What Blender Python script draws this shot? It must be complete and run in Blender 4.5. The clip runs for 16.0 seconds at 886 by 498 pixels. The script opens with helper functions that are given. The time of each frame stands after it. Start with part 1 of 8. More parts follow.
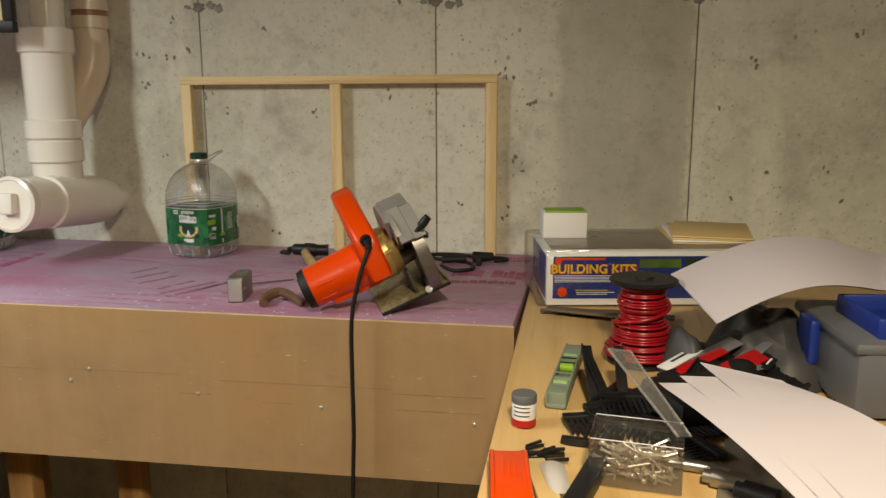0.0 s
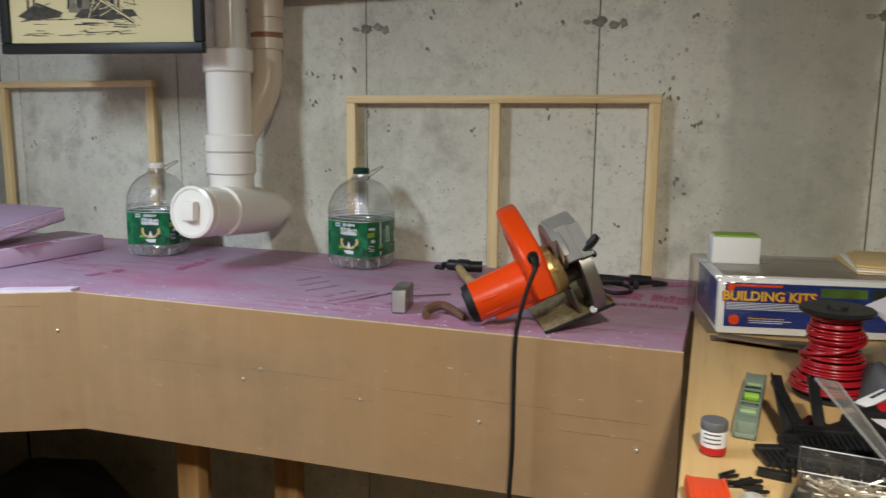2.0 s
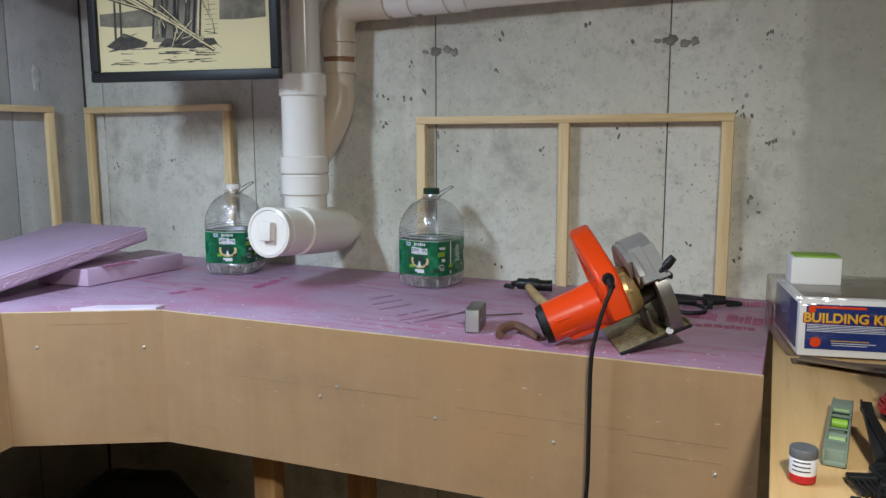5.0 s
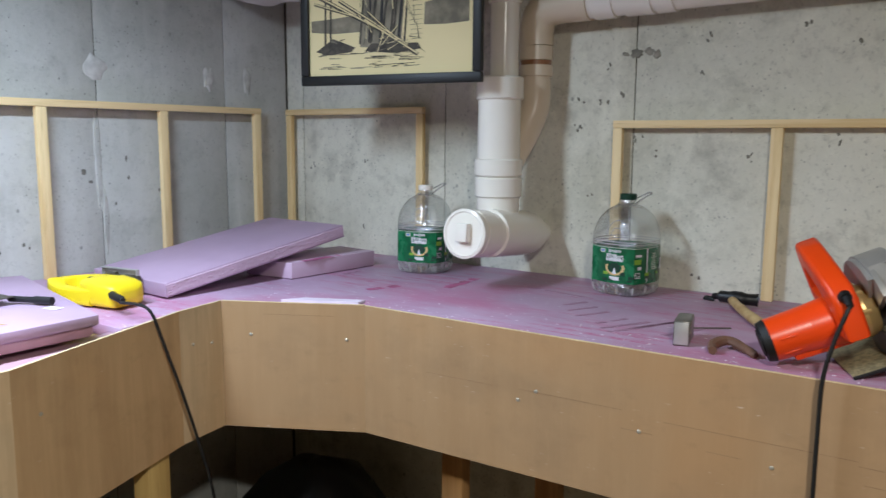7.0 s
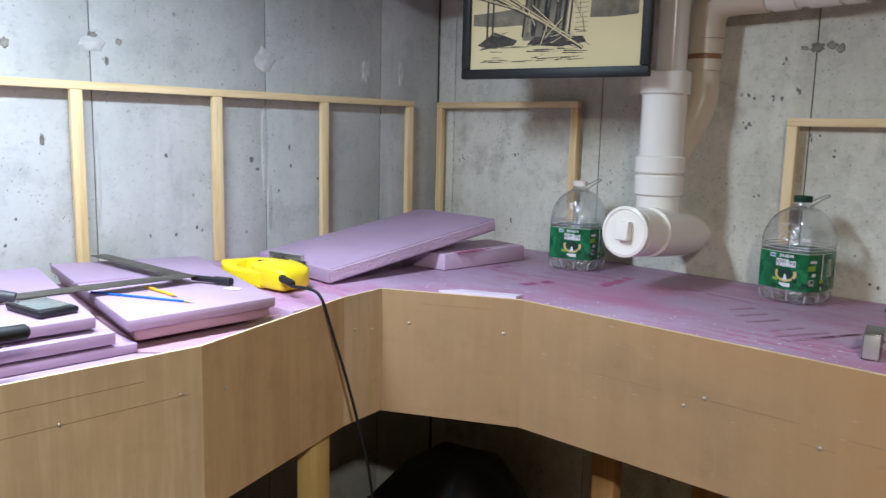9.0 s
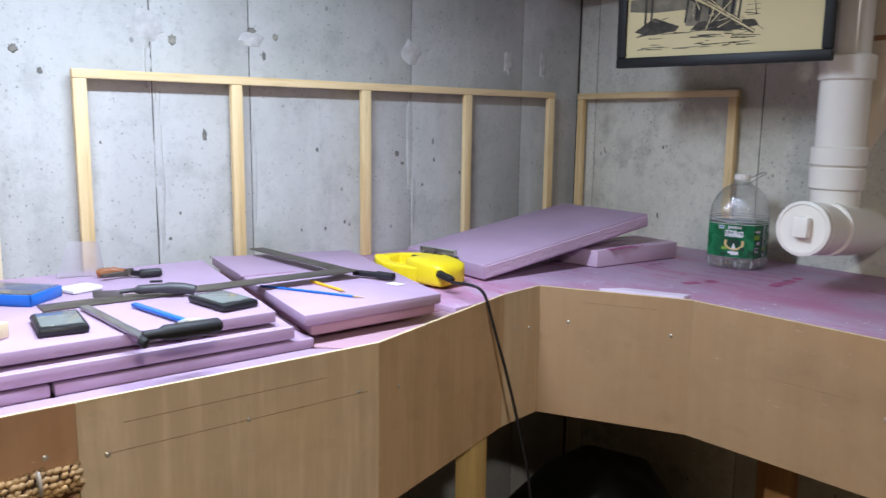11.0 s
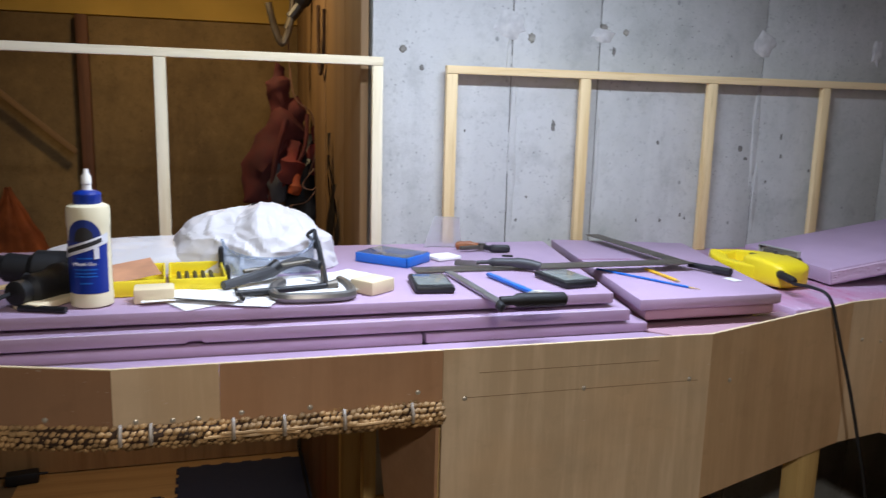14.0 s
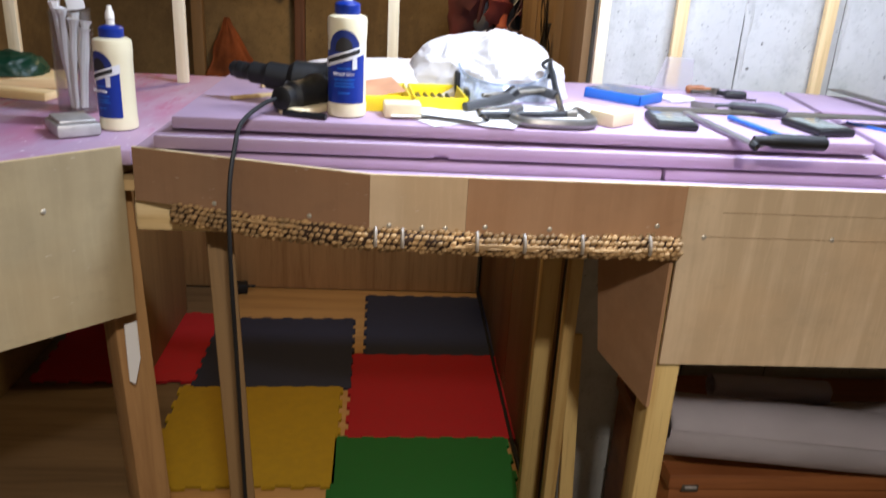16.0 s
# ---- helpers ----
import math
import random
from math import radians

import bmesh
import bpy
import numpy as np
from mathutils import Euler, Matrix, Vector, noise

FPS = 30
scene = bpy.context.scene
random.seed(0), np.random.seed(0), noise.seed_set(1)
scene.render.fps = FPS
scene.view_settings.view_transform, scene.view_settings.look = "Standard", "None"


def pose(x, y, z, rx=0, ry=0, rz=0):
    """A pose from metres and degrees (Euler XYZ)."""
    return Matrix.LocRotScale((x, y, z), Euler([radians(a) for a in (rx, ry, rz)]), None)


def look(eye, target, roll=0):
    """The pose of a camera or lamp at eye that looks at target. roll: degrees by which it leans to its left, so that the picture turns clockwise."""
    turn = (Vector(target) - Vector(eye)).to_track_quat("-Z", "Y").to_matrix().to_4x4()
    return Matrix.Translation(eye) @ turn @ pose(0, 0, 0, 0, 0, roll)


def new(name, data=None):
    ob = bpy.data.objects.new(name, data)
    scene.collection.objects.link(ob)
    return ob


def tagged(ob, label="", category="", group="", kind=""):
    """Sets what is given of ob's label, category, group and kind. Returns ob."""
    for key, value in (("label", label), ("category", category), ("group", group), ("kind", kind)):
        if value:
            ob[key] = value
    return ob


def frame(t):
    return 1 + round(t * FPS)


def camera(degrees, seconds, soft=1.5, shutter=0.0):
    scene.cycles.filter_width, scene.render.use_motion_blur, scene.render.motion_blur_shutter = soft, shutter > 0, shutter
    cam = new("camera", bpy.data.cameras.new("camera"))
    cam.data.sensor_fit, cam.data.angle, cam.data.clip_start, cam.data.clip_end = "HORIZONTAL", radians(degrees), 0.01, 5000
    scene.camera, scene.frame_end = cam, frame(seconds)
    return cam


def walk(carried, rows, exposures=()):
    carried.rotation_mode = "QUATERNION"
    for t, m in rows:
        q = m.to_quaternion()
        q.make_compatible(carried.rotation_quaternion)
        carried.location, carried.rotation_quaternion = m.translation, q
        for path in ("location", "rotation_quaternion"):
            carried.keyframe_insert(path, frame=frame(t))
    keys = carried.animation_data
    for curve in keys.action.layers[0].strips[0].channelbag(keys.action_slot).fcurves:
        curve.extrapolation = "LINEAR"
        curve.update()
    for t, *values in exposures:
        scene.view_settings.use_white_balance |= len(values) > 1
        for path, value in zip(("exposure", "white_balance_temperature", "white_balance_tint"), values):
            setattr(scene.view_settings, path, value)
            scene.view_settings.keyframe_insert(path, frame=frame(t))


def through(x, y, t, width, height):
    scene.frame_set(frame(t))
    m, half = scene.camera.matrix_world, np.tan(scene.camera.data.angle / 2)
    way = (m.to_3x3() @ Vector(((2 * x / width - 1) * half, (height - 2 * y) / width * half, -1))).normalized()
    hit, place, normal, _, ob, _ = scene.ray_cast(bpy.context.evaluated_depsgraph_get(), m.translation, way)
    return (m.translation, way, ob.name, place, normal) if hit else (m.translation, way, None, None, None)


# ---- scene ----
cam = camera(59.0, 16.0, 1.4, 0.4)
PATH = [
    (0, (0.1, -0.084, 1.658), (-0.27, 1.845, 1.281), -0.2),
    (0.5, (0.133, -0.064, 1.655), (-0.391, 1.827, 1.27), 0.0),
    (1, (0.119, -0.071, 1.648), (-0.504, 1.795, 1.286), 0.8),
    (1.5, (0.079, -0.087, 1.649), (-0.499, 1.798, 1.314), 0.9),
    (2, (0.027, -0.109, 1.649), (-0.646, 1.747, 1.327), 0.5),
    (2.5, (0.008, -0.122, 1.654), (-0.729, 1.712, 1.348), 0.2),
    (3, (0.011, -0.12, 1.655), (-0.737, 1.711, 1.353), -0.0),
    (5.3, (0.001, -0.139, 1.666), (-0.826, 1.66, 1.383), -0.0),
    (5.5, (-0.004, -0.14, 1.662), (-0.847, 1.653, 1.388), 0.2),
    (6, (-0.027, -0.153, 1.663), (-0.975, 1.586, 1.387), 0.2),
    (6.5, (-0.065, -0.166, 1.663), (-1.115, 1.514, 1.387), 0.7),
    (7, (-0.097, -0.181, 1.665), (-1.239, 1.437, 1.385), 0.4),
    (7.5, (-0.121, -0.195, 1.667), (-1.341, 1.364, 1.383), 0.3),
    (8, (-0.131, -0.205, 1.666), (-1.404, 1.312, 1.386), 0.1),
    (8.5, (-0.143, -0.219, 1.669), (-1.476, 1.245, 1.386), 0.1),
    (8.7, (-0.16, -0.228, 1.666), (-1.506, 1.223, 1.376), 0.7),
    (10.8, (-0.281, -0.294, 1.661), (-1.802, 0.963, 1.334), 1.2),
    (11, (-0.318, -0.307, 1.656), (-1.852, 0.936, 1.337), 0.8),
    (11.5, (-0.383, -0.358, 1.652), (-1.944, 0.852, 1.334), 0.9),
    (12, (-0.414, -0.386, 1.654), (-2.019, 0.764, 1.333), 1.4),
    (12.5, (-0.396, -0.38, 1.653), (-2.095, 0.618, 1.31), 0.8),
    (13, (-0.332, -0.376, 1.661), (-2.093, 0.505, 1.31), 1.6),
    (13.5, (-0.292, -0.378, 1.653), (-2.138, 0.308, 1.303), 1.5),
    (14, (-0.26, -0.387, 1.655), (-2.154, 0.151, 1.302), 1.5),
    (14.5, (-0.237, -0.397, 1.648), (-2.165, -0.027, 1.268), 2.6),
    (15, (-0.227, -0.446, 1.634), (-2.16, -0.204, 1.18), 2.5),
    (15.5, (-0.251, -0.497, 1.617), (-2.163, -0.298, 1.066), 3.5),
    (16, (-0.264, -0.514, 1.593), (-2.131, -0.375, 0.89), 3.2),
]
# the clip's own exposure and white balance drift
EXPOSURES = [(0.0, -0.05, 7400, 10), (0.5, -0.05, 6950, 10), (1.5, -0.02, 6250, 10), (3.0, 0.05, 5650, 10), (5.5, 0.09, 5500, 10), (6.5, 0.10, 5600, 10), (8.5, 0.06, 5650, 12),
             (11.0, -0.20, 5700, 16), (12.0, -0.50, 5700, 18), (13.5, -0.58, 5720, 18), (14.5, -0.65, 5750, 18), (15.5, -0.27, 5750, 18), (16.0, 0.14, 5800, 18)]
walk(cam, [(t, look(eye, target, roll)) for t, eye, target, roll in PATH], EXPOSURES)

# ---- light: a cool tube over the west bench, a warm bulb over the room, a warm bulb in the alcove ----
world = bpy.data.worlds.new("world")
scene.world = world
world.use_nodes = True
world.node_tree.nodes["Background"].inputs[0].default_value = (0.005, 0.0045, 0.004, 1)
world.node_tree.nodes["Background"].inputs[1].default_value = 1.0


def lamp(name, loc, sx, sy, watts, colour, rz=0.0):
    d = bpy.data.lights.new(name, "AREA")
    d.shape, d.size, d.size_y, d.energy, d.color = "RECTANGLE", sx, sy, watts, colour
    o = new(name, d)
    o.matrix_world = pose(*loc, 0, 0, rz)
    return o


lamp("tube_lamp", (-1.44, 0.12, 2.27), 0.10, 0.86, 33, (0.84, 0.94, 1.0))
lamp("room_bulb", (0.25, -0.35, 2.33), 0.12, 0.12, 40, (1.0, 0.90, 0.70))
lamp("alcove_bulb", (-3.05, -0.50, 2.36), 0.12, 0.12, 11.5, (1.0, 0.70, 0.30))


# ---- materials ----
def lin(r, g, b):
    f = lambda c: ((c / 255 + 0.055) / 1.055) ** 2.4 if c > 10 else c / 255 / 12.92
    return (f(r), f(g), f(b), 1.0)


class Nodes:
    """A short way to wire a material."""

    def __init__(self, name):
        self.m = bpy.data.materials.new(name)
        self.m.use_nodes = True
        self.t = self.m.node_tree
        self.b = self.t.nodes["Principled BSDF"]
        self.out = self.t.nodes["Material Output"]

    def n(self, kind, **kw):
        o = self.t.nodes.new(kind)
        for k, v in kw.items():
            if k in o.inputs:
                o.inputs[k].default_value = v
        return o

    def link(self, a, b):
        self.t.links.new(a, b)

    def coords(self, scale=(1, 1, 1), world_space=False):
        mp = self.n("ShaderNodeMapping")
        mp.inputs["Scale"].default_value = scale
        if world_space:
            g = self.n("ShaderNodeNewGeometry")
            self.link(g.outputs["Position"], mp.inputs["Vector"])
        else:
            tc = self.n("ShaderNodeTexCoord")
            self.link(tc.outputs["Object"], mp.inputs["Vector"])
        return mp.outputs["Vector"]

    def noise(self, vec, scale, detail=4.0, rough=0.55):
        o = self.n("ShaderNodeTexNoise", Scale=scale, Detail=detail, Roughness=rough)
        self.link(vec, o.inputs["Vector"])
        return o.outputs["Fac"]

    def ramp(self, fac, stops):
        o = self.n("ShaderNodeValToRGB")
        e = o.color_ramp.elements
        while len(e) < len(stops):
            e.new(0.5)
        for el, (p, c) in zip(e, stops):
            el.position, el.color = p, (c if isinstance(c, tuple) else (c, c, c, 1))
        self.link(fac, o.inputs["Fac"])
        return o.outputs["Color"]

    def mix(self, a, b, fac, mode="MIX"):
        o = self.n("ShaderNodeMix")
        o.data_type, o.blend_type = "RGBA", mode
        for sock, v in ((o.inputs[0], fac), (o.inputs[6], a), (o.inputs[7], b)):
            if hasattr(v, "links"):
                self.link(v, sock)
            else:
                sock.default_value = v
        return o.outputs[2]

    def bump(self, height, strength=0.3, distance=0.002):
        o = self.n("ShaderNodeBump", Strength=strength, Distance=distance)
        self.link(height, o.inputs["Height"])
        self.link(o.outputs["Normal"], self.b.inputs["Normal"])

    def done(self, colour, rough=0.6, metal=0.0, ior=None):
        if hasattr(colour, "links"):
            self.link(colour, self.b.inputs["Base Color"])
        else:
            self.b.inputs["Base Color"].default_value = colour
        if hasattr(rough, "links"):
            self.link(rough, self.b.inputs["Roughness"])
        else:
            self.b.inputs["Roughness"].default_value = rough
        self.b.inputs["Metallic"].default_value = metal
        return self.m


def plain(name, rgb, rough=0.5, metal=0.0, vary=0.18, scale=40.0, bump=0.08):
    """A painted, moulded or metal surface with faint blotches and fine relief."""
    k = Nodes(name)
    v = k.coords()
    c = lin(*rgb)
    dark = tuple(x * (1 - vary) for x in c[:3]) + (1,)
    big = k.noise(v, scale * 0.25, 3)
    fine = k.noise(v, scale * 6, 3)
    col = k.mix(dark, c, k.ramp(big, [(0.35, 0.0), (0.65, 1.0)]))
    rg = k.n("ShaderNodeMapRange")
    rg.inputs["To Min"].default_value, rg.inputs["To Max"].default_value = max(rough - 0.08, 0.03), min(rough + 0.1, 1)
    k.link(big, rg.inputs["Value"])
    if bump:
        k.bump(fine, bump, 0.001)
    return k.done(col, rg.outputs["Result"], metal)


def timber(name, light, dark, axis, rough=0.6, ring=26.0, knots=True):
    """Sawn softwood or ply with grain along one axis."""
    k = Nodes(name)
    sc = [ring, ring, ring]
    sc[axis] = ring * 0.055
    v = k.coords(tuple(sc))
    oi = k.n("ShaderNodeObjectInfo")
    add = k.n("ShaderNodeVectorMath")
    add.operation = "ADD"
    sh = k.n("ShaderNodeMath")
    sh.operation = "MULTIPLY"
    sh.inputs[1].default_value = 37.0
    k.link(oi.outputs["Random"], sh.inputs[0])
    k.link(v, add.inputs[0])
    k.link(sh.outputs[0], add.inputs[1])
    v = add.outputs[0]
    g = k.noise(v, 1.0, 6, 0.6)
    f = k.noise(v, 6.0, 3, 0.6)
    col = k.mix(lin(*dark), lin(*light), k.ramp(g, [(0.33, 0.0), (0.5, 0.75), (0.62, 1.0)]))
    col = k.mix(col, lin(*[x * 0.86 for x in dark]), k.ramp(f, [(0.56, 0.0), (0.75, 0.45)]))
    if knots:
        kn = k.n("ShaderNodeTexVoronoi", Scale=1.0)
        ks = [5.0, 5.0, 5.0]
        ks[axis] = 2.2
        kv = k.coords(tuple(ks))
        add2 = k.n("ShaderNodeVectorMath")
        add2.operation = "ADD"
        k.link(kv, add2.inputs[0])
        k.link(sh.outputs[0], add2.inputs[1])
        k.link(add2.outputs[0], kn.inputs["Vector"])
        col = k.mix(col, lin(112, 74, 40), k.ramp(kn.outputs["Distance"], [(0.0, 0.9), (0.055, 0.55), (0.085, 0.0)]))
    k.bump(f, 0.15, 0.001)
    return k.done(col, rough)


def ply(name, light, dark, streak=0.3):
    """Thin rotary-cut ply: faint grain, broad blotches, pale scuffs and dust flecks."""
    k = Nodes(name)
    v = k.coords()
    oi = k.n("ShaderNodeObjectInfo")
    sh = k.n("ShaderNodeMath")
    sh.operation = "MULTIPLY"
    sh.inputs[1].default_value = 41.0
    k.link(oi.outputs["Random"], sh.inputs[0])

    def shifted(scale):
        add = k.n("ShaderNodeVectorMath")
        add.operation = "ADD"
        k.link(k.coords(scale), add.inputs[0])
        k.link(sh.outputs[0], add.inputs[1])
        return add.outputs[0]
    grain = k.noise(shifted((26.0, 26.0, 2.4)), 1.0, 5, 0.6)
    fine = k.noise(shifted((160.0, 160.0, 14.0)), 1.0, 4, 0.65)
    blot = k.noise(shifted((5.0, 5.0, 7.0)), 1.0, 5, 0.6)
    spot = k.noise(shifted((17.0, 17.0, 26.0)), 1.0, 4, 0.6)
    scuff = k.noise(shifted((48.0, 48.0, 210.0)), 1.0, 2, 0.5)
    zone = k.noise(shifted((9.0, 9.0, 9.0)), 1.0, 2, 0.5)
    col = k.mix(lin(*dark), lin(*light), k.ramp(grain, [(0.5 - 0.25 * (1 - streak), 0.5 - 0.5 * streak - 0.1), (0.5 + 0.25 * (1 - streak), 0.6 + 0.4 * streak)]))
    col = k.mix(col, lin(*[x * 0.80 for x in dark]), k.ramp(blot, [(0.48, 0.0), (0.74, 0.38)]))
    warm = k.noise(shifted((3.1, 3.1, 4.2)), 1.0, 3, 0.5)
    col = k.mix(col, lin(light[0] * 1.0, light[1] * 0.94, light[2] * 0.86), k.ramp(warm, [(0.50, 0.0), (0.70, 0.45)]))
    col = k.mix(col, lin(*[x * 0.72 for x in dark]), k.ramp(spot, [(0.60, 0.0), (0.78, 0.22)]))
    col = k.mix(col, lin(*[min(255, x * 1.06) for x in light]), k.ramp(fine, [(0.55, 0.0), (0.80, 0.25)]))
    pale = k.mix((0, 0, 0, 1), k.ramp(scuff, [(0.71, 0.0), (0.77, 0.45)]), k.ramp(zone, [(0.48, 0.0), (0.60, 1.0)]))
    col = k.mix(col, lin(224, 212, 200), pale)
    k.bump(fine, 0.12, 0.0008)
    return k.done(col, k.ramp(blot, [(0.3, 0.42), (0.7, 0.62)]))


def concrete(name, a, b, pits=1.0, patch=None, cloud=0.6, grain=0.34):
    """Cast wall concrete: cloudy greys, bug holes, drips."""
    k = Nodes(name)
    v = k.coords(world_space=True)
    big = k.noise(v, 1.7, 5, 0.6)
    mid = k.noise(v, 9.0, 6, 0.65)
    fine = k.noise(v, 70.0, 5, 0.7)
    drip = k.noise(k.coords((7.0, 7.0, 0.8), True), 1.0, 5, 0.6)
    col = k.mix(lin(*b), lin(*a), k.ramp(big, [(0.36, 0.0), (0.6, 1.0)]))
    col = k.mix(col, lin(*[x * 0.80 for x in b]), k.ramp(mid, [(0.52, 0.0), (0.72, cloud)]))
    col = k.mix(col, lin(*[min(255, x * 1.12) for x in a]), k.ramp(drip, [(0.55, 0.0), (0.75, 0.45)]))
    speck = k.noise(v, 26.0, 6, 0.75)
    col = k.mix(col, lin(*[min(255, x * 1.10) for x in a]), k.ramp(speck, [(0.54, 0.0), (0.70, grain)]))
    col = k.mix(col, lin(*[x * 0.70 for x in b]), k.ramp(speck, [(0.30, grain), (0.46, 0.0)]))
    col = k.mix(col, lin(*[x * 0.68 for x in b]), k.ramp(fine, [(0.56, 0.0), (0.76, 0.3 + grain * 0.7)]))
    hole = None
    for sc, cut, lo in ((75.0, 0.11, 0.50), (34.0, 0.075, 0.52), (13.0, 0.05, 0.50)):
        vo = k.n("ShaderNodeTexVoronoi", Scale=sc)
        k.link(k.coords((1.0, 1.0, 0.75), True), vo.inputs["Vector"])
        near = k.ramp(vo.outputs["Distance"], [(0.0, 1.0), (cut, 0.9), (cut * 1.5, 0.0)])
        where = k.ramp(k.noise(v, 3.1 if sc > 20 else 5.0, 2) if sc < 50 else k.noise(v, 6.0, 3), [(lo, 0.0), (lo + 0.05, 1.0)])
        h = k.mix((0, 0, 0, 1), near, where)
        hole = h if hole is None else k.mix(hole, h, 1.0, "LIGHTEN")
    col = k.mix(col, lin(*[x * 0.55 for x in b]), k.mix((0, 0, 0, 1), hole, 0.85 * pits))
    if patch:
        # a smoother, darker pour between two form lines
        g = k.n("ShaderNodeNewGeometry")
        sp = k.n("ShaderNodeSeparateXYZ")
        k.link(g.outputs["Position"], sp.inputs[0])
        w = k.n("ShaderNodeMath")
        w.operation = "ADD"
        sm = k.n("ShaderNodeMath")
        sm.operation = "MULTIPLY"
        sm.inputs[1].default_value = 0.12
        k.link(mid, sm.inputs[0])
        k.link(sp.outputs[0], w.inputs[0])
        k.link(sm.outputs[0], w.inputs[1])
        mr = k.n("ShaderNodeMapRange")
        mr.inputs["From Min"].default_value, mr.inputs["From Max"].default_value = patch[0] - 1, patch[0] + 1
        k.link(w.outputs[0], mr.inputs["Value"])
        wide = (patch[1] - patch[0]) / 2
        fac = k.ramp(mr.outputs["Result"], [(0.5, 0.0), (0.515, 1.0), (0.5 + wide, 1.0), (0.505 + wide, 0.0)])
        col = k.mix(col, lin(*[x * 0.80 for x in b]), k.mix((0, 0, 0, 1), fac, 0.45))
    hsum = k.mix(fine, (0, 0, 0, 1), hole)
    k.bump(hsum, 0.45, 0.003)
    return k.done(col, 0.85)


M = {}
M["wall"] = concrete("cast_concrete", (220, 217, 202), (194, 191, 174), 0.75, patch=(0.06, 0.37))
M["wall_w"] = concrete("cast_concrete_pale", (194, 193, 188), (170, 170, 163), 0.7, cloud=0.42, grain=0.14)
M["pit"] = plain("concrete_pit", (134, 130, 117), 0.95, 0, 0.4, 200, 0.4)
M["chip"] = plain("concrete_chip_hole", (126, 123, 116), 0.95, 0, 0.4, 200, 0.4)
M["alcove"] = concrete("old_concrete", (138, 114, 72), (104, 84, 52), 0.5, cloud=0.3)
M["groove"] = plain("form_line_shadow", (118, 114, 102), 0.95, 0, 0.4, 60, 0.4)
M["patch"] = plain("mortar_patch", (205, 203, 198), 0.9, 0, 0.3, 120, 0.4)
M["tie"] = plain("form_tie_plug", (138, 134, 123), 0.9, 0, 0.4, 160, 0.5)
M["tie2"] = plain("form_tie_stain", (156, 152, 139), 0.9, 0, 0.4, 160, 0.5)
M["floor"] = timber("worn_floor", (116, 94, 66), (84, 66, 45), 1, 0.7, 9.0, False)
M["ceiling"] = plain("ceiling_board", (126, 118, 104), 0.85, 0, 0.15, 6, 0.1)
M["side"] = plain("painted_room_wall", (150, 142, 126), 0.8, 0, 0.12, 6, 0.1)
M["pine_x"] = timber("pine_along_x", (238, 213, 162), (212, 178, 118), 0)
M["pine_y"] = timber("pine_along_y", (238, 213, 162), (212, 178, 118), 1)
M["pine_z"] = timber("pine_along_z", (238, 213, 162), (212, 178, 118), 2)
M["pale_y"] = timber("pale_pine_along_y", (244, 232, 200), (226, 208, 162), 1)
M["pale_z"] = timber("pale_pine_along_z", (244, 232, 200), (226, 208, 162), 2)
M["stud_z"] = timber("stud_along_z", (206, 176, 110), (172, 134, 72), 2, 0.7)
M["stud_y"] = timber("stud_along_y", (206, 176, 110), (172, 134, 72), 1, 0.7)
M["toned_z"] = timber("toned_brown_wood", (178, 136, 84), (146, 106, 62), 2, 0.7)
M["brown_z"] = timber("old_board", (138, 108, 68), (116, 89, 54), 2, 0.7, 8.0, False)
M["alcove_ply"] = timber("alcove_floor_ply", (192, 150, 92), (164, 122, 70), 1, 0.6, 10.0, False)
M["ply_top"] = timber("birch_ply", (208, 175, 122), (186, 150, 96), 1, 0.5, 12.0, False)
M["ply_edge"] = plain("ply_edge", (226, 204, 160), 0.7, 0, 0.25, 90, 0.2)
M["fas_a"] = ply("fascia_ply", (172, 141, 105), (159, 127, 91))
M["fas_b"] = ply("fascia_ply_pale", (216, 193, 160), (194, 171, 138), 0.65)
M["fas_c"] = ply("fascia_ply_brown", (180, 141, 106), (164, 125, 91), 0.45)
M["fas_d"] = ply("fascia_ply_tan", (204, 173, 133), (186, 155, 117), 0.55)
M["fas_f"] = ply("fascia_ply_dark", (150, 116, 87), (136, 103, 76), 0.45)
M["fas_e"] = ply("fascia_ply_grey", (170, 154, 120), (154, 138, 105), 0.5)
M["foam_w"] = plain("pale_foam_and_highlight", (228, 214, 230), 0.6, 0, 0.12, 60, 0.3)
M["dustflake"] = plain("foam_crumb", (220, 204, 222), 0.8, 0, 0.1, 60, 0.2)
M["tie_clear"] = plain("clear_tie", (146, 132, 114), 0.45, 0, 0.2, 60, 0.05)
M["weave_gap"] = plain("rope_gap_shade", (58, 38, 20), 0.9)
M["rope"] = plain("straw_rope", (188, 150, 98), 0.7, 0, 0.55, 90, 0.3)
M["pvc"] = plain("white_pvc", (238, 233, 222), 0.20, 0, 0.05, 12, 0.03)
M["pvc_cream"] = plain("cream_pvc_shaded", (220, 204, 180), 0.3, 0, 0.08, 12, 0.03)
M["primer"] = plain("pipe_primer_stain", (158, 112, 78), 0.4)
M["black"] = plain("black_plastic", (24, 24, 26), 0.45, 0, 0.2, 40, 0.1)
M["frame_black"] = plain("black_lacquer_frame", (9, 9, 10), 0.5, 0, 0.2, 20, 0.05)
M["rubber"] = plain("black_rubber", (13, 12, 13), 0.6, 0, 0.2, 60, 0.2)
M["grey"] = plain("grey_plastic", (98, 100, 105), 0.5, 0, 0.1, 30, 0.1)
M["dgrey"] = plain("dark_grey_plastic", (62, 62, 64), 0.5, 0, 0.2, 30, 0.1)
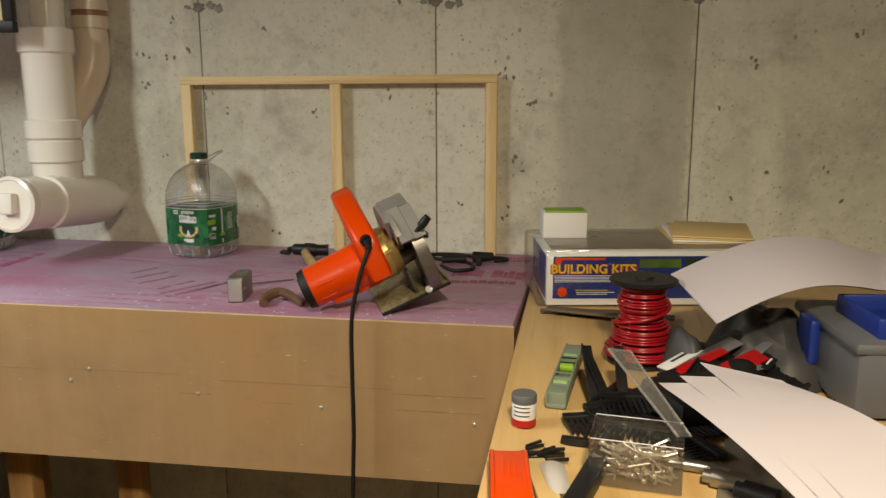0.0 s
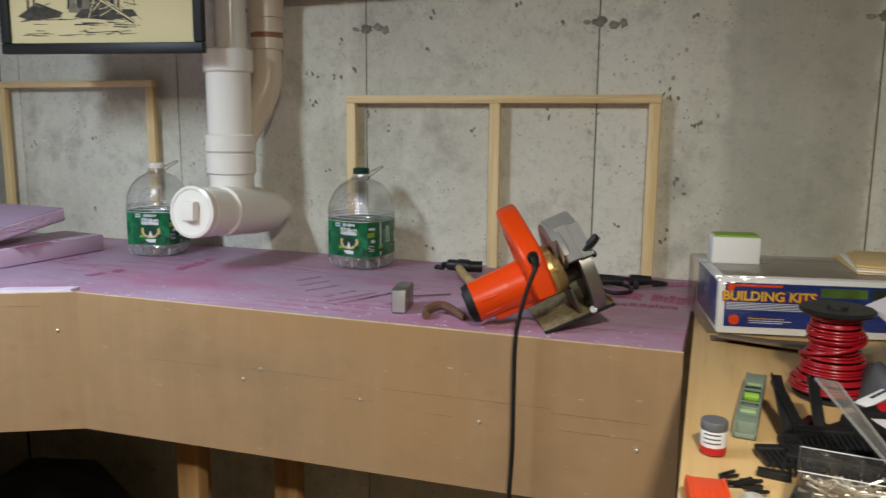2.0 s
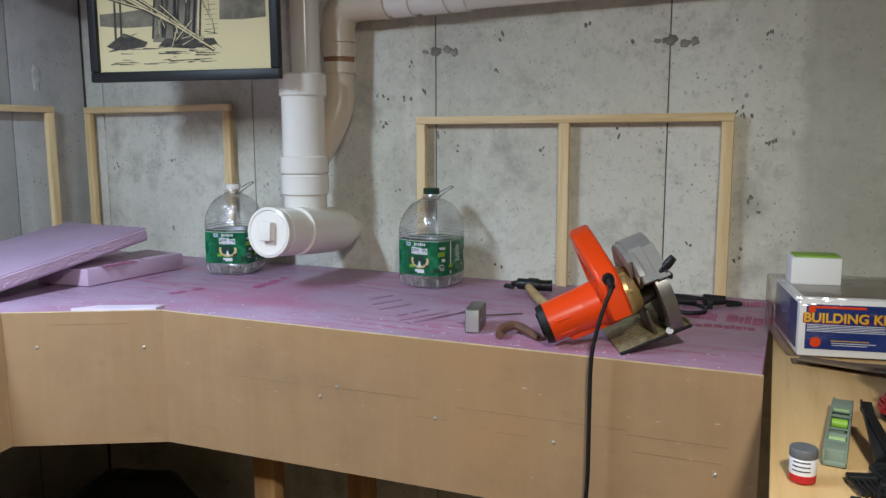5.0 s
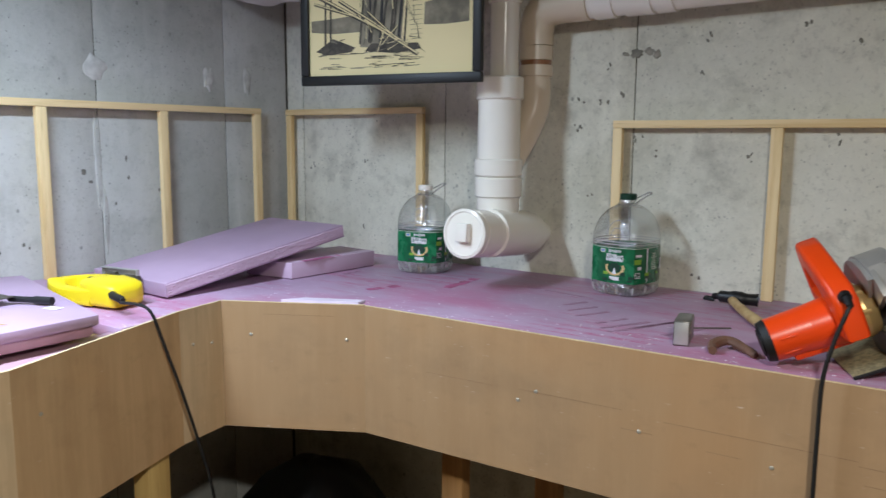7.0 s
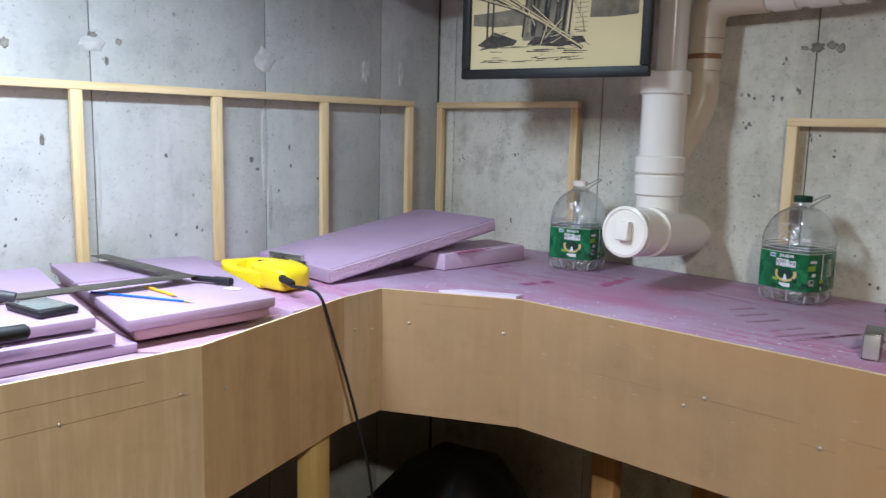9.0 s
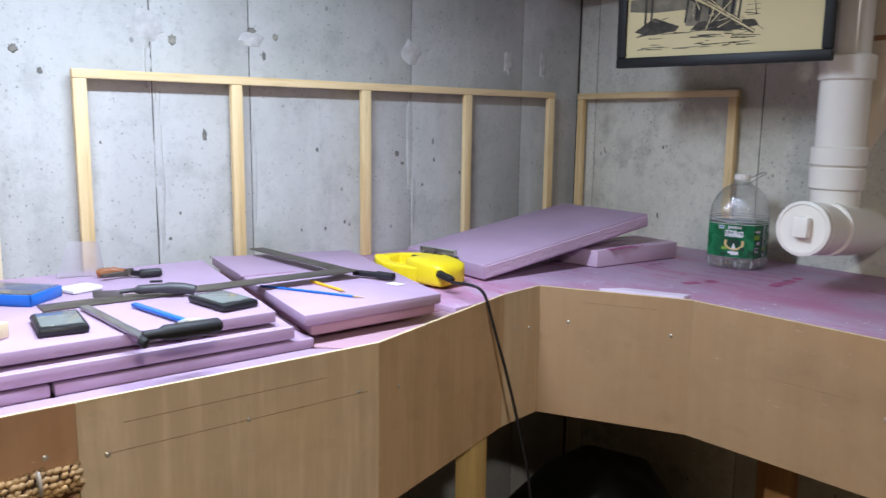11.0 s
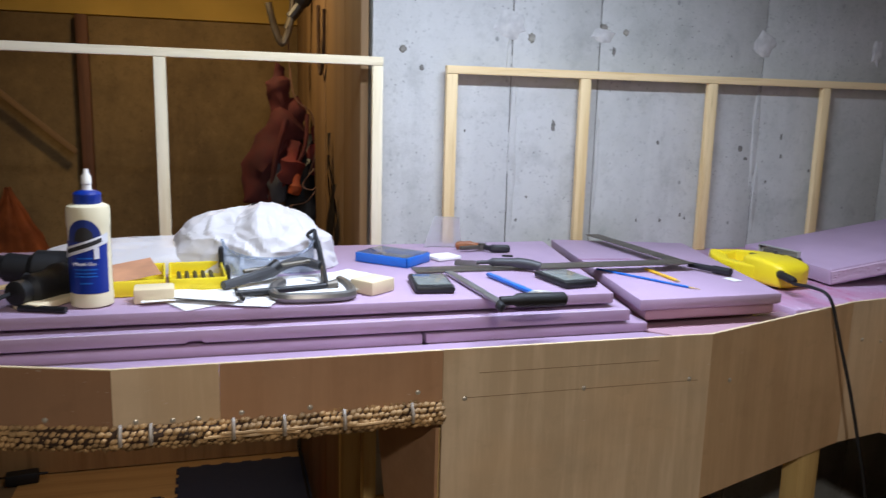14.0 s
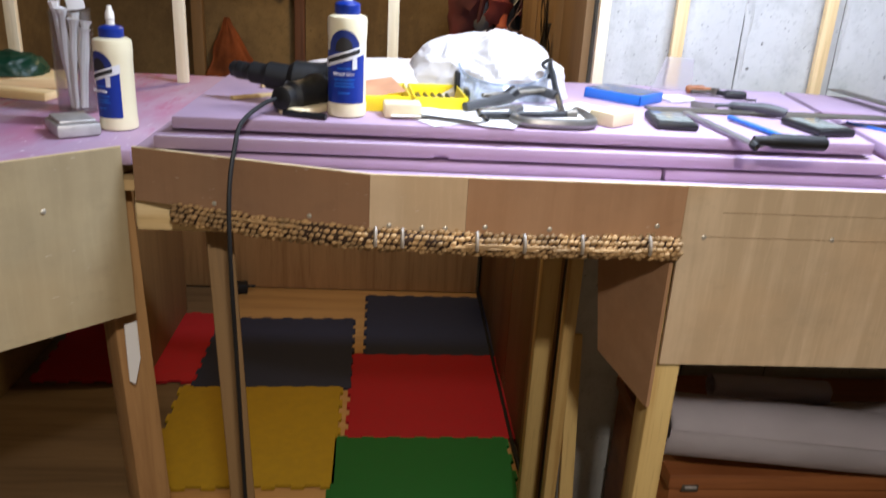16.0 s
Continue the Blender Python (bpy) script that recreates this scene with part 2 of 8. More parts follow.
M["steel"] = plain("brushed_steel", (178, 178, 178), 0.35, 1.0, 0.2, 60, 0.1)
M["castal"] = plain("cast_aluminium", (196, 194, 190), 0.40, 0.6, 0.2, 50, 0.2)
M["dsteel"] = plain("dull_tool_steel", (118, 112, 102), 0.5, 0.8, 0.35, 70, 0.15)
M["gold"] = plain("brass_toned_gearcase", (200, 170, 112), 0.35, 0.6, 0.2, 50, 0.1)
M["orange"] = plain("orange_plastic", (236, 72, 6), 0.30, 0, 0.08, 24, 0.05)
M["yellow"] = plain("yellow_plastic", (238, 214, 20), 0.4, 0, 0.06, 24, 0.05)
M["blue"] = plain("blue_plastic", (40, 110, 206), 0.35, 0, 0.1, 24, 0.05)
M["dblue"] = plain("deep_blue_plastic", (22, 52, 140), 0.4, 0, 0.1, 24, 0.05)
M["red"] = plain("red_plastic", (172, 22, 26), 0.35, 0, 0.15, 24, 0.05)
M["wire"] = plain("red_wire_sleeve", (150, 14, 28), 0.3, 0, 0.15, 60, 0.02)
M["maroon"] = plain("dull_red_cloth", (86, 32, 28), 0.85, 0, 0.5, 30, 0.4)
M["paper"] = plain("white_paper", (206, 199, 207), 0.8, 0, 0.04, 14, 0.05)
M["card"] = plain("white_card", (236, 234, 232), 0.6, 0, 0.05, 20, 0.05)
M["manila"] = plain("manila_paper", (216, 188, 132), 0.7, 0, 0.1, 20, 0.05)
M["lime"] = plain("lime_print", (136, 178, 48), 0.5)
M["cloth"] = plain("white_plastic_bag", (206, 201, 200), 0.5, 0, 0.06, 30, 0.15)
M["navy"] = plain("navy_print", (34, 52, 122), 0.4, 0, 0.2, 50, 0.02)
M["ink"] = plain("printing_ink", (42, 40, 38), 0.7)
M["pencil"] = plain("pencil_grey", (150, 121, 90), 0.7, 0, 0.35, 220, 0)
M["screw"] = plain("bright_screw", (200, 192, 176), 0.3, 0.5)
M["scrap"] = plain("brown_leather", (122, 88, 68), 0.7, 0, 0.4, 60, 0.3)
M["ink_soft"] = plain("dry_brush_ink", (84, 78, 68), 0.8, 0, 0.6, 160, 0.05)
M["ink_mid"] = plain("grey_wash", (140, 132, 112), 0.8, 0, 0.5, 90, 0.05)
M["print_y"] = plain("yellow_lettering", (240, 190, 40), 0.5)
M["print_w"] = plain("white_print", (228, 228, 232), 0.5)
M["print_r"] = plain("crimson_foam_print", (190, 102, 146), 0.6, 0, 0.5, 60, 0.05)
M["print_f"] = plain("faded_foam_print", (186, 142, 170), 0.6, 0, 0.5, 60, 0.05)
M["green_label"] = plain("green_label", (32, 116, 72), 0.25, 0, 0.5, 120, 0.05)
M["pale_label"] = plain("pale_label", (214, 224, 206), 0.4)
M["cap_green"] = plain("green_cap", (10, 56, 38), 0.4)
M["glue"] = plain("cream_bottle", (232, 222, 186), 0.4, 0, 0.05, 30, 0.03)
M["gluelabel"] = plain("royal_blue_label", (20, 50, 146), 0.35, 0, 0.15, 30, 0.03)
M["block"] = plain("cream_wood_block", (232, 214, 174), 0.6, 0, 0.12, 60, 0.1)
M["chest"] = timber("chest_wood", (158, 98, 52), (120, 68, 34), 1, 0.45, 12.0, False)
M["roll"] = plain("grey_vinyl_roll", (220, 213, 218), 0.55, 0, 0.15, 12, 0.1)
M["sheet"] = plain("pale_art_paper", (222, 206, 156), 0.7, 0, 0.08, 10, 0.05)
M["yellow_top"] = plain("pale_yellow_board", (222, 184, 84), 0.9, 0, 0.2, 14, 0.3)
M["mat_red"] = plain("red_foam_mat", (170, 18, 26), 0.8, 0, 0.1, 160, 0.3)
M["mat_yellow"] = plain("yellow_foam_mat", (178, 144, 4), 0.8, 0, 0.1, 160, 0.3)
M["mat_blue"] = plain("blue_foam_mat", (40, 44, 66), 0.8, 0, 0.1, 160, 0.3)
M["mat_green"] = plain("green_foam_mat", (30, 110, 42), 0.8, 0, 0.1, 160, 0.3)
M["wood_h"] = timber("hammer_wood", (198, 170, 118), (168, 134, 84), 0, 0.5, 40.0, False)
M["dust"] = plain("sawdust_on_steel", (160, 146, 108), 0.8, 0.15, 0.5, 520, 0.6)
M["guard"] = plain("worn_guard_steel", (142, 139, 134), 0.36, 0.8, 0.3, 70, 0.15)
M["galv"] = plain("galvanised_steel", (196, 193, 190), 0.42, 0.45, 0.25, 160, 0.2)
M["bagblack"] = plain("black_bin_bag", (10, 10, 11), 0.4, 0, 0.2, 20, 0.3)


def foam(name, rgb, red):
    """Extruded lilac foam with faded printed lines on its face and cut dust."""
    k = Nodes(name)
    v = k.coords(world_space=True)
    c = lin(*rgb)
    big = k.noise(v, 3.0, 4)
    fine = k.noise(v, 240.0, 3)
    col = k.mix(tuple(x * 0.82 for x in c[:3]) + (1,), c, k.ramp(big, [(0.35, 0.0), (0.65, 1.0)]))
    if red:
        lines = k.noise(k.coords((5.0, 46.0, 1.0), True), 1.0, 3, 0.5)
        zone = k.noise(k.coords((2.0, 5.0, 1.0), True), 1.0, 2)
        fac = k.mix((0, 0, 0, 1), k.ramp(lines, [(0.50, 0.0), (0.56, 0.85)]), k.ramp(zone, [(0.45, 0.0), (0.56, 1.0)]))
        worn = k.ramp(k.noise(k.coords((60.0, 160.0, 60.0), True), 1.0, 3, 0.7), [(0.40, 0.15), (0.60, 1.0)])
        haze = k.ramp(k.noise(k.coords((3.0, 7.0, 1.0), True), 1.0, 4, 0.6), [(0.46, 0.0), (0.66, 0.58)])
        fac = k.mix(k.mix((0, 0, 0, 1), fac, worn), haze, 1.0, "LIGHTEN")
        col = k.mix(col, lin(176, 70, 118), k.mix((0, 0, 0, 1), fac, red))
    dust = k.noise(k.coords((7.0, 20.0, 20.0) if red else (16.0, 20.0, 20.0), True), 4.0, 7, 0.8)
    col = k.mix(col, lin(236, 226, 236), k.ramp(dust, [(0.59, 0.0), (0.66, 0.65)] if red else [(0.62, 0.0), (0.72, 0.35)]))
    k.bump(fine, 0.25, 0.001)
    return k.done(col, 0.55)


M["foam"] = foam("lilac_foam_printed", (186, 157, 184), 0.82)
M["foam_p"] = foam("lilac_foam_plain", (181, 155, 181), 0.0)
# browner lilac: the shade below overhanging boards is put into this colour
M["foam_shade"] = foam("shade_toned_foam", (176, 140, 152), 0.0)
M["foam_e"] = foam("lilac_foam_cut_edge", (204, 177, 200), 0.0)


def clear(name, tint, gloss_rough=0.06, ripple=0.0, through=0.9, milk=0.04, edge=((0.0, 0.07), (0.5, 0.13), (0.8, 0.35), (1.0, 0.8))):
    """Thin clear plastic: light passes, the skin mirrors by its angle."""
    k = Nodes(name)
    tr = k.n("ShaderNodeBsdfTransparent")
    tr.inputs[0].default_value = (*[x * through for x in tint], 1)
    gl = k.n("ShaderNodeBsdfGlossy")
    gl.inputs["Roughness"].default_value = gloss_rough
    fr = k.n("ShaderNodeLayerWeight", Blend=0.5)
    mx = k.n("ShaderNodeMixShader")
    if ripple:
        bp = k.n("ShaderNodeBump", Strength=ripple, Distance=0.01)
        k.link(k.noise(k.coords((18, 18, 40)), 1.0, 3), bp.inputs["Height"])
        k.link(bp.outputs[0], gl.inputs["Normal"])
        k.link(bp.outputs[0], fr.inputs["Normal"])
    k.link(k.ramp(fr.outputs["Facing"], edge), mx.inputs[0])
    df = k.n("ShaderNodeBsdfDiffuse")
    df.inputs[0].default_value = (0.8, 0.8, 0.8, 1)
    haze = k.n("ShaderNodeMixShader")
    haze.inputs[0].default_value = milk
    k.link(tr.outputs[0], haze.inputs[1])
    k.link(df.outputs[0], haze.inputs[2])
    k.link(haze.outputs[0], mx.inputs[1])
    k.link(gl.outputs[0], mx.inputs[2])
    k.link(mx.outputs[0], k.out.inputs["Surface"])
    return k.m


M["wrap"] = clear("shrink_wrap", (1, 1, 1), 0.14, 0.6, 0.99, 0.0)
M["jug"] = clear("clear_bottle_plastic", (0.98, 0.99, 0.99), 0.11, 1.0, 0.99, 0.055, ((0.0, 0.10), (0.4, 0.20), (0.68, 0.38), (0.88, 0.8), (1.0, 0.95)))
M["jug_base"] = clear("clear_bottle_base", (0.98, 0.99, 0.99), 0.16, 0.6, 0.99, 0.38, ((0.0, 0.10), (0.4, 0.18), (0.7, 0.50), (1.0, 0.95)))
M["clear"] = clear("clear_box_plastic", (0.95, 0.95, 0.95), 0.1, 0.2, 0.93, 0.015)
M["cloudy"] = clear("cloudy_box_plastic", (0.9, 0.9, 0.9), 0.15, 0.3, 0.85, 0.16)
M["lens"] = clear("goggle_lens", (0.76, 0.84, 0.96), 0.12, 0.2, 0.88, 0.17)


M["strip_rope"] = plain("dark_rope", (84, 62, 40), 0.9, 0, 0.4, 90, 0.3)


# ---- mesh helpers ----
def box(bm, c, s, bevel=0.0, m=None):
    """A box by centre and size, with its edges taken off."""
    r = bmesh.ops.create_cube(bm, size=1.0)
    vs = r["verts"]
    for v in vs:
        v.co = Vector((v.co.x * s[0], v.co.y * s[1], v.co.z * s[2]))
    if bevel:
        es = list({e for v in vs for e in v.link_edges})
        rb = bmesh.ops.bevel(bm, geom=es, offset=bevel, segments=2, affect="EDGES", profile=0.5)
        vs = list({v for f in rb["faces"] for v in f.verts} | {v for v in vs if v.is_valid})
    mm = Matrix.Translation(c) @ (m or Matrix())
    bmesh.ops.transform(bm, matrix=mm, verts=vs)
    return vs


def cyl(bm, a, b, r0, r1=None, seg=20, caps=True):
    """A tapered round bar from a to b."""
    a, b = Vector(a), Vector(b)
    d = b - a
    r = bmesh.ops.create_cone(bm, cap_ends=caps, segments=seg, radius1=r0, radius2=r0 if r1 is None else r1, depth=d.length)
    q = d.to_track_quat("Z", "Y").to_matrix().to_4x4()
    bmesh.ops.transform(bm, matrix=Matrix.Translation((a + b) / 2) @ q, verts=r["verts"])
    return r["verts"]


def lathe(bm, prof, seg=28, m=None, square=0.0):
    """Turns (radius, height) pairs round the z axis; square pulls the ring towards a rounded square."""
    rings = []
    for r, z in prof:
        ring = []
        for i in range(seg):
            a = 2 * math.pi * i / seg
            k = 1.0
            if square:
                k = 1 + square * (1 / max(abs(math.cos(a)), abs(math.sin(a))) - 1) * 0.75
            ring.append(bm.verts.new((m or Matrix()) @ Vector((r * k * math.cos(a), r * k * math.sin(a), z))))
        rings.append(ring)
    for p, q in zip(rings, rings[1:]):
        for i in range(seg):
            bm.faces.new((p[i], p[(i + 1) % seg], q[(i + 1) % seg], q[i]))
    if prof[0][0] > 1e-5:
        bm.faces.new(rings[0][::-1])
    if prof[-1][0] > 1e-5:
        bm.faces.new(rings[-1])


def tube(bm, pts, r, seg=8, smooth=6):
    """A round cable through points, smoothed."""
    P = [Vector(p) for p in pts]
    if smooth and len(P) > 2:
        Q = []
        for i in range(len(P) - 1):
            p0, p1, p2, p3 = P[max(i - 1, 0)], P[i], P[i + 1], P[min(i + 2, len(P) - 1)]
            for k in range(smooth):
                t = k / smooth
                Q.append(0.5 * ((2 * p1) + (p2 - p0) * t + (2 * p0 - 5 * p1 + 4 * p2 - p3) * t * t + (3 * p1 - p0 - 3 * p2 + p3) * t ** 3))
        P = Q + [P[-1]]
    rings, up = [], None
    for i, p in enumerate(P):
        d = (P[min(i + 1, len(P) - 1)] - P[max(i - 1, 0)]).normalized()
        if up is None:
            up = d.orthogonal().normalized()
        up = (up - d * up.dot(d)).normalized()
        w = d.cross(up)
        rr = r[i * (len(r) - 1) // max(len(P) - 1, 1)] if isinstance(r, (list, tuple)) else r
        rings.append([bm.verts.new(p + rr * (math.cos(2 * math.pi * k / seg) * up + math.sin(2 * math.pi * k / seg) * w)) for k in range(seg)])
    for a, b in zip(rings, rings[1:]):
        for k in range(seg):
            bm.faces.new((a[k], a[(k + 1) % seg], b[(k + 1) % seg], b[k]))
    bm.faces.new(rings[0][::-1])
    bm.faces.new(rings[-1])


def prism(bm, poly, z0, z1, m=None):
    """An upright prism over a plan."""
    mm = m or Matrix()
    lo = [bm.verts.new(mm @ Vector((x, y, z0))) for x, y in poly]
    hi = [bm.verts.new(mm @ Vector((x, y, z1))) for x, y in poly]
    n = len(poly)
    fs = [bm.faces.new(lo[::-1]), bm.faces.new(hi)]
    fs += [bm.faces.new((lo[i], lo[(i + 1) % n], hi[(i + 1) % n], hi[i])) for i in range(n)]
    bmesh.ops.recalc_face_normals(bm, faces=fs)
    return lo + hi


def sheet(bm, f, nu, nv, thick=0.0):
    """A curved sheet from f(u, v), with thickness."""
    g = [[bm.verts.new(f(i / nu, j / nv)) for j in range(nv + 1)] for i in range(nu + 1)]
    fs = [bm.faces.new((g[i][j], g[i + 1][j], g[i + 1][j + 1], g[i][j + 1])) for i in range(nu) for j in range(nv)]
    if thick:
        bmesh.ops.solidify(bm, geom=fs, thickness=thick)
        bmesh.ops.recalc_face_normals(bm, faces=bm.faces)


def smooth_edges(bm, angle=35):
    bm.normal_update()
    for f in bm.faces:
        f.smooth = True
    for e in bm.edges:
        if len(e.link_faces) == 2 and e.calc_face_angle(0) > radians(angle):
            e.smooth = False


def part(name, bm, material, parent=None, label="", loc=None, rough_edge=35):
    smooth_edges(bm, rough_edge)
    me = bpy.data.meshes.new(name)
    bm.to_mesh(me)
    bm.free()
    me.materials.append(M[material] if isinstance(material, str) else material)
    o = new(name, me)
    if parent:
        o.parent = parent
    if loc is not None:
        o.matrix_basis = loc if isinstance(loc, Matrix) else Matrix.Translation(loc)
    if label:
        o["label"] = label
    return o


def one(name, material, parent, fn, label="", loc=None, rough_edge=35):
    bm = bmesh.new()
    fn(bm)
    return part(name, bm, material, parent, label, loc, rough_edge)


def thing(name, label, category, loc=(0, 0, 0), rz=0.0, group="", kind="", m=None):
    o = new(name)
    o.empty_display_size = 0.05
    o.matrix_basis = m if m is not None else pose(*loc, 0, 0, rz)
    return tagged(o, label, category, group, kind)


def words(name, text, size, m, material, parent, depth=0.0004):
    """Lettering as flat mesh, written in its local x-y plane."""
    c = bpy.data.curves.new(name, "FONT")
    c.body, c.size, c.extrude, c.align_x, c.offset = text, size, depth, "CENTER", size * 0.026
    tmp = bpy.data.objects.new(name, c)
    scene.collection.objects.link(tmp)
    dg = bpy.context.evaluated_depsgraph_get()
    me = bpy.data.meshes.new_from_object(tmp.evaluated_get(dg))
    bpy.data.objects.remove(tmp)
    me.materials.clear()
    me.materials.append(M[material])
    o = new(name, me)
    o.parent = parent
    o.matrix_basis = m
    return o

# ---- large structure ----
CEIL = 2.40
YB, XW = 1.845, -2.223          # faces of the back and west walls
ZF, FT, FB, ZS = 1.275, 1.283, 0.978, 1.334  # foam face, fascia top and bottom, top of the foam stack


def wall(name, c, s, material, label):
    o = one(name, material, None, lambda bm: box(bm, (0, 0, 0), s, 0.004), loc=c)
    return tagged(o, label, "wall", kind="structure")


floor = tagged(one("floor", "floor", None, lambda bm: box(bm, (0, 0, 0), (6.4, 5.6, 0.1), 0), loc=(-1.05, -0.7, -0.05)), "worn brown basement floor", "floor", kind="structure")
tagged(one("ceiling", "ceiling", None, lambda bm: box(bm, (0, 0, 0), (6.4, 5.6, 0.1), 0), loc=(-1.05, -0.7, CEIL + 0.05)), "plain brownish basement ceiling", "ceiling", kind="structure")
wall_north = wall("wall_north", (-0.27, YB + 0.104, 1.2), (4.4, 0.20, 2.4), "groove", "grey cast concrete foundation wall with form lines and pits")
wall_west = wall("wall_west", (XW - 0.106, 0.91, 1.2), (0.20, 1.876, 2.4), "groove", "pale grey cast concrete wall with patched form ties")
wall_south = wall("wall_south", (-1.05, -3.1, 1.2), (6.4, 0.2, 2.4), "side", "plain painted room wall")
wall_east = wall("wall_east", (1.8, -0.5, 1.2), (0.2, 5.2, 2.4), "side", "plain painted room wall")
wall_alcove_back = wall("wall_alcove_back", (-4.03, -1.0, 1.0), (0.2, 2.2, 2.0), "alcove", "dim brown concrete wall at the back of the alcove")
wall_alcove_south = wall("wall_alcove_south", (-3.13, -2.0, 1.2), (1.8, 0.2, 2.4), "alcove", "dim brown concrete side wall of the alcove")
wall_west_south = wall("wall_west_south", (XW - 0.1, -2.55, 1.2), (0.2, 0.9, 2.4), "wall_w", "pale grey concrete wall past the alcove")
# pale yellow panel from the top of the alcove wall to the ceiling
tagged(one("insulation_panel", "yellow_top", None, lambda bm: box(bm, (0, 0, 0), (0.10, 2.0, 0.38), 0.01), loc=(-4.0, -0.95, 2.195)), "pale yellow panel above the alcove wall", "insulation", kind="structure")
alcove_side = tagged(thing("wall_alcove_north", "brown plywood sheet lining the alcove side", "wall", kind="structure"), kind="structure")
for i, (x0, x1) in enumerate(((-2.228, -2.50), (-2.503, -2.92), (-2.923, -3.36), (-3.363, -3.93))):
    one("plank", "brown_z", alcove_side, lambda bm: box(bm, (0, 0, 0), (x0 - x1, 0.02, 2.39), 0.002), loc=((x0 + x1) / 2, -0.042 + 0.002 * (i % 2), 1.2))


# form panels: each pour stands 4 mm proud of the groove between two forms
def panels(parent, cuts, across, face, material, z0=0.02, z1=2.38):
    for a, b in zip(cuts, cuts[1:]):
        w = b - a - 0.003
        if across == "x":
            one("panel", material, parent, lambda bm: box(bm, (0, 0, 0), (w, 0.004, z1 - z0), 0.0012), loc=parent.matrix_basis.inverted() @ Matrix.Translation(((a + b) / 2, face + 0.002, (z0 + z1) / 2)))
        else:
            one("panel", material, parent, lambda bm: box(bm, (0, 0, 0), (0.004, w, z1 - z0), 0.0012), loc=parent.matrix_basis.inverted() @ Matrix.Translation((face - 0.002, (a + b) / 2, (z0 + z1) / 2)))


panels(wall_north, (-2.22, -2.14, -1.522, -0.905, -0.286, 0.325, 0.935, 1.545, 1.69), "x", YB, "wall")
panels(wall_west, (-0.025, 0.343, 0.592, 1.107, 1.565, 1.842), "y", XW, "wall_w")


def blob(bm, rx, rz, t, seed, n=18):
    """A flat ragged lump, its face along -y."""
    rnd = random.Random(seed)
    rr = [1 + rnd.uniform(-0.25, 0.25) for _ in range(n)]
    mid = bm.verts.new((0, -t, 0))
    o = [bm.verts.new((rx * r * math.cos(2 * math.pi * i / n), 0, rz * r * math.sin(2 * math.pi * i / n))) for i, r in enumerate(rr)]
    q = [bm.verts.new((v.co.x * 0.8, -t * 0.8, v.co.z * 0.8)) for v in o]
    for i in range(n):
        j = (i + 1) % n
        bm.faces.new((o[i], o[j], q[j], q[i]))
        bm.faces.new((q[i], q[j], mid))


k = 0
for x, z in ((-0.905, 1.886), (-0.286, 1.880), (0.325, 1.88), (-1.522, 1.89)):
    for dx, rx, rz, mt in ((0.0, 0.017, 0.012, "tie"), (0.034, 0.012, 0.010, "tie2"), (0.056, 0.010, 0.012, "tie2"), (-0.030, 0.010, 0.006, "tie2")):
        k += 1
        one("form_tie", mt, wall_north, lambda bm: blob(bm, rx, rz, 0.003, k), loc=wall_north.matrix_basis.inverted() @ Matrix.Translation((x + dx, YB, z + 0.004 * (k % 3))))
for y, z, rx, rz, mt in ((0.331, 1.872, 0.040, 0.034, "patch"), (0.60, 1.860, 0.036, 0.018, "patch"), (1.103, 1.855, 0.038, 0.036, "patch"), (1.50, 1.85, 0.02, 0.035, "patch"),
                         (1.66, 1.85, 0.018, 0.045, "patch"), (0.600, 1.880, 0.012, 0.008, "tie"), (0.665, 1.868, 0.008, 0.009, "tie2"), (0.053, 1.80, 0.009, 0.009, "tie"), (0.395, 1.842, 0.010, 0.012, "tie2")):
    k += 1
    one("form_tie", mt, wall_west, lambda bm: blob(bm, rx, rz, 0.004, k), loc=wall_west.matrix_basis.inverted() @ Matrix.Translation((XW, y, z)) @ pose(0, 0, 0, 0, 0, 90))


# chipped holes where the forms were stripped
for y, z, rx, rz in ((0.468, 1.618, 0.006, 0.014), (0.633, 1.818, 0.005, 0.012), (0.786, 1.577, 0.005, 0.007), (1.055, 1.563, 0.008, 0.009), (1.076, 1.534, 0.006, 0.005), (1.191, 1.599, 0.004, 0.010), (0.874, 1.372, 0.004, 0.006), (0.810, 1.357, 0.004, 0.005), (0.735, 1.358, 0.003, 0.005), (0.399, 1.426, 0.003, 0.004),
                     (0.372, 1.364, 0.004, 0.004), (0.102, 1.755, 0.006, 0.007), (0.889, 1.363, 0.003, 0.005), (1.196, 1.542, 0.004, 0.007), (1.151, 1.467, 0.004, 0.005), (1.30, 1.50, 0.004, 0.005), (0.22, 1.60, 0.003, 0.004)):
    k += 1
    one("chip", "chip", wall_west, lambda bm: blob(bm, rx, rz, 0.0008, k), loc=wall_west.matrix_basis.inverted() @ Matrix.Translation((XW, y, z)) @ pose(0, 0, 0, 0, 0, 90))


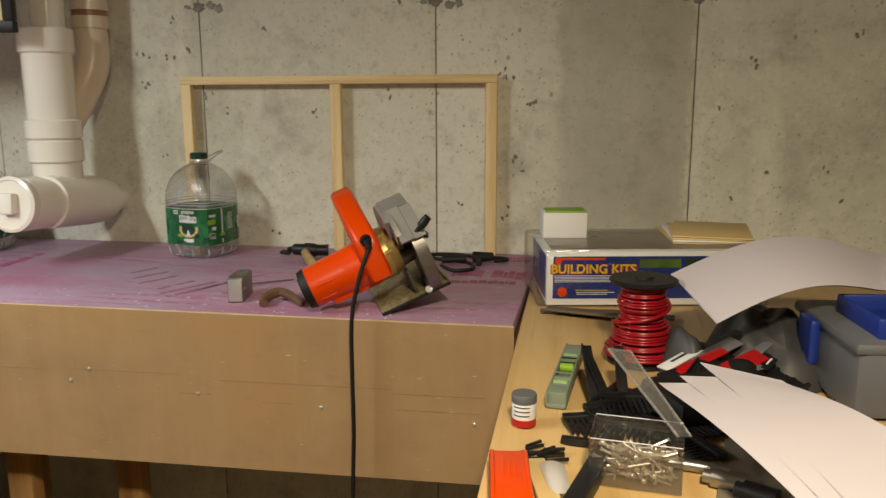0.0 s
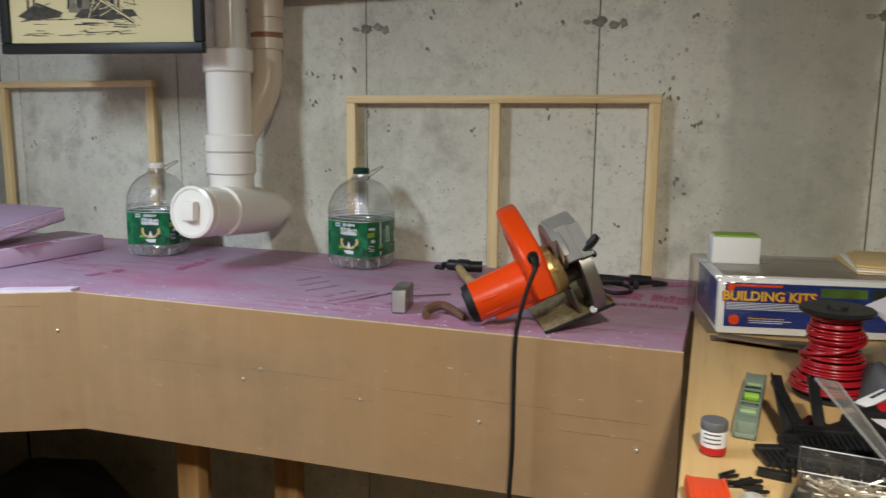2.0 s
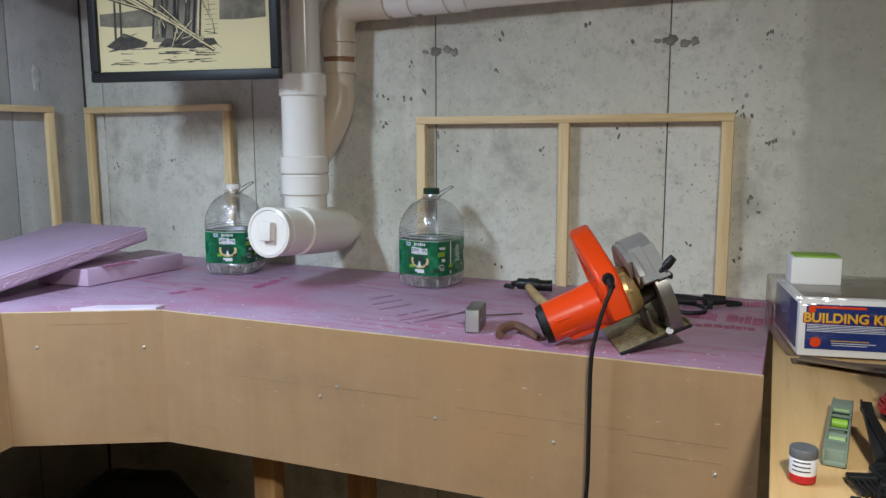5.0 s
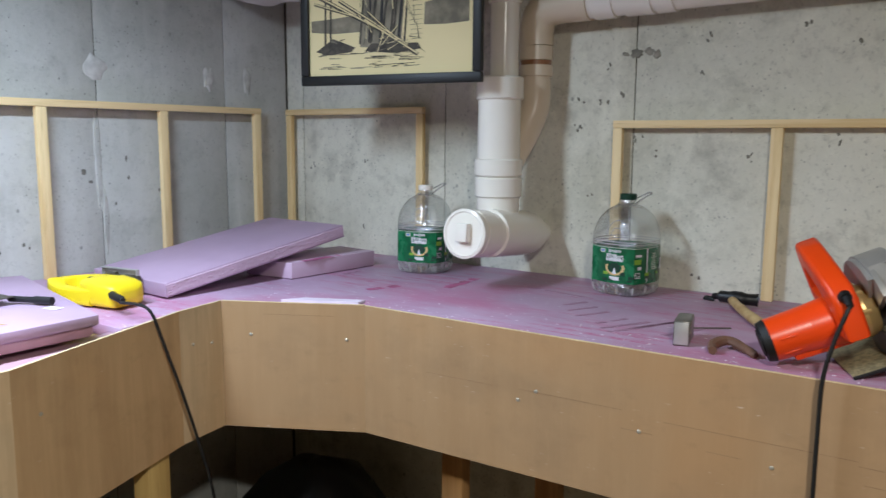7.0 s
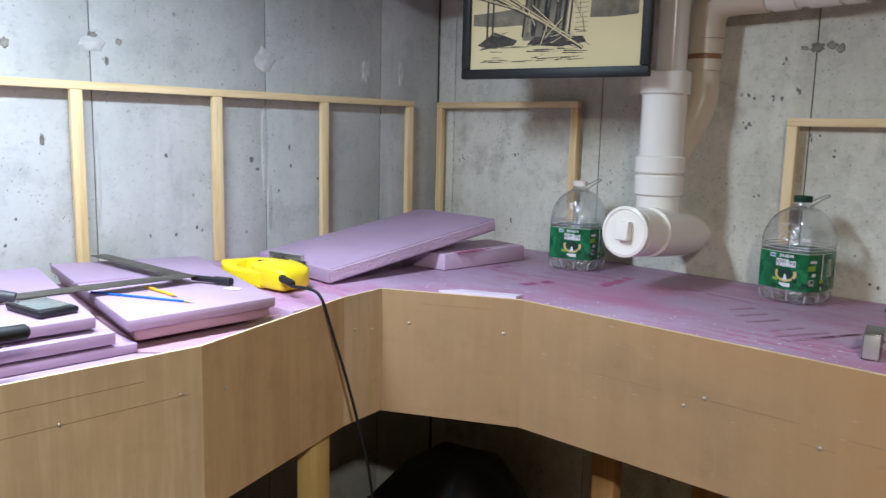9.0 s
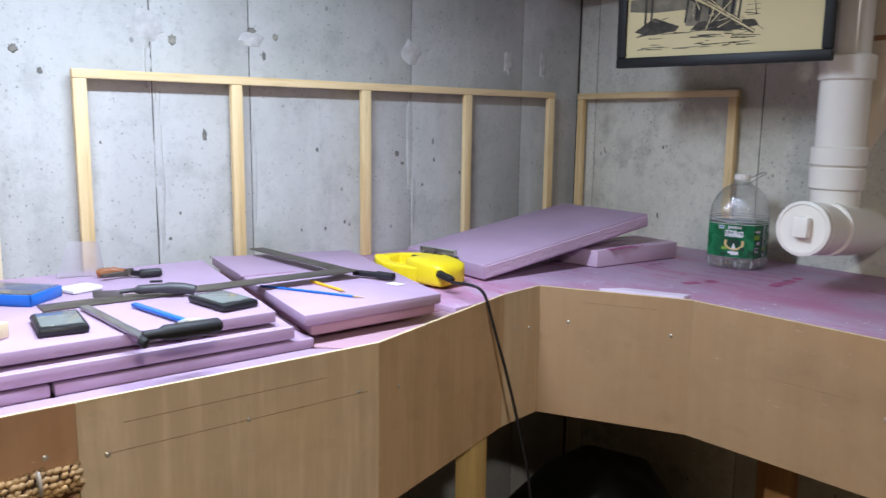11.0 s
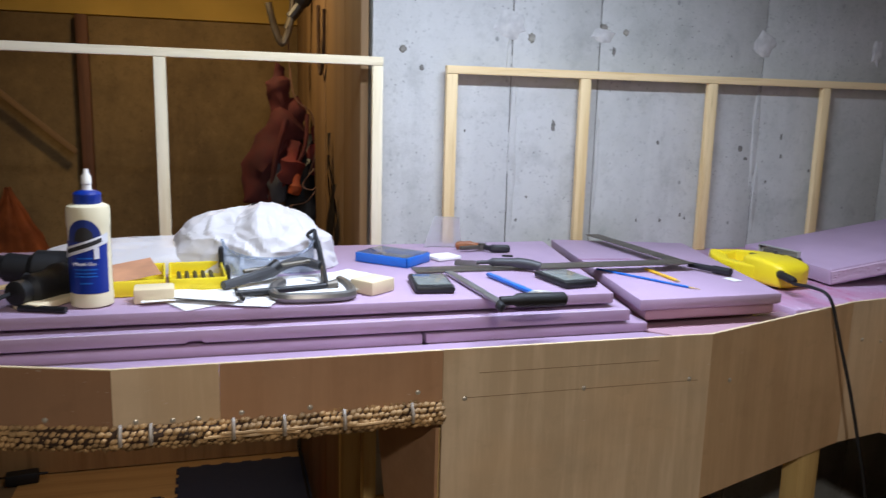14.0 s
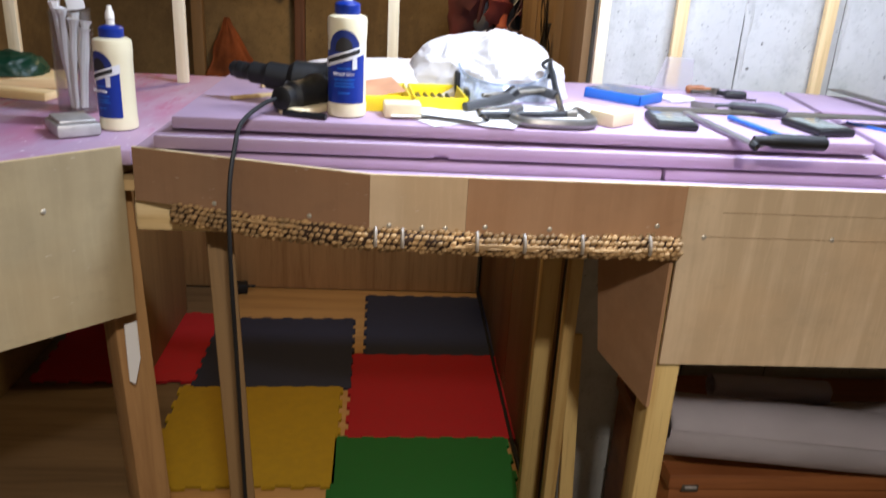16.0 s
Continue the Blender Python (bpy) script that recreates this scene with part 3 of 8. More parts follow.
# clusters of pits in the north wall
rn = random.Random(17)
for x, z in ((-0.123, 1.717), (-0.104, 1.706), (-0.050, 1.645), (-0.106, 1.382), (-0.111, 1.361), (-0.067, 1.493), (-0.890, 1.671), (-0.848, 1.633), (-1.062, 1.764), (-0.992, 1.763), (-0.940, 1.785), (-0.481, 1.941), (-0.712, 1.917),
             (-0.374, 1.882), (-0.071, 1.898), (-1.081, 1.695), (-1.03, 1.504), (-0.410, 1.671), (-0.727, 1.824), (-2.10, 1.569), (-1.850, 1.591), (-1.855, 1.373), (0.458, 1.738), (0.487, 1.494), (0.622, 1.499), (0.667, 1.796),
             (0.384, 1.643), (0.417, 1.427), (-0.091, 1.507), (-0.218, 1.393), (-0.045, 1.651), (-0.718, 1.314), (-1.057, 1.690), (0.659, 1.419), (0.450, 1.725), (-0.98, 1.86), (-0.96, 1.55), (-0.60, 1.62)):
    for j in range(rn.choice((1, 2, 2, 3))):
        k += 1
        px, pz, rx, rz = x + rn.uniform(-0.012, 0.012), z + rn.uniform(-0.012, 0.012), rn.uniform(0.002, 0.0045), rn.uniform(0.003, 0.008)
        one("pit", "pit", wall_north, lambda bm: blob(bm, rx, rz, 0.0007, k, 10), loc=wall_north.matrix_basis.inverted() @ Matrix.Translation((px, YB, pz)) @ pose(0, 0, 0, 0, rn.uniform(-35, 35), 0))


# pale squeezed-out seams beside two form lines
for y, z, rx, rz in ((0.352, 1.55, 0.012, 0.20), (0.335, 1.78, 0.008, 0.06), (1.100, 1.60, 0.010, 0.15), (1.116, 1.42, 0.008, 0.10), (0.600, 1.52, 0.006, 0.12)):
    k += 1
    one("seam", "wall_w", wall_west, lambda bm: blob(bm, rx, rz, 0.004, k, 30), loc=wall_west.matrix_basis.inverted() @ Matrix.Translation((XW, y, z)) @ pose(0, 0, 0, 0, 0, 90))


# ---- benchwork ----
def slab(name, poly, z0, z1, material, label, category="foam sheet", rabbet=0.0, back=0.02):
    """A foam board over a plan, with a soft edge."""
    cx, cy = sum(p[0] for p in poly) / len(poly), sum(p[1] for p in poly) / len(poly)

    def f(bm):
        flat = [(x - cx, y - cy) for x, y in poly]
        vs = list(prism(bm, flat, rabbet, z1 - z0))
        if rabbet:
            # the stepped edge: its lower part stands back
            wx, wy = max(abs(x) for x, _ in flat), max(abs(y) for _, y in flat)
            prism(bm, [(x * (1 - back / wx), y * (1 - back / wy)) for x, y in flat], 0, rabbet + 0.0005)
        es = list({e for v in vs for e in v.link_edges})
        bmesh.ops.bevel(bm, geom=es, offset=0.0020, segments=2, affect="EDGES", profile=0.5)
    return tagged(one(name, material, None, f, loc=(cx, cy, z0)), label, category)


foam_main = slab("foam_sheet", [(-0.027, 1.2135), (-0.027, 1.84), (-1.30, 1.84), (-2.215, 1.84), (-2.215, 0.70), (-1.535, 0.715), (-1.553, 0.862), (-1.573, 1.000), (-1.262, 1.168)], 1.250, ZF, "foam", "lilac foam sheet with faded crimson print on the bench")
NOTCH = -0.434
slab("foam_sheet", [(-1.494, -0.062), (-1.494, 0.357), (-2.215, 0.357), (-2.215, -0.062)], 1.250, 1.2795, "foam_p", "lilac foam sheet under the tool stack", rabbet=0.0125, back=0.004)
slab("foam_sheet", [(-1.494, -0.068), (-2.26, -0.068), (-2.26, -0.925), (-1.530, -0.925), (-1.496, -0.82)], 1.250, 1.2795, "foam_p", "lilac foam sheet under the tool stack", rabbet=0.0125, back=0.004)
slab("foam_sheet", [(-1.515, -0.93), (-2.30, -0.93), (-2.30, -1.90), (-0.62, -1.90), (-1.515, -0.945)], 1.250, ZF, "foam", "lilac foam sheet with red print past the alcove")
# a lower board that shows as a ledge behind the fascia
slab("foam_sheet", [(-1.394, 0.405), (-1.394, -0.545), (-1.490, -0.875), (-1.4935, -0.875), (-1.4935, 0.350), (-1.444, 0.405)], 1.222, 1.262, "foam_p", "lilac foam ledge behind the plywood fascia")

notched = slab("foam_sheet", [(-1.503, 0.318), (-1.503, -0.885), (-2.10, -0.885), (-2.10, 0.40)], 1.2825, 1.3065, "foam_p", "thin lilac foam board in a stack", rabbet=0.0032, back=0.006)
# its front lip, chipped in one place
one("lip", "foam_p", notched, lambda bm: (bmesh.ops.bevel(bm, geom=list({e for v in prism(bm, [(0.318, 0.0032), (0.318, 0.0240), (-0.885, 0.0240), (-0.885, 0.0032), (NOTCH - 0.014, 0.0032), (NOTCH - 0.010, 0.0075), (NOTCH + 0.010, 0.0078), (NOTCH + 0.013, 0.0032)], 0, 0.0121, Matrix(((0, 0, 1, 0), (1, 0, 0, 0), (0, 1, 0, 0), (0, 0, 0, 1)))) for e in v.link_edges}), offset=0.0012, segments=2, affect="EDGES", profile=0.5)), loc=notched.matrix_basis.inverted() @ Matrix.Translation((-1.503, 0, 1.2825)))
# pale strip that paints the highlight along the board's top front edge
one("film_edge", "foam_w", notched, lambda bm: box(bm, (-1.4917, -0.2835, 1.3058), (0.0018, 1.19, 0.0014), 0.0004), loc=notched.matrix_basis.inverted())
slab("foam_sheet", [(-1.508, 0.292), (-1.508, -0.86), (-2.06, -0.86), (-2.06, 0.385)], 1.3070, ZS, "foam_p", "lilac foam board covered in tools", rabbet=0.0080, back=0.026)
slab("foam_sheet", [(-1.513, 0.362), (-1.517, 0.645), (-2.05, 0.765), (-2.14, 0.46)], 1.2765, 1.2972, "foam_shade", "lilac foam board under another board, its shade put into the colour", rabbet=0.003, back=0.006)
slab("foam_offcut", [(-1.575, 0.372), (-1.580, 0.60), (-2.10, 0.66), (-2.13, 0.42)], 1.250, 1.2762, "foam_shade", "foam packing under two boards, coloured brownish for shade", "foam offcut")
slab("foam_sheet", [(-1.420, 0.424), (-1.438, 0.4065), (-1.4945, 0.3585), (-1.570, 0.3585), (-1.570, 0.712), (-1.523, 0.712)], 1.2498, 1.2640, "foam_shade", "foam ledge behind the fascia, coloured brownish pink for shade")
slab("foam_sheet", [(-1.502, 0.344), (-1.505, 0.652), (-2.06, 0.785), (-2.16, 0.45)], 1.298, 1.320, "foam_p", "lilac foam board with a framing square on it", rabbet=0.0025, back=0.006)
slab("foam_offcut", [(-1.83, 1.30), (-1.665, 1.318), (-1.64, 1.64), (-1.80, 1.66)], ZF + 0.002, 1.322, "foam_e", "thick lilac foam offcut lying flat", "foam offcut")
# a board that leans on the offcut
T0, T1 = Vector((-1.87, 0.955, 1.279)), Vector((-1.835, 1.545, 1.372))
ty = (T1 - T0).normalized()
tx = Vector((0, 0, 1)).cross(ty).normalized() * -1
tz = tx.cross(ty)
lean = Matrix((tx, ty, tz)).transposed().to_4x4()
lean.translation = T0
leaner = tagged(one("foam_board", "foam_p", None, lambda bm: box(bm, (0, 0.30, 0.019), (0.335, 0.60, 0.037), 0.003), loc=lean), "lilac foam board leaning on an offcut", "foam board")


def torn(bm):
    """The rough sawn long edge of the leaning board."""
    sheet(bm, lambda u, v: Vector((0.1690 + 0.0024 * abs(noise.noise(Vector((u * 62, v * 5, 2)))) + 0.0012 * noise.noise(Vector((u * 160, v * 9, 7))) + (0.0 if 0.05 < v < 0.95 else -0.003), 0.003 + 0.594 * u, 0.0035 + 0.031 * v)), 150, 10)


one("sawn_edge", "foam_e", leaner, torn, rough_edge=20)
tagged(one("foam_sliver", "foam_w", None, lambda bm: prism(bm, [(0.0, 0.035), (0.17, 0.120), (0.165, 0.150), (0.03, 0.085)], 0, 0.006), loc=(-1.47, 1.06, ZF + 0.001)), "thin pale foam sliver along the edge", "foam offcut")

# crimson printed marks on the foam face
for x, y, w, h, a in ((-1.389, 1.377, 0.092, 0.030, 72), (-1.262, 1.550, 0.176, 0.032, 96), (-1.662, 1.434, 0.150, 0.024, 91), (-1.61, 1.50, 0.060, 0.018, 85), (-0.720, 1.360, 0.110, 0.013, 62), (-0.695, 1.340, 0.120, 0.014, 62), (-0.665, 1.405, 0.110, 0.013, 62), (-0.640, 1.455, 0.090, 0.013, 64),
                      (-0.755, 1.385, 0.080, 0.011, 64), (-0.605, 1.365, 0.110, 0.014, 63), (-0.995, 1.603, 0.20, 0.009, -10), (-0.90, 1.50, 0.08, 0.012, 64), (-0.86, 1.46, 0.09, 0.012, 63), (-0.82, 1.42, 0.08, 0.012, 62), (-0.14, 1.77, 0.19, 0.05, 2), (-0.12, 1.60, 0.16, 0.07, 0), (-0.13, 1.52, 0.14, 0.03, 4),
                      (-1.878, 0.462, 0.125, 0.012, 82), (-1.740, 0.436, 0.100, 0.010, 70)):
    zz = (1.3225 if y > 1 else 1.3205) if x < -1.63 else ZF + 0.0008
    rm = random.Random(round(x * 1000 + y * 77))

    def letters(bm):
        """A faded row of print: dashes of uneven length and height."""
        u = -w / 2
        while u < w / 2:
            l = rm.uniform(0.004, 0.020)
            if rm.random() < 0.92:
                box(bm, (u + l / 2, rm.uniform(-0.12, 0.12) * h, 0), (l, h * rm.uniform(0.65, 1.0), 0.0006), 0)
            u += l + rm.uniform(0.0006, 0.003)
    tagged(one("printed_mark", "print_r" if h > 0.02 else "print_f", foam_main, letters, loc=foam_main.matrix_basis.inverted() @ pose(x, y, zz, 0, 0, a)), kind="stuff")


def crumbs(bm):
    """Cut foam crumbs strewn along the front of the sheet and round the saw."""
    rnd = random.Random(44)
    for x0, x1, y0, y1, n in ((-1.25, -0.05, 1.20, 1.32, 70), (-0.75, -0.30, 1.21, 1.36, 60), (-1.56, -1.20, 1.10, 1.30, 18), (-1.85, -1.55, 0.82, 1.02, 30), (-1.2, -0.4, 1.3, 1.75, 14)):
        for i in range(n):
            x, y = rnd.uniform(x0, x1), y0 + (y1 - y0) * rnd.random() ** 1.6
            if y < 1.17 + 0.03 and x > -1.27 or x > -1.27 - (1.17 - y) * 1.8 and y < 1.18:
                continue
            s = 0.0006 + 0.0018 * rnd.random() ** 2
            bmesh.ops.create_icosphere(bm, subdivisions=1, radius=1.0, matrix=Matrix.Translation((x, y, ZF + 0.0006)) @ Matrix.Rotation(rnd.uniform(0, 3.1), 4, "Z") @ Matrix.Diagonal((s * rnd.uniform(1, 2.5), s, s * 0.6, 1)))


tagged(one("foam_crumbs", "dustflake", None, crumbs), "white foam crumbs scattered on the lilac sheet", "crumbs", kind="stuff")


def fascia(name, a, b, z0, z1, material, label, screws=(), lines=(), t=0.006, drop=0.0):
    """A thin ply board on edge from plan point a to b; screws and pencil lines as (along, height)."""
    a, b = Vector((*a, 0)), Vector((*b, 0))
    d = b - a
    th = thing(name, label, "fascia", m=Matrix.Translation((a.x, a.y, z0)) @ pose(0, 0, 0, 0, 0, math.degrees(math.atan2(d.y, d.x))))
    h, L = z1 - z0, d.length
    up = Matrix(((1, 0, 0, 0), (0, 0, 1, 0), (0, 1, 0, 0), (0, 0, 0, 1)))
    one("board", material, th, lambda bm: prism(bm, [(0.0001, 0), (L - 0.0001, 0), (L - 0.0001, h - drop), (0.0001, h)], 0, t, up))
    one("top_edge", "ply_edge", th, lambda bm: prism(bm, [(0.0005, h - 0.0001), (L - 0.0005, h - drop - 0.0001), (L - 0.0005, h - drop + 0.0013), (0.0005, h + 0.0013)], 0.0000, t * 0.9, up))
    for u, z in screws:
        one("screw", "screw", th, lambda bm: lathe(bm, [(0.0, 0.0022), (0.0022, 0.0020), (0.0040, 0.0008), (0.0042, 0)][::-1], 12), loc=pose(u, 0, z - z0, 90, 0, 0))
    for u0, u1, z in lines:
        one("pencil_line", "pencil", th, lambda bm: box(bm, ((u0 + u1) / 2, -0.0002, z - z0), (u1 - u0, 0.0005, 0.0008), 0))
    return th


fascia("fascia_board", (-1.261, 1.157), (-0.024, 1.205), FB, FT - 0.001, "fas_a", "tan plywood fascia board with screws and pencil lines",
       [(0.655, 1.122), (0.89, 1.108), (0.40, 1.135), (1.17, 1.092), (0.44, 1.16)], [(0.17, 0.34, 1.155), (0.62, 0.68, 1.122), (0.70, 1.02, 1.150), (0.40, 0.62, 1.158), (0.78, 0.84, 1.112), (1.03, 1.18, 1.112), (1.02, 1.19, 1.142)], drop=0.009)
fascia("fascia_board", (-1.563, 0.994), (-1.261, 1.157), FB, FT, "fas_a", "tan plywood fascia board across the corner", [(0.07, 1.205), (0.30, 1.200)], [(0.10, 0.27, 1.255)])
fascia("fascia_board", (-1.541, 0.860), (-1.563, 0.994), FB, FT, "fas_b", "narrow plywood fascia strip in the corner", [(0.04, 1.20), (0.10, 1.19)])
fascia("fascia_board", (-1.388, 0.422), (-1.541, 0.860), FB, FT, "fas_d", "tan plywood fascia board beside the corner", [(0.06, 1.19), (0.40, 1.24)])
fascia("fascia_board", (-1.388, -0.061), (-1.388, 0.422), FB, FT, "fas_b", "pale plywood fascia board with screws and pencil lines", [(0.037, 1.202), (0.244, 1.204), (0.443, 1.206)], [(0.04, 0.46, 1.2030), (0.06, 0.38, 1.243)])
fascia("fascia_strip", (-1.388, -0.398), (-1.388, -0.0612), 1.196, FT, "fas_c", "short brown fascia strip over the duck-under", [(0.297, 1.218), (0.13, 1.207), (0.03, 1.207)])
fascia("fascia_strip", (-1.388, -0.544), (-1.388, -0.3982), 1.196, FT, "fas_b", "short pale fascia strip over the duck-under", [(0.03, 1.205), (0.08, 1.203), (0.115, 1.203)])
fascia("fascia_strip", (-1.502, -0.924), (-1.388, -0.5442), 1.196, FT, "fas_f", "short dark brown fascia strip turning to the alcove", [(0.30, 1.207), (0.14, 1.207)])
fascia("fascia_board", (-0.60, -1.90), (-1.502, -0.940), FB + 0.016, FT, "fas_e", "greyish plywood fascia board past the duck-under", [(1.19, 1.20), (0.9, 1.2)])
tagged(one("gusset_board", "fas_c", None, lambda bm: prism(bm, [(0, 0), (0.27, 0), (0.19, -0.30), (0.0, -0.31)], -0.003, 0.003), loc=pose(-1.396, -0.066, 1.200, 90, 0, 180 + 12)), "brown plywood return behind the fascia", "board")

# deck, joists and legs below the foam
bench = thing("benchwork", "pine and plywood benchwork carrying the foam", "bench", (-1.5, 0.3, 0))
bi = bench.matrix_basis.inverted()
one("deck", "ply_top", bench, lambda bm: prism(bm, [(-0.04, 1.22), (-0.04, 1.84), (-2.215, 1.84), (-2.215, -1.85), (-0.70, -1.85), (-1.53, -0.95), (-1.53, -0.91), (-1.41, -0.545), (-1.41, 0.42), (-1.56, 0.87), (-1.59, 1.0), (-1.26, 1.18)], 1.203, 1.221), loc=bi)
one("deck", "ply_top", bench, lambda bm: prism(bm, [(-0.04, 1.22), (-0.04, 1.84), (-2.21, 1.84), (-2.21, 0.43), (-1.42, 0.43), (-1.56, 0.87), (-1.59, 1.0), (-1.26, 1.18)], 1.2215, 1.2495), loc=bi)
one("deck", "ply_top", bench, lambda bm: prism(bm, [(-1.60, -0.93), (-2.21, -0.93), (-2.21, -1.88), (-0.70, -1.88)], 1.2215, 1.2495), loc=bi)
for x, y, w, l in ((-1.30, 1.50, 0.04, 0.62), (-0.70, 1.52, 0.04, 0.60), (-0.10, 1.53, 0.04, 0.58)):
    one("joist", "stud_y", bench, lambda bm: box(bm, (0, 0, 0), (w, l, 0.088), 0.003), loc=bi @ pose(x, y, 1.158))
one("joist", "pine_y", bench, lambda bm: box(bm, (0, 0, 0), (0.04, 0.98, 0.062), 0.003), loc=bi @ pose(-1.535, -0.44, 1.171))
one("joist", "pine_x", bench, lambda bm: box(bm, (0, 0, 0), (0.60, 0.04, 0.088), 0.003), loc=bi @ pose(-1.90, -0.94, 1.158))
for x, y, rz, top, w, d in ((-1.555, 0.785, 20, 1.202, 0.038, 0.078), (-1.12, 1.33, 90, 1.202, 0.038, 0.060), (-1.235, 1.50, 90, 1.202, 0.038, 0.05), (-0.90, 1.40, 90, 1.202, 0.038, 0.06), (-1.435, -0.040, 0, 1.202, 0.060, 0.045),
                            (-1.605, -1.006, 38, 1.202, 0.068, 0.060), (-1.580, -0.812, 14, 1.139, 0.042, 0.046), (-2.165, -0.085, 0, 1.202, 0.04, 0.05), (-1.95, -0.075, 0, 1.202, 0.04, 0.03)):
    lean = 2 if y < -0.5 else 0
    # leg at -0.812 and legs past 1.2: under-bench shade painted as darker wood
    one("leg", "brown_z" if y == -0.812 else "toned_z" if y < -0.5 or y > 1.2 else "stud_z", bench, lambda bm: box(bm, (0, 0, -top / 2), (w, d, top), 0.003), loc=bi @ pose(x, y, top, lean, 0, 0) @ pose(0, 0, 0, 0, 0, rz))
one("brace", "stud_z", bench, lambda bm: box(bm, (0, 0, 0.36), (0.02, 0.035, 0.74), 0.002), loc=bi @ pose(-1.86, -0.035, 0, 0, -13, 0))
tagged(one("card_strip", "card", None, lambda bm: prism(bm, [(0, 0), (0.022, 0), (0.023, -0.075), (0.010, -0.125), (0, -0.115)], -0.001, 0.001), loc=pose(-1.545, -0.978, 0.95, 90, 0, 128)), "white card strip pinned to the leg", "card")


# ---- wall frames of pine ----
def wall_frame(name, along, fixed, a, b, z, posts, label, tone="pine", base=ZF + 0.001):
    """A top rail with posts down to the foam; along x (fixed y) or along y (fixed x)."""
    th = thing(name, label, "frame", (0, 0, 0), group="pine backdrop frames")
    L, dep = b - a, 0.019
    if along == "x":
        one("rail", "pine_x", th, lambda bm: box(bm, (0, 0, 0), (L, dep, 0.020), 0.0012), loc=((a + b) / 2, fixed + dep / 2, z - 0.010))
    else:
        one("rail", tone + "_y", th, lambda bm: box(bm, (0, 0, 0), (dep, L, 0.020), 0.0012), loc=(fixed - dep / 2, (a + b) / 2, z - 0.010))
    for p, w in posts:
        h = z - 0.0205 - base
        if along == "x":
            one("post", "pine_z", th, lambda bm: box(bm, (0, 0, 0), (w, dep - 0.002, h), 0.0012), loc=(p, fixed + dep / 2, base + h / 2))
        else:
            one("post", tone + "_z", th, lambda bm: box(bm, (0, 0, 0), (dep - 0.002, w, h), 0.0012), loc=(fixed - dep / 2, p, base + h / 2))
    return th


wall_frame("wall_frame", "x", 1.806, -0.948, -0.130, 1.715, [(-0.935, 0.026), (-0.534, 0.027), (-0.144, 0.027)], "pine frame with three posts against the concrete")
wall_frame("wall_frame", "x", 1.806, -2.192, -1.583, 1.762, [(-2.178, 0.026), (-1.596, 0.026)], "small pine frame against the concrete in the corner")
wall_frame("wall_frame", "y", -2.184, 0.158, 1.688, 1.762, [(0.173, 0.029), (0.540, 0.029), (0.925, 0.029), (1.302, 0.027), (1.673, 0.028)], "long pine frame with five posts on the pale wall")
wall_frame("wall_frame", "y", -2.170, -1.86, -0.006, 1.774, [(-0.019, 0.026), (-0.518, 0.026), (-1.012, 0.026), (-1.390, 0.026), (-1.845, 0.026)], "long pale pine frame with posts across the dark alcove", "pale")

# ---- drain pipes ----
drain = thing("drain_pipe", "white plastic drain stack with a screw-in cleanout", "pipe", (-1.204, 1.646, 1.40))
PX, PY, PZ = -1.204, 1.646, 1.40


def P(x, y, z):
    return (x - PX, y - PY, z - PZ)


one("riser", "pvc", drain, lambda bm: cyl(bm, P(-1.204, 1.646, 1.44), P(-1.204, 1.646, 1.80), 0.0572, seg=36))
one("thin_riser", "pvc", drain, lambda bm: cyl(bm, P(-1.192, 1.646, 1.80), P(-1.192, 1.646, CEIL), 0.0385, seg=32))
for z0, z1, r, x in ((1.768, 1.828, 0.0640, -1.204), (1.565, 1.612, 0.0650, -1.204), (1.508, 1.563, 0.0638, -1.204), (2.015, 2.06, 0.045, -1.192)):
    one("collar", "pvc", drain, lambda bm: lathe(bm, [(r - 0.004, z0 - PZ), (r, z0 - PZ + 0.004), (r, z1 - PZ - 0.004), (r - 0.005, z1 - PZ)], 36), loc=(x - PX, 0, 0))
A0, A1 = (-1.177, 1.450, 1.428), (-1.176, 1.768, 1.401)
one("cleanout_arm", "pvc", drain, lambda bm: (cyl(bm, P(*A0), P(*A1), 0.0560, seg=36), tube(bm, [P(-1.176, 1.766, 1.401), P(-1.176, 1.779, 1.400), P(-1.176, 1.788, 1.399), P(-1.176, 1.793, 1.399)], [0.0556, 0.052, 0.043, 0.028], 28, 4)))
one("wall_stub", "pvc", drain, lambda bm: cyl(bm, P(-1.176, 1.782, 1.399), P(-1.176, 1.86, 1.394), 0.034, seg=28))
for t0, t1, r in ((0.05, 0.24, 0.0615), (0.84, 0.92, 0.0615)):
    a, b = Vector(P(*A0)), Vector(P(*A1))
    one("collar", "pvc", drain, lambda bm: cyl(bm, a.lerp(b, t0), a.lerp(b, t1), r, seg=36))
one("tee", "pvc", drain, lambda bm: cyl(bm, P(-1.1767, 1.555, 1.419), P(-1.1764, 1.715, 1.4055), 0.0635, seg=36))
capm = look(P(*A0), P(*A1)).to_3x3().to_4x4()
capm.translation = Vector(P(*A0))
cap = one("cleanout_cap", "pvc", drain, lambda bm: lathe(bm, [(0.056, -0.012), (0.0620, -0.010), (0.0630, 0.010), (0.056, 0.013), (0.053, 0.010), (0.0, 0.010)], 40), loc=capm)
one("cap_lug", "pvc", cap, lambda bm: box(bm, (0.004, 0.003, 0.021), (0.034, 0.046, 0.022), 0.003))
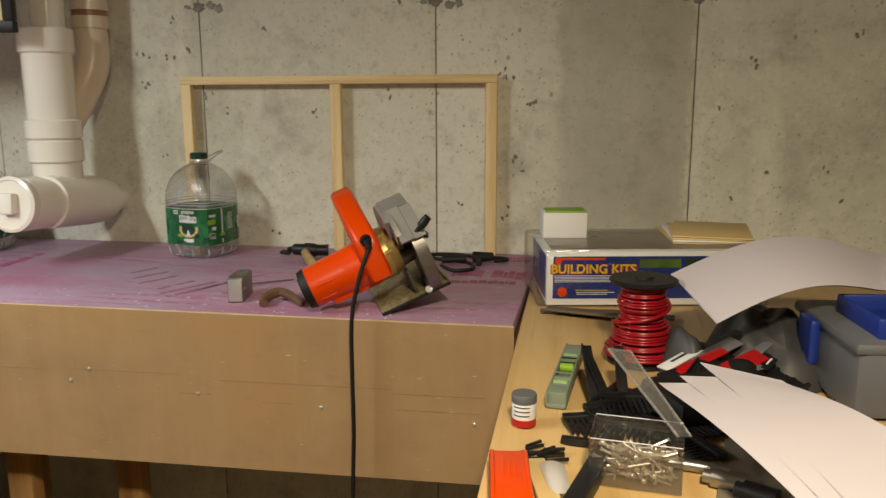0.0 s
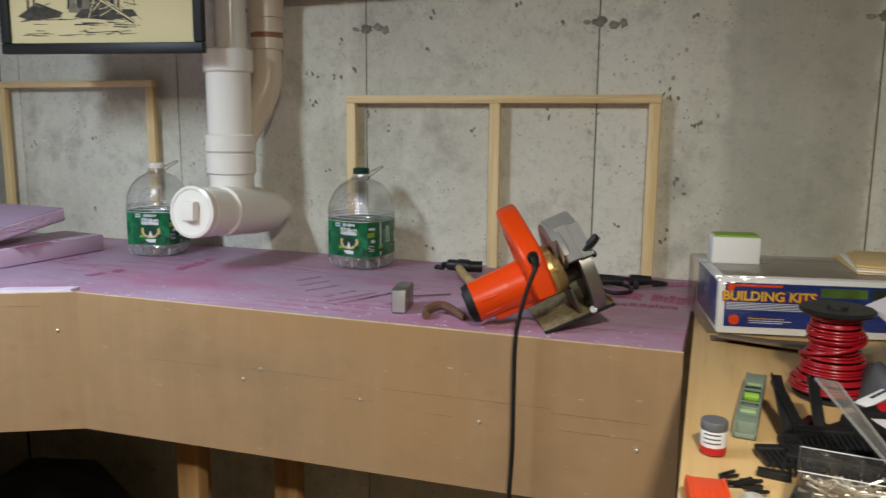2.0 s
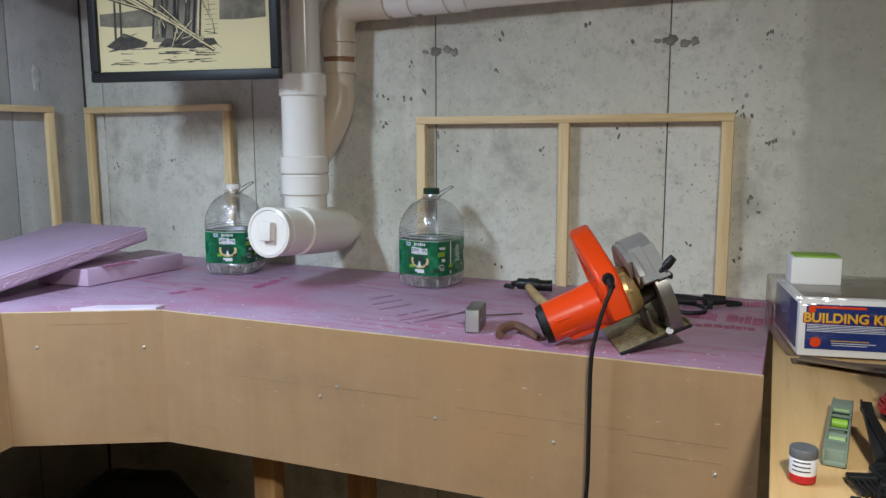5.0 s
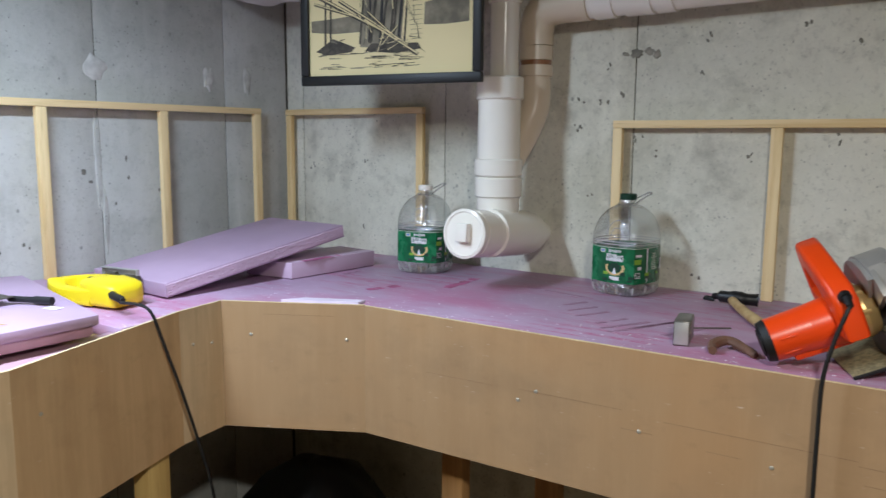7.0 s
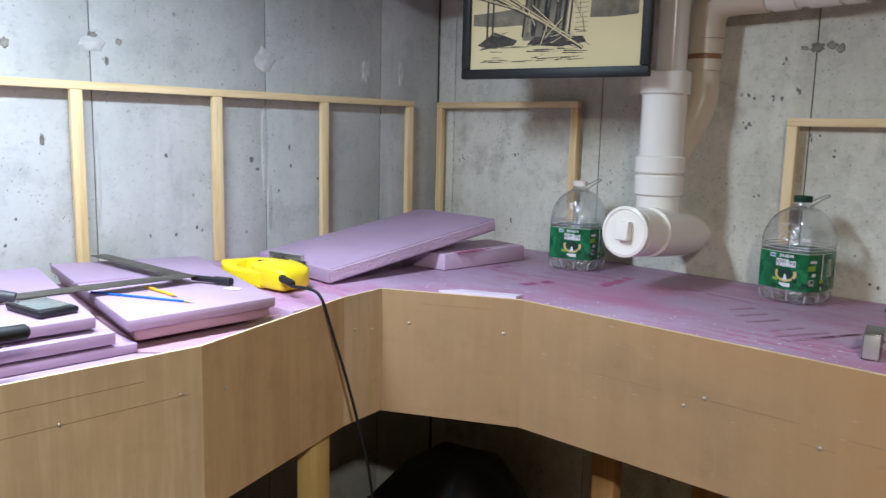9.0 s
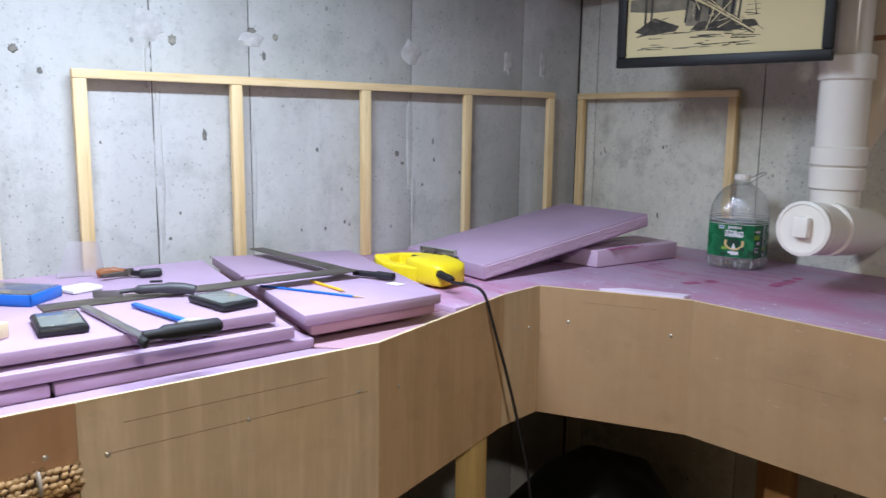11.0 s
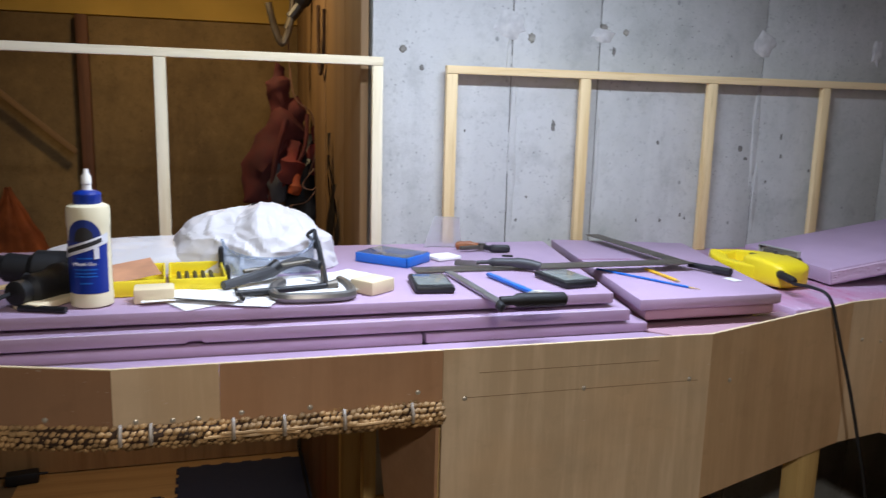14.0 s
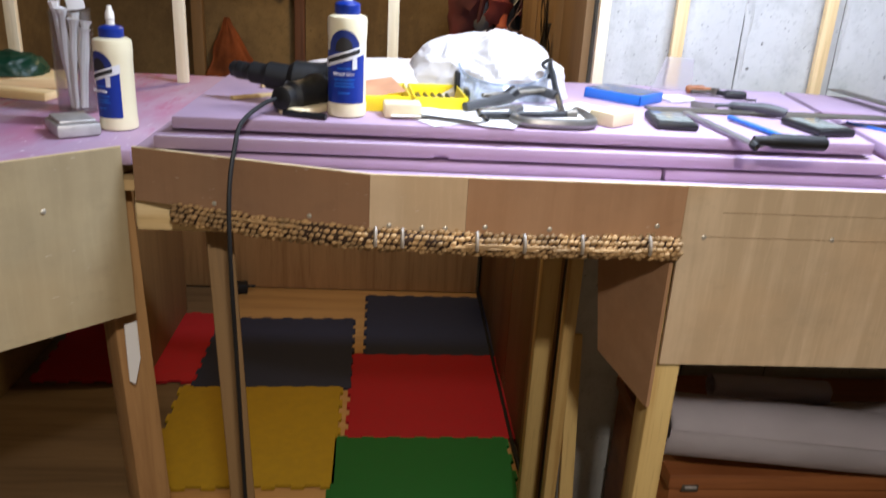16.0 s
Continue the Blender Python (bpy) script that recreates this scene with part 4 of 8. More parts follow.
# the branch behind it and the run along the wall
BX, BY = -1.160, 1.762
branch = thing("branch_pipe", "cream plastic branch pipe along the wall", "pipe", (BX, BY, 1.80))
PX, PY, PZ = BX, BY, 1.80
one("drop", "pvc_cream", branch, lambda bm: tube(bm, [P(BX, BY, 2.00), P(BX, BY, 1.84), P(BX, BY, 1.755), P(-1.176, 1.738, 1.685), P(-1.194, 1.695, 1.615), P(-1.204, 1.664, 1.56)], 0.0405, 24, 5))
one("primer_band", "primer", branch, lambda bm: cyl(bm, P(BX, BY, 1.865), P(BX, BY, 1.877), 0.0420, seg=30))
for z0, z1 in ((1.878, 1.915), (1.835, 1.864)):
    one("collar", "pvc_cream", branch, lambda bm: cyl(bm, P(BX, BY, z0), P(BX, BY, z1), 0.0455, seg=30))
# elbow in the darker cream pvc, so its shadow is part of the colour
one("elbow", "pvc_cream", branch, lambda bm: tube(bm, [P(BX, BY, 1.915), P(BX, BY, 1.96), P(BX + 0.018, BY, 2.005), P(BX + 0.075, BY, 2.018), P(-1.00, BY, 2.018)], 0.0470, 24, 5))
one("run", "pvc", branch, lambda bm: cyl(bm, P(-1.01, BY, 2.018), P(1.69, BY, 2.06), 0.0415, seg=30))
for x0, x1 in ((-0.985, -0.93), (-0.90, -0.83), (-0.82, -0.775), (0.25, 0.34)):
    one("collar", "pvc", branch, lambda bm: cyl(bm, P(x0, BY, 2.018 + (x0 + 1) * 0.0155), P(x1, BY, 2.018 + (x1 + 1) * 0.0155), 0.0462, seg=30))
# a wrapped white duct in the corner under the ceiling
def lumpy(bm):
    tube(bm, [(-0.26, 0, 0.02), (-0.10, 0.0, -0.01), (0.10, 0.0, 0.0), (0.26, 0, 0.01), (0.36, 0, 0.03)], [0.115, 0.108, 0.118, 0.11, 0.115], 18, 6)
    for v in bm.verts:
        v.co += Vector((0, 1, 1)) * 0.012 * noise.noise(v.co * 14)


tagged(one("wrapped_duct", "cloth", None, lumpy, loc=(-1.93, 1.62, 2.205)), "white plastic-wrapped duct below the ceiling", "duct")

# ---- framed drawing, hung out from the wall ----
pa, pb = Vector((-1.714, 1.416, 0)), Vector((-1.181, 1.514, 0))
pw = (pb - pa).length
pic = thing("framed_drawing", "black-framed ink drawing of old dock piles on cream paper", "picture", m=Matrix.Translation((pa.x, pa.y, 1.807)) @ pose(0, 0, 0, 0, 0, math.degrees(math.atan2(pb.y - pa.y, pb.x - pa.x))))
ph = CEIL - 1.807 - 0.03
for nm, c, s in (("frame_rail", (pw / 2, 0.010, 0.013), (pw, 0.022, 0.026)), ("frame_rail", (pw / 2, 0.010, ph - 0.013), (pw, 0.022, 0.026)), ("frame_stile", (0.012, 0.010, ph / 2), (0.024, 0.022, ph - 0.053)), ("frame_stile", (pw - 0.012, 0.010, ph / 2), (0.024, 0.022, ph - 0.053))):
    one(nm, "frame_black", pic, lambda bm: box(bm, c, s, 0.003))
one("drawing_sheet", "sheet", pic, lambda bm: box(bm, (pw / 2, 0.014, ph / 2), (pw - 0.04, 0.006, ph - 0.04), 0))
for x in (0.12, pw - 0.12):
    one("hanger", "dsteel", pic, lambda bm: cyl(bm, (x, 0.01, ph - 0.005), (x, 0.01, ph + 0.03), 0.003, seg=8))


def ink(poly, material="ink", lift=0.0):
    def f(bm):
        bm.faces.new([bm.verts.new((x, 0.0106 - lift, z)) for x, z in poly])
    one("ink_stroke", material, pic, f)


def stroke(x0, z0, x1, z1, w0, w1, material="ink", lift=0.0003):
    d = Vector((x1 - x0, z1 - z0)).normalized()
    nx, nz = -d.y, d.x
    ink([(x0 + nx * w0, z0 + nz * w0), (x0 - nx * w0, z0 - nz * w0), (x1 - nx * w1, z1 - nz * w1), (x1 + nx * w1, z1 + nz * w1)], material, lift)


rp = random.Random(4)
ink([(0.185, 0.10), (0.20, 0.30), (0.33, 0.31), (0.335, 0.11), (0.26, 0.095)], "ink_mid", 0.0001)
ink([(0.03, 0.145), (0.03, 0.175), (0.10, 0.178), (0.18, 0.185), (0.20, 0.14), (0.10, 0.138)], "ink_mid")
ink([(0.375, 0.150), (0.375, 0.205), (0.42, 0.212), (0.505, 0.206), (0.505, 0.152), (0.44, 0.148)], "ink_mid")
ink([(0.30, 0.10), (0.33, 0.30), (0.385, 0.30), (0.375, 0.11)], "sheet", 0.0002)
for i in range(9):
    stroke(0.335 + rp.uniform(0, 0.01), 0.115 + i * 0.012, 0.372, 0.116 + i * 0.012, 0.0008, 0.0005, "ink_mid", 0.0004)
for i in range(16):
    x = 0.19 + i * 0.0085
    stroke(x + rp.uniform(-0.01, 0.01), 0.10 + rp.uniform(0, 0.015), x + 0.022 + rp.uniform(-0.012, 0.02), 0.34, rp.uniform(0.0022, 0.0050), 0.0035, ("ink_soft", "ink_mid", "ink", "ink_soft")[i % 4], 0.0003 + 0.0001 * (i % 4))
for x0, z0, x1, z1, w in ((0.05, 0.24, 0.26, 0.135, 0.006), (0.12, 0.225, 0.33, 0.10, 0.005), (0.04, 0.22, 0.17, 0.18, 0.004), (0.20, 0.17, 0.36, 0.075, 0.006), (0.26, 0.14, 0.24, 0.085, 0.004), (0.30, 0.15, 0.25, 0.10, 0.004), (0.21, 0.19, 0.30, 0.115, 0.004)):
    stroke(x0, z0, x1, z1, w, w * 0.8, "ink_soft", 0.0008)
    stroke(x0, z0 + w * 0.3, x1, z1 + w * 0.3, w * 0.35, w * 0.3, "sheet", 0.0010)
for x in (0.075, 0.092):
    stroke(x, 0.10, x + 0.004, 0.34, 0.0032, 0.0025, "ink_soft", 0.0007)
ink([(0.045, 0.092), (0.10, 0.125), (0.17, 0.10), (0.16, 0.088), (0.08, 0.082)], "ink_soft", 0.0006)
ink([(0.20, 0.088), (0.22, 0.108), (0.36, 0.105), (0.37, 0.09), (0.30, 0.080)], "ink_soft", 0.0006)
for i in range(26):
    x = rp.uniform(0.04, 0.32)
    z = 0.045 + rp.random() ** 1.5 * 0.04
    stroke(x, z, x + rp.uniform(0.02, 0.07), z + rp.uniform(-0.003, 0.003), 0.0014, 0.0006, "ink" if i % 2 else "ink_mid", 0.0005)

# thin hatching over piles, rocks and water
for i in range(70):
    if i < 34:
        x, z, a, l = rp.uniform(0.17, 0.37), rp.uniform(0.09, 0.30), rp.uniform(60, 120), rp.uniform(0.02, 0.06)
    elif i < 52:
        x, z, a, l = rp.uniform(0.04, 0.36), rp.uniform(0.082, 0.125), rp.uniform(-40, 40), rp.uniform(0.01, 0.04)
    else:
        x, z, a, l = rp.uniform(0.20, 0.34), rp.uniform(0.045, 0.085), rp.uniform(-8, 8), rp.uniform(0.01, 0.03)
    stroke(x, z, x + l * math.cos(radians(a)), z + l * math.sin(radians(a)), rp.uniform(0.0005, 0.0014), 0.0004, ("ink", "ink_mid", "sheet")[i % 3], 0.0012)

# ---- right-hand workbench ----
wb = thing("workbench", "plywood workbench with a pale worn top", "workbench", (0.32, 1.12, 0))
one("bench_top", "ply_top", wb, lambda bm: box(bm, (0.02, 0, 1.274), (0.70, 1.42, 0.018), 0.0015), loc=pose(0, 0, 0, 0, 0, 1.2))
one("apron", "fas_b", wb, lambda bm: box(bm, (-0.315, 0.0, 1.214), (0.018, 1.38, 0.10), 0.001), loc=pose(0, 0, 0, 0, 0, 1.2))
one("apron", "fas_b", wb, lambda bm: box(bm, (0.02, -0.69, 1.214), (0.64, 0.018, 0.10), 0.001), loc=pose(0, 0, 0, 0, 0, 1.2))
for x, y in ((-0.28, -0.64), (0.32, -0.64), (-0.28, 0.62), (0.32, 0.62)):
    one("leg", "stud_z", wb, lambda bm: box(bm, (x, y, 0.632), (0.06, 0.06, 1.264), 0.003))

# ---- foam play mats and what lies under the bench ----
def mat_tile(x, y, rz, colour, label, s=0.592):
    """A square mat with toothed edges."""
    def f(bm):
        n, t, d = 13, s / 2, 0.012
        box(bm, (0, 0, 0.006), (s, s, 0.012), 0.002)
        for side in range(4):
            for i in range(0, n, 2):
                u = -t + 2 * t * (i + 0.5) / n
                box(bm, (0, 0, 0), (2 * t / n * 0.9, d, 0.011), 0, pose(0, 0, 0.0055, 0, 0, 90 * side) @ pose(u, -t - d / 2 + 0.001, 0))
    tagged(one("foam_mat", "mat_" + colour, None, f, loc=pose(x, y, 0.0047, 0, 0, rz)), label, "mat", "foam floor mats")


tagged(one("floor_sheet", "alcove_ply", None, lambda bm: box(bm, (0, 0, 0.0023), (1.72, 1.21, 0.0036), 0.0008), loc=(-3.055, -0.665, 0)), "tan plywood sheet on the alcove floor", "floor", kind="structure")
mat_tile(-3.484, -0.306, 1, "blue", "dark blue interlocking foam floor mat")
mat_tile(-2.885, -0.345, 1, "red", "red interlocking foam floor mat")
mat_tile(-2.285, -0.378, 1, "green", "green interlocking foam floor mat")
mat_tile(-3.205, -0.950, 2, "blue", "dark blue interlocking foam floor mat beside the leg")
mat_tile(-2.608, -0.968, 2, "yellow", "yellow interlocking foam floor mat")
mat_tile(-3.235, -1.550, 1, "red", "red interlocking foam floor mat in the dark")

tagged(one("plywood_sheet", "brown_z", None, lambda bm: box(bm, (0, 0, 0.475), (0.64, 0.014, 0.95), 0.002), loc=pose(-3.24, -1.425, 0.0175)), "brown plywood sheet standing on a red mat", "plywood sheet")

chest = thing("wooden_chest", "orange-brown wooden chest with a small latch", "chest", (-1.95, 0.58, 0))
one("body", "chest", chest, lambda bm: box(bm, (0, 0, 0.236), (0.44, 0.86, 0.472), 0.004))
one("lid", "chest", chest, lambda bm: box(bm, (0.004, 0, 0.4935), (0.46, 0.88, 0.041), 0.006))
hasp = one("latch", "dsteel", chest, lambda bm: box(bm, (0.232, -0.388, 0.478), (0.006, 0.040, 0.020), 0.002))
one("catch", "galv", hasp, lambda bm: box(bm, (0.237, -0.388, 0.482), (0.005, 0.028, 0.006), 0.0015))


def rolled(bm, L, r, turns=1.94, thick=0.003):
    """A sheet rolled up loosely, its free edge turned to the front."""
    n = 72
    prof = []
    for i in range(n + 1):
        a = -2 * math.pi * turns * i / n
        rr = r * (0.76 + 0.24 * i / n) - thick
        prof.append((rr * math.cos(a), rr * math.sin(a)))

    def f(u, v):
        x, z = prof[round(u * n)]
        flat = 1 + 0.03 * noise.noise(Vector((u * 5, v * 2.2, r * 40)))
        return Vector((x * flat, (v - 0.5) * L, z * flat + r))
    sheet(bm, f, n, 14, thick)


tagged(one("vinyl_roll", "roll", None, lambda bm: rolled(bm, 0.74, 0.077), loc=pose(-1.715, 0.455, 0.540, -5.6, 0, 0)), "grey rolled vinyl sheet lying on the chest", "roll")
tagged(one("vinyl_roll", "roll", None, lambda bm: rolled(bm, 0.70, 0.05), loc=pose(-1.866, 0.50, 0.516, 0, 0, 2)), "pale grey roll behind the larger roll", "roll")
tagged(one("paper_roll", "paper", None, lambda bm: rolled(bm, 0.29, 0.034), loc=pose(-1.868, 0.41, 0.618, -3, 0, 0)), "short white paper roll on top of the rolls", "roll")


def bagshape(bm):
    lathe(bm, [(0.10, 0.0), (0.24, 0.02), (0.30, 0.15), (0.31, 0.35), (0.26, 0.52), (0.16, 0.64), (0.05, 0.68), (0.0, 0.68)], 40)
    for v in bm.verts:
        if v.co.z > 0.01:
            v.co += v.co.normalized() * 0.05 * noise.noise(v.co * 7)


tagged(one("bin_bag", "bagblack", None, bagshape, loc=(-1.74, 1.44, 0.0), rough_edge=85), "black bin bag in the dark corner", "bag")


# ---- woven straw bumper under the duck-under ----
bumper = thing("woven_bumper", "woven straw rope bumper tied under the fascia", "bumper", (-1.39, -0.45, 1.172))
line = [Vector((-1.392, -0.064, 1.184)), Vector((-1.394, -0.30, 1.180)), Vector((-1.396, -0.545, 1.183)), Vector((-1.445, -0.70, 1.179)), Vector((-1.492, -0.86, 1.182))]
b0 = bumper.matrix_basis.translation
# the core's very dark brown paints the shade between the loops
one("core", "weave_gap", bumper, lambda bm: tube(bm, [p - b0 for p in line], 0.0165, 12, 5))


def along(t):
    n = len(line) - 1
    L = [(line[i + 1] - line[i]).length for i in range(n)]
    s = t * sum(L)
    for i in range(n):
        if s <= L[i] or i == n - 1:
            return line[i].lerp(line[i + 1], s / L[i]), (line[i + 1] - line[i]).normalized()
        s -= L[i]


def beads(bm):
    """Small tight rope loops, in staggered rows round the core; the upper rows lie over like twisted strands."""
    rnd = random.Random(8)
    cols, rows = 84, 9
    for i in range(cols):
        for j in range(rows):
            p, d = along(min(1, (i + (0.5 if j % 2 else 0) + rnd.uniform(-0.2, 0.2)) / cols))
            a = radians(-85 + 225 * j / (rows - 1)) + rnd.uniform(-0.08, 0.08)
            out = d.cross(Vector((0, 0, 1))) * -1
            if out.x < 0:
                out = -out
            nrm = (out * math.cos(a) + Vector((0, 0, -1)) * math.sin(a)).normalized()
            c = p + nrm * (0.0170 + rnd.uniform(-0.0020, 0.0030)) - b0
            q = nrm.to_track_quat("Z", "Y").to_matrix().to_4x4()
            g = rnd.uniform(0.78, 1.12)
            m = Matrix.Translation(c) @ q @ Matrix.Rotation(radians(34 + rnd.uniform(-14, 14)), 4, "Z") @ Matrix.Diagonal((0.0070 * g, 0.0046 * g, 0.0050, 1))
            bmesh.ops.create_icosphere(bm, subdivisions=1, radius=1.0, matrix=m)


tagged(one("rope_loop", "rope", bumper, beads, rough_edge=80), kind="stuff")
for j in range(4):
    # loose strands that run along the weave
    rnd = random.Random(70 + j)
    t0, a0 = rnd.uniform(0.02, 0.80), radians(rnd.uniform(-60, 50))
    pts = []
    for i in range(7):
        p, d = along(t0 + 0.028 * i)
        pts.append(p - b0 + Vector((math.cos(a0), 0, -math.sin(a0))) * (0.0212 + 0.0015 * math.sin(i * 2.1 + j)))
    one("strand", "rope", bumper, lambda bm: tube(bm, pts, 0.0026, 6, 4))
for t in (0.06, 0.19, 0.30, 0.39, 0.53, 0.58):
    p, d = along(t)
    one("tie_strap", "tie_clear", bumper, lambda bm: tube(bm, [p - b0 + Vector((0.012, 0, 0.020)), p - b0 + Vector((0.020, 0, 0.014)), p - b0 + Vector((0.0250, 0, 0.004)), p - b0 + Vector((0.0245, 0, -0.006))], 0.0030, 6, 4))


# ---- water jugs ----
def jug(name, x, y, rz, capmat, label):
    th = thing(name, label, "water jug", (x, y, ZF + 0.001), rz, group="clear water jugs")
    body = [(0.040, 0.004), (0.060, 0.000), (0.069, 0.006), (0.0725, 0.014), (0.0738, 0.022), (0.0738, 0.030), (0.0728, 0.033), (0.0728, 0.125), (0.0740, 0.129), (0.0724, 0.133), (0.0738, 0.138), (0.0732, 0.150), (0.0708, 0.165), (0.0660, 0.181), (0.0575, 0.198), (0.0450, 0.213), (0.0320, 0.2215), (0.0225, 0.2265), (0.019, 0.231), (0.019, 0.240)]

    def shell(bm):
        n, rings = 72, []
        for r, z in body:
            ring = []
            for i in range(n):
                a = 2 * math.pi * i / n
                flute = 1 + (0.055 * math.cos(12 * a) if z < 0.030 else 0.0)
                R = ring_r(a, r) * flute
                ring.append(bm.verts.new((R * math.cos(a), R * math.sin(a), z)))
            rings.append(ring)
        for p, q in zip(rings, rings[1:]):
            for i in range(n):
                bm.faces.new((p[i], p[(i + 1) % n], q[(i + 1) % n], q[i]))
        bm.faces.new(rings[0][::-1])
    one("body", "jug", th, shell, rough_edge=60)
    one("cap", capmat, th, lambda bm: lathe(bm, [(0.0205, 0.2385), (0.0212, 0.2400), (0.0212, 0.2515), (0.019, 0.2535), (0.0, 0.2535)], 28))
    for z, r in ((0.131, 0.0738), (0.1375, 0.0740)):
        one("ridge", "jug_base", th, lambda bm: tube(bm, [(ring_r(a, r) * math.cos(a), ring_r(a, r) * math.sin(a), z) for a in (2 * math.pi * i / 48 for i in range(49))], 0.0013, 6, 0))

    def shoulder(z):
        for (r0, z0), (r1, z1) in zip(body, body[1:]):
            if z0 <= z <= z1:
                return r0 + (r1 - r0) * (z - z0) / (z1 - z0)
        return 0.02
    # the thick moulded foot with its ribs
    for i in range(12):
        a = 2 * math.pi * (i + 0.5) / 12
        foot = [(ring_r(a, r) * f * math.cos(a), ring_r(a, r) * f * math.sin(a), z) for r, f, z in ((0.040, 0.93, 0.005), (0.060, 0.95, 0.0025), (0.069, 0.955, 0.007), (0.0725, 0.965, 0.016), (0.0736, 0.975, 0.026))]
        one("foot_rib", "jug_base", th, lambda bm: tube(bm, foot, [0.0010, 0.0020, 0.0026, 0.0022, 0.0008], 6, 3))
    # moulded ripples on the shoulder's face
    for wide, rise in ((0.22, 0.020), (0.42, 0.038)):
        pts = []
        for i in range(25):
            q = math.pi * i / 24
            a, z = radians(-78) + wide * math.cos(q), 0.152 + rise * math.sin(q)
            R = ring_r(a, shoulder(z)) + 0.0003
            pts.append((R * math.cos(a), R * math.sin(a), z))
        one("ripple", "jug_base", th, lambda bm: tube(bm, pts, 0.0011, 6, 0))
    one("neck_ring", "jug", th, lambda bm: lathe(bm, [(0.024, 0.224), (0.026, 0.227), (0.024, 0.230)], 28))
    one("handle_loop", "cloudy", th, lambda bm: tube(bm, [(0.018, 0.006, 0.229), (0.040, 0.012, 0.246), (0.055, 0.018, 0.256), (0.043, 0.026, 0.257), (0.018, 0.014, 0.243)], 0.0022, 6, 5))
    lb = one("label", "green_label", th, lambda bm: lathe_band(bm, 0.0740, 0.034, 0.124))
    one("label_edge", "pale_label", lb, lambda bm: lathe_band(bm, 0.0744, 0.1222, 0.1236))
    rj = random.Random(5)
    marks = [(-47, 0.114, 0.015, 0.010, "pale_label"), (-47, 0.114, 0.010, 0.004, "blue")]
    for i in range(6):
        marks.append((-31 + i * 4.4, 0.1145, 0.0036, 0.0060 + 0.003 * (i in (0, 3)), "print_w"))
    for i in range(6):
        h = 0.0125 + 0.005 * (i == 0) + 0.003 * (i % 2)
        z = 0.0985 + 0.0016 * math.sin(i)
        marks.append((-36 + i * 6.0, z, 0.0066, h, "print_w"))
        if i != 3:
            marks.append((-36 + i * 6.0, z + 0.0008, 0.0024, h * 0.5, "cap_green"))
    for i in range(22):
        t = radians(360 * i / 22)
        marks.append((-20 + 17 * math.cos(t), 0.073 + 0.017 * math.sin(t), 0.0062, 0.0052, "manila" if math.sin(t) < 0.3 else "green_label"))
    marks += [(-20 + 4.5 * i, 0.072 + 0.003 * (i % 2), 0.0062, 0.024 - 0.003 * abs(i), "cap_green") for i in (-2, -1, 0, 1, 2)]
    marks += [(-20, 0.070 - 0.0035 * i, 0.003 + 0.0024 * i, 0.0038, "print_w") for i in range(4)] + [(-20 + 2 * i, 0.091 + 0.002 * (i % 2), 0.004, 0.008, "print_w") for i in (-5, -3, -1, 1, 3, 5)]
    marks += [(-20, 0.046, 0.026, 0.009, "print_w"), (24, 0.105, 0.016, 0.006, "print_w"), (22, 0.090, 0.018, 0.012, "lime"), (26, 0.074, 0.010, 0.008, "print_w"), (44, 0.079, 0.004, 0.084, "print_w")]
    marks += [(22, 0.062 - 0.004 * i, 0.014 + 0.003 * (i % 2), 0.0018, "print_w") for i in range(4)] + [(66, 0.108 - 0.0048 * i, 0.016 + 0.008 * ((i * 7) % 3) / 2, 0.0022, "pale_label") for i in range(9)] + [(102, 0.078, 0.018, 0.030, "print_w")]
    # leafy darker patches between the print
    marks += [(rj.uniform(-48, 100), rj.choice((0.042, 0.050, 0.058, 0.086, 0.115)), rj.uniform(0.006, 0.016), rj.uniform(0.004, 0.009), rj.choice(("cap_green", "cap_green", "lime"))) for i in range(14)]
    for i, (u, z, w, h, mt) in enumerate(marks):
        one("label_mark", mt, lb, lambda bm: curved_bar(bm, radians(u - 60), z, w, h, 0.0746 + 0.00001 * i))
    return th


def ring_r(a, r, square=0.55):
    return r * (1 + square * (1 / max(abs(math.cos(a)), abs(math.sin(a))) - 1) * 0.75)


def lathe_band(bm, r, z0, z1, n=64):
    g = [[bm.verts.new((ring_r(2 * math.pi * i / n, r) * math.cos(2 * math.pi * i / n), ring_r(2 * math.pi * i / n, r) * math.sin(2 * math.pi * i / n), z)) for z in (z0, z1)] for i in range(n)]
    for i in range(n):
        a, b = g[i], g[(i + 1) % n]
        bm.faces.new((a[0], b[0], b[1], a[1]))


def curved_bar(bm, a, z, w, h, r=0.0750, n=6):
    g = []
    for i in range(n + 1):
        t = a + (i / n - 0.5) * w / r
        R = ring_r(t, r)
        g.append([bm.verts.new((R * math.cos(t), R * math.sin(t), zz)) for zz in (z - h / 2, z + h / 2)])
    for p, q in zip(g, g[1:]):
        bm.faces.new((p[0], q[0], q[1], p[1]))


jug("water_jug", -0.858, 1.712, -10, "cap_green", "clear plastic water jug with green cap and label")
jug("water_jug", -1.464, 1.666, 12, "pvc", "clear plastic water jug with white cap and green label")


# ---- circular saw ----
saw = thing("circular_saw", "orange circular saw with aluminium guards lying tilted", "saw", (-0.263, 1.233, ZF + 0.002))
# the saw's own axes: x across the blade, y along its shoe, z off the shoe
sx = Vector((0.843, 0.373, 0.388)).normalized()
sy = Vector((0, 0, 1)).cross(sx).normalized()
tilted = Matrix((sx, sy, sx.cross(sy))).transposed().to_4x4()
GY, GZ, AZ = 0.048, 0.076, 0.090


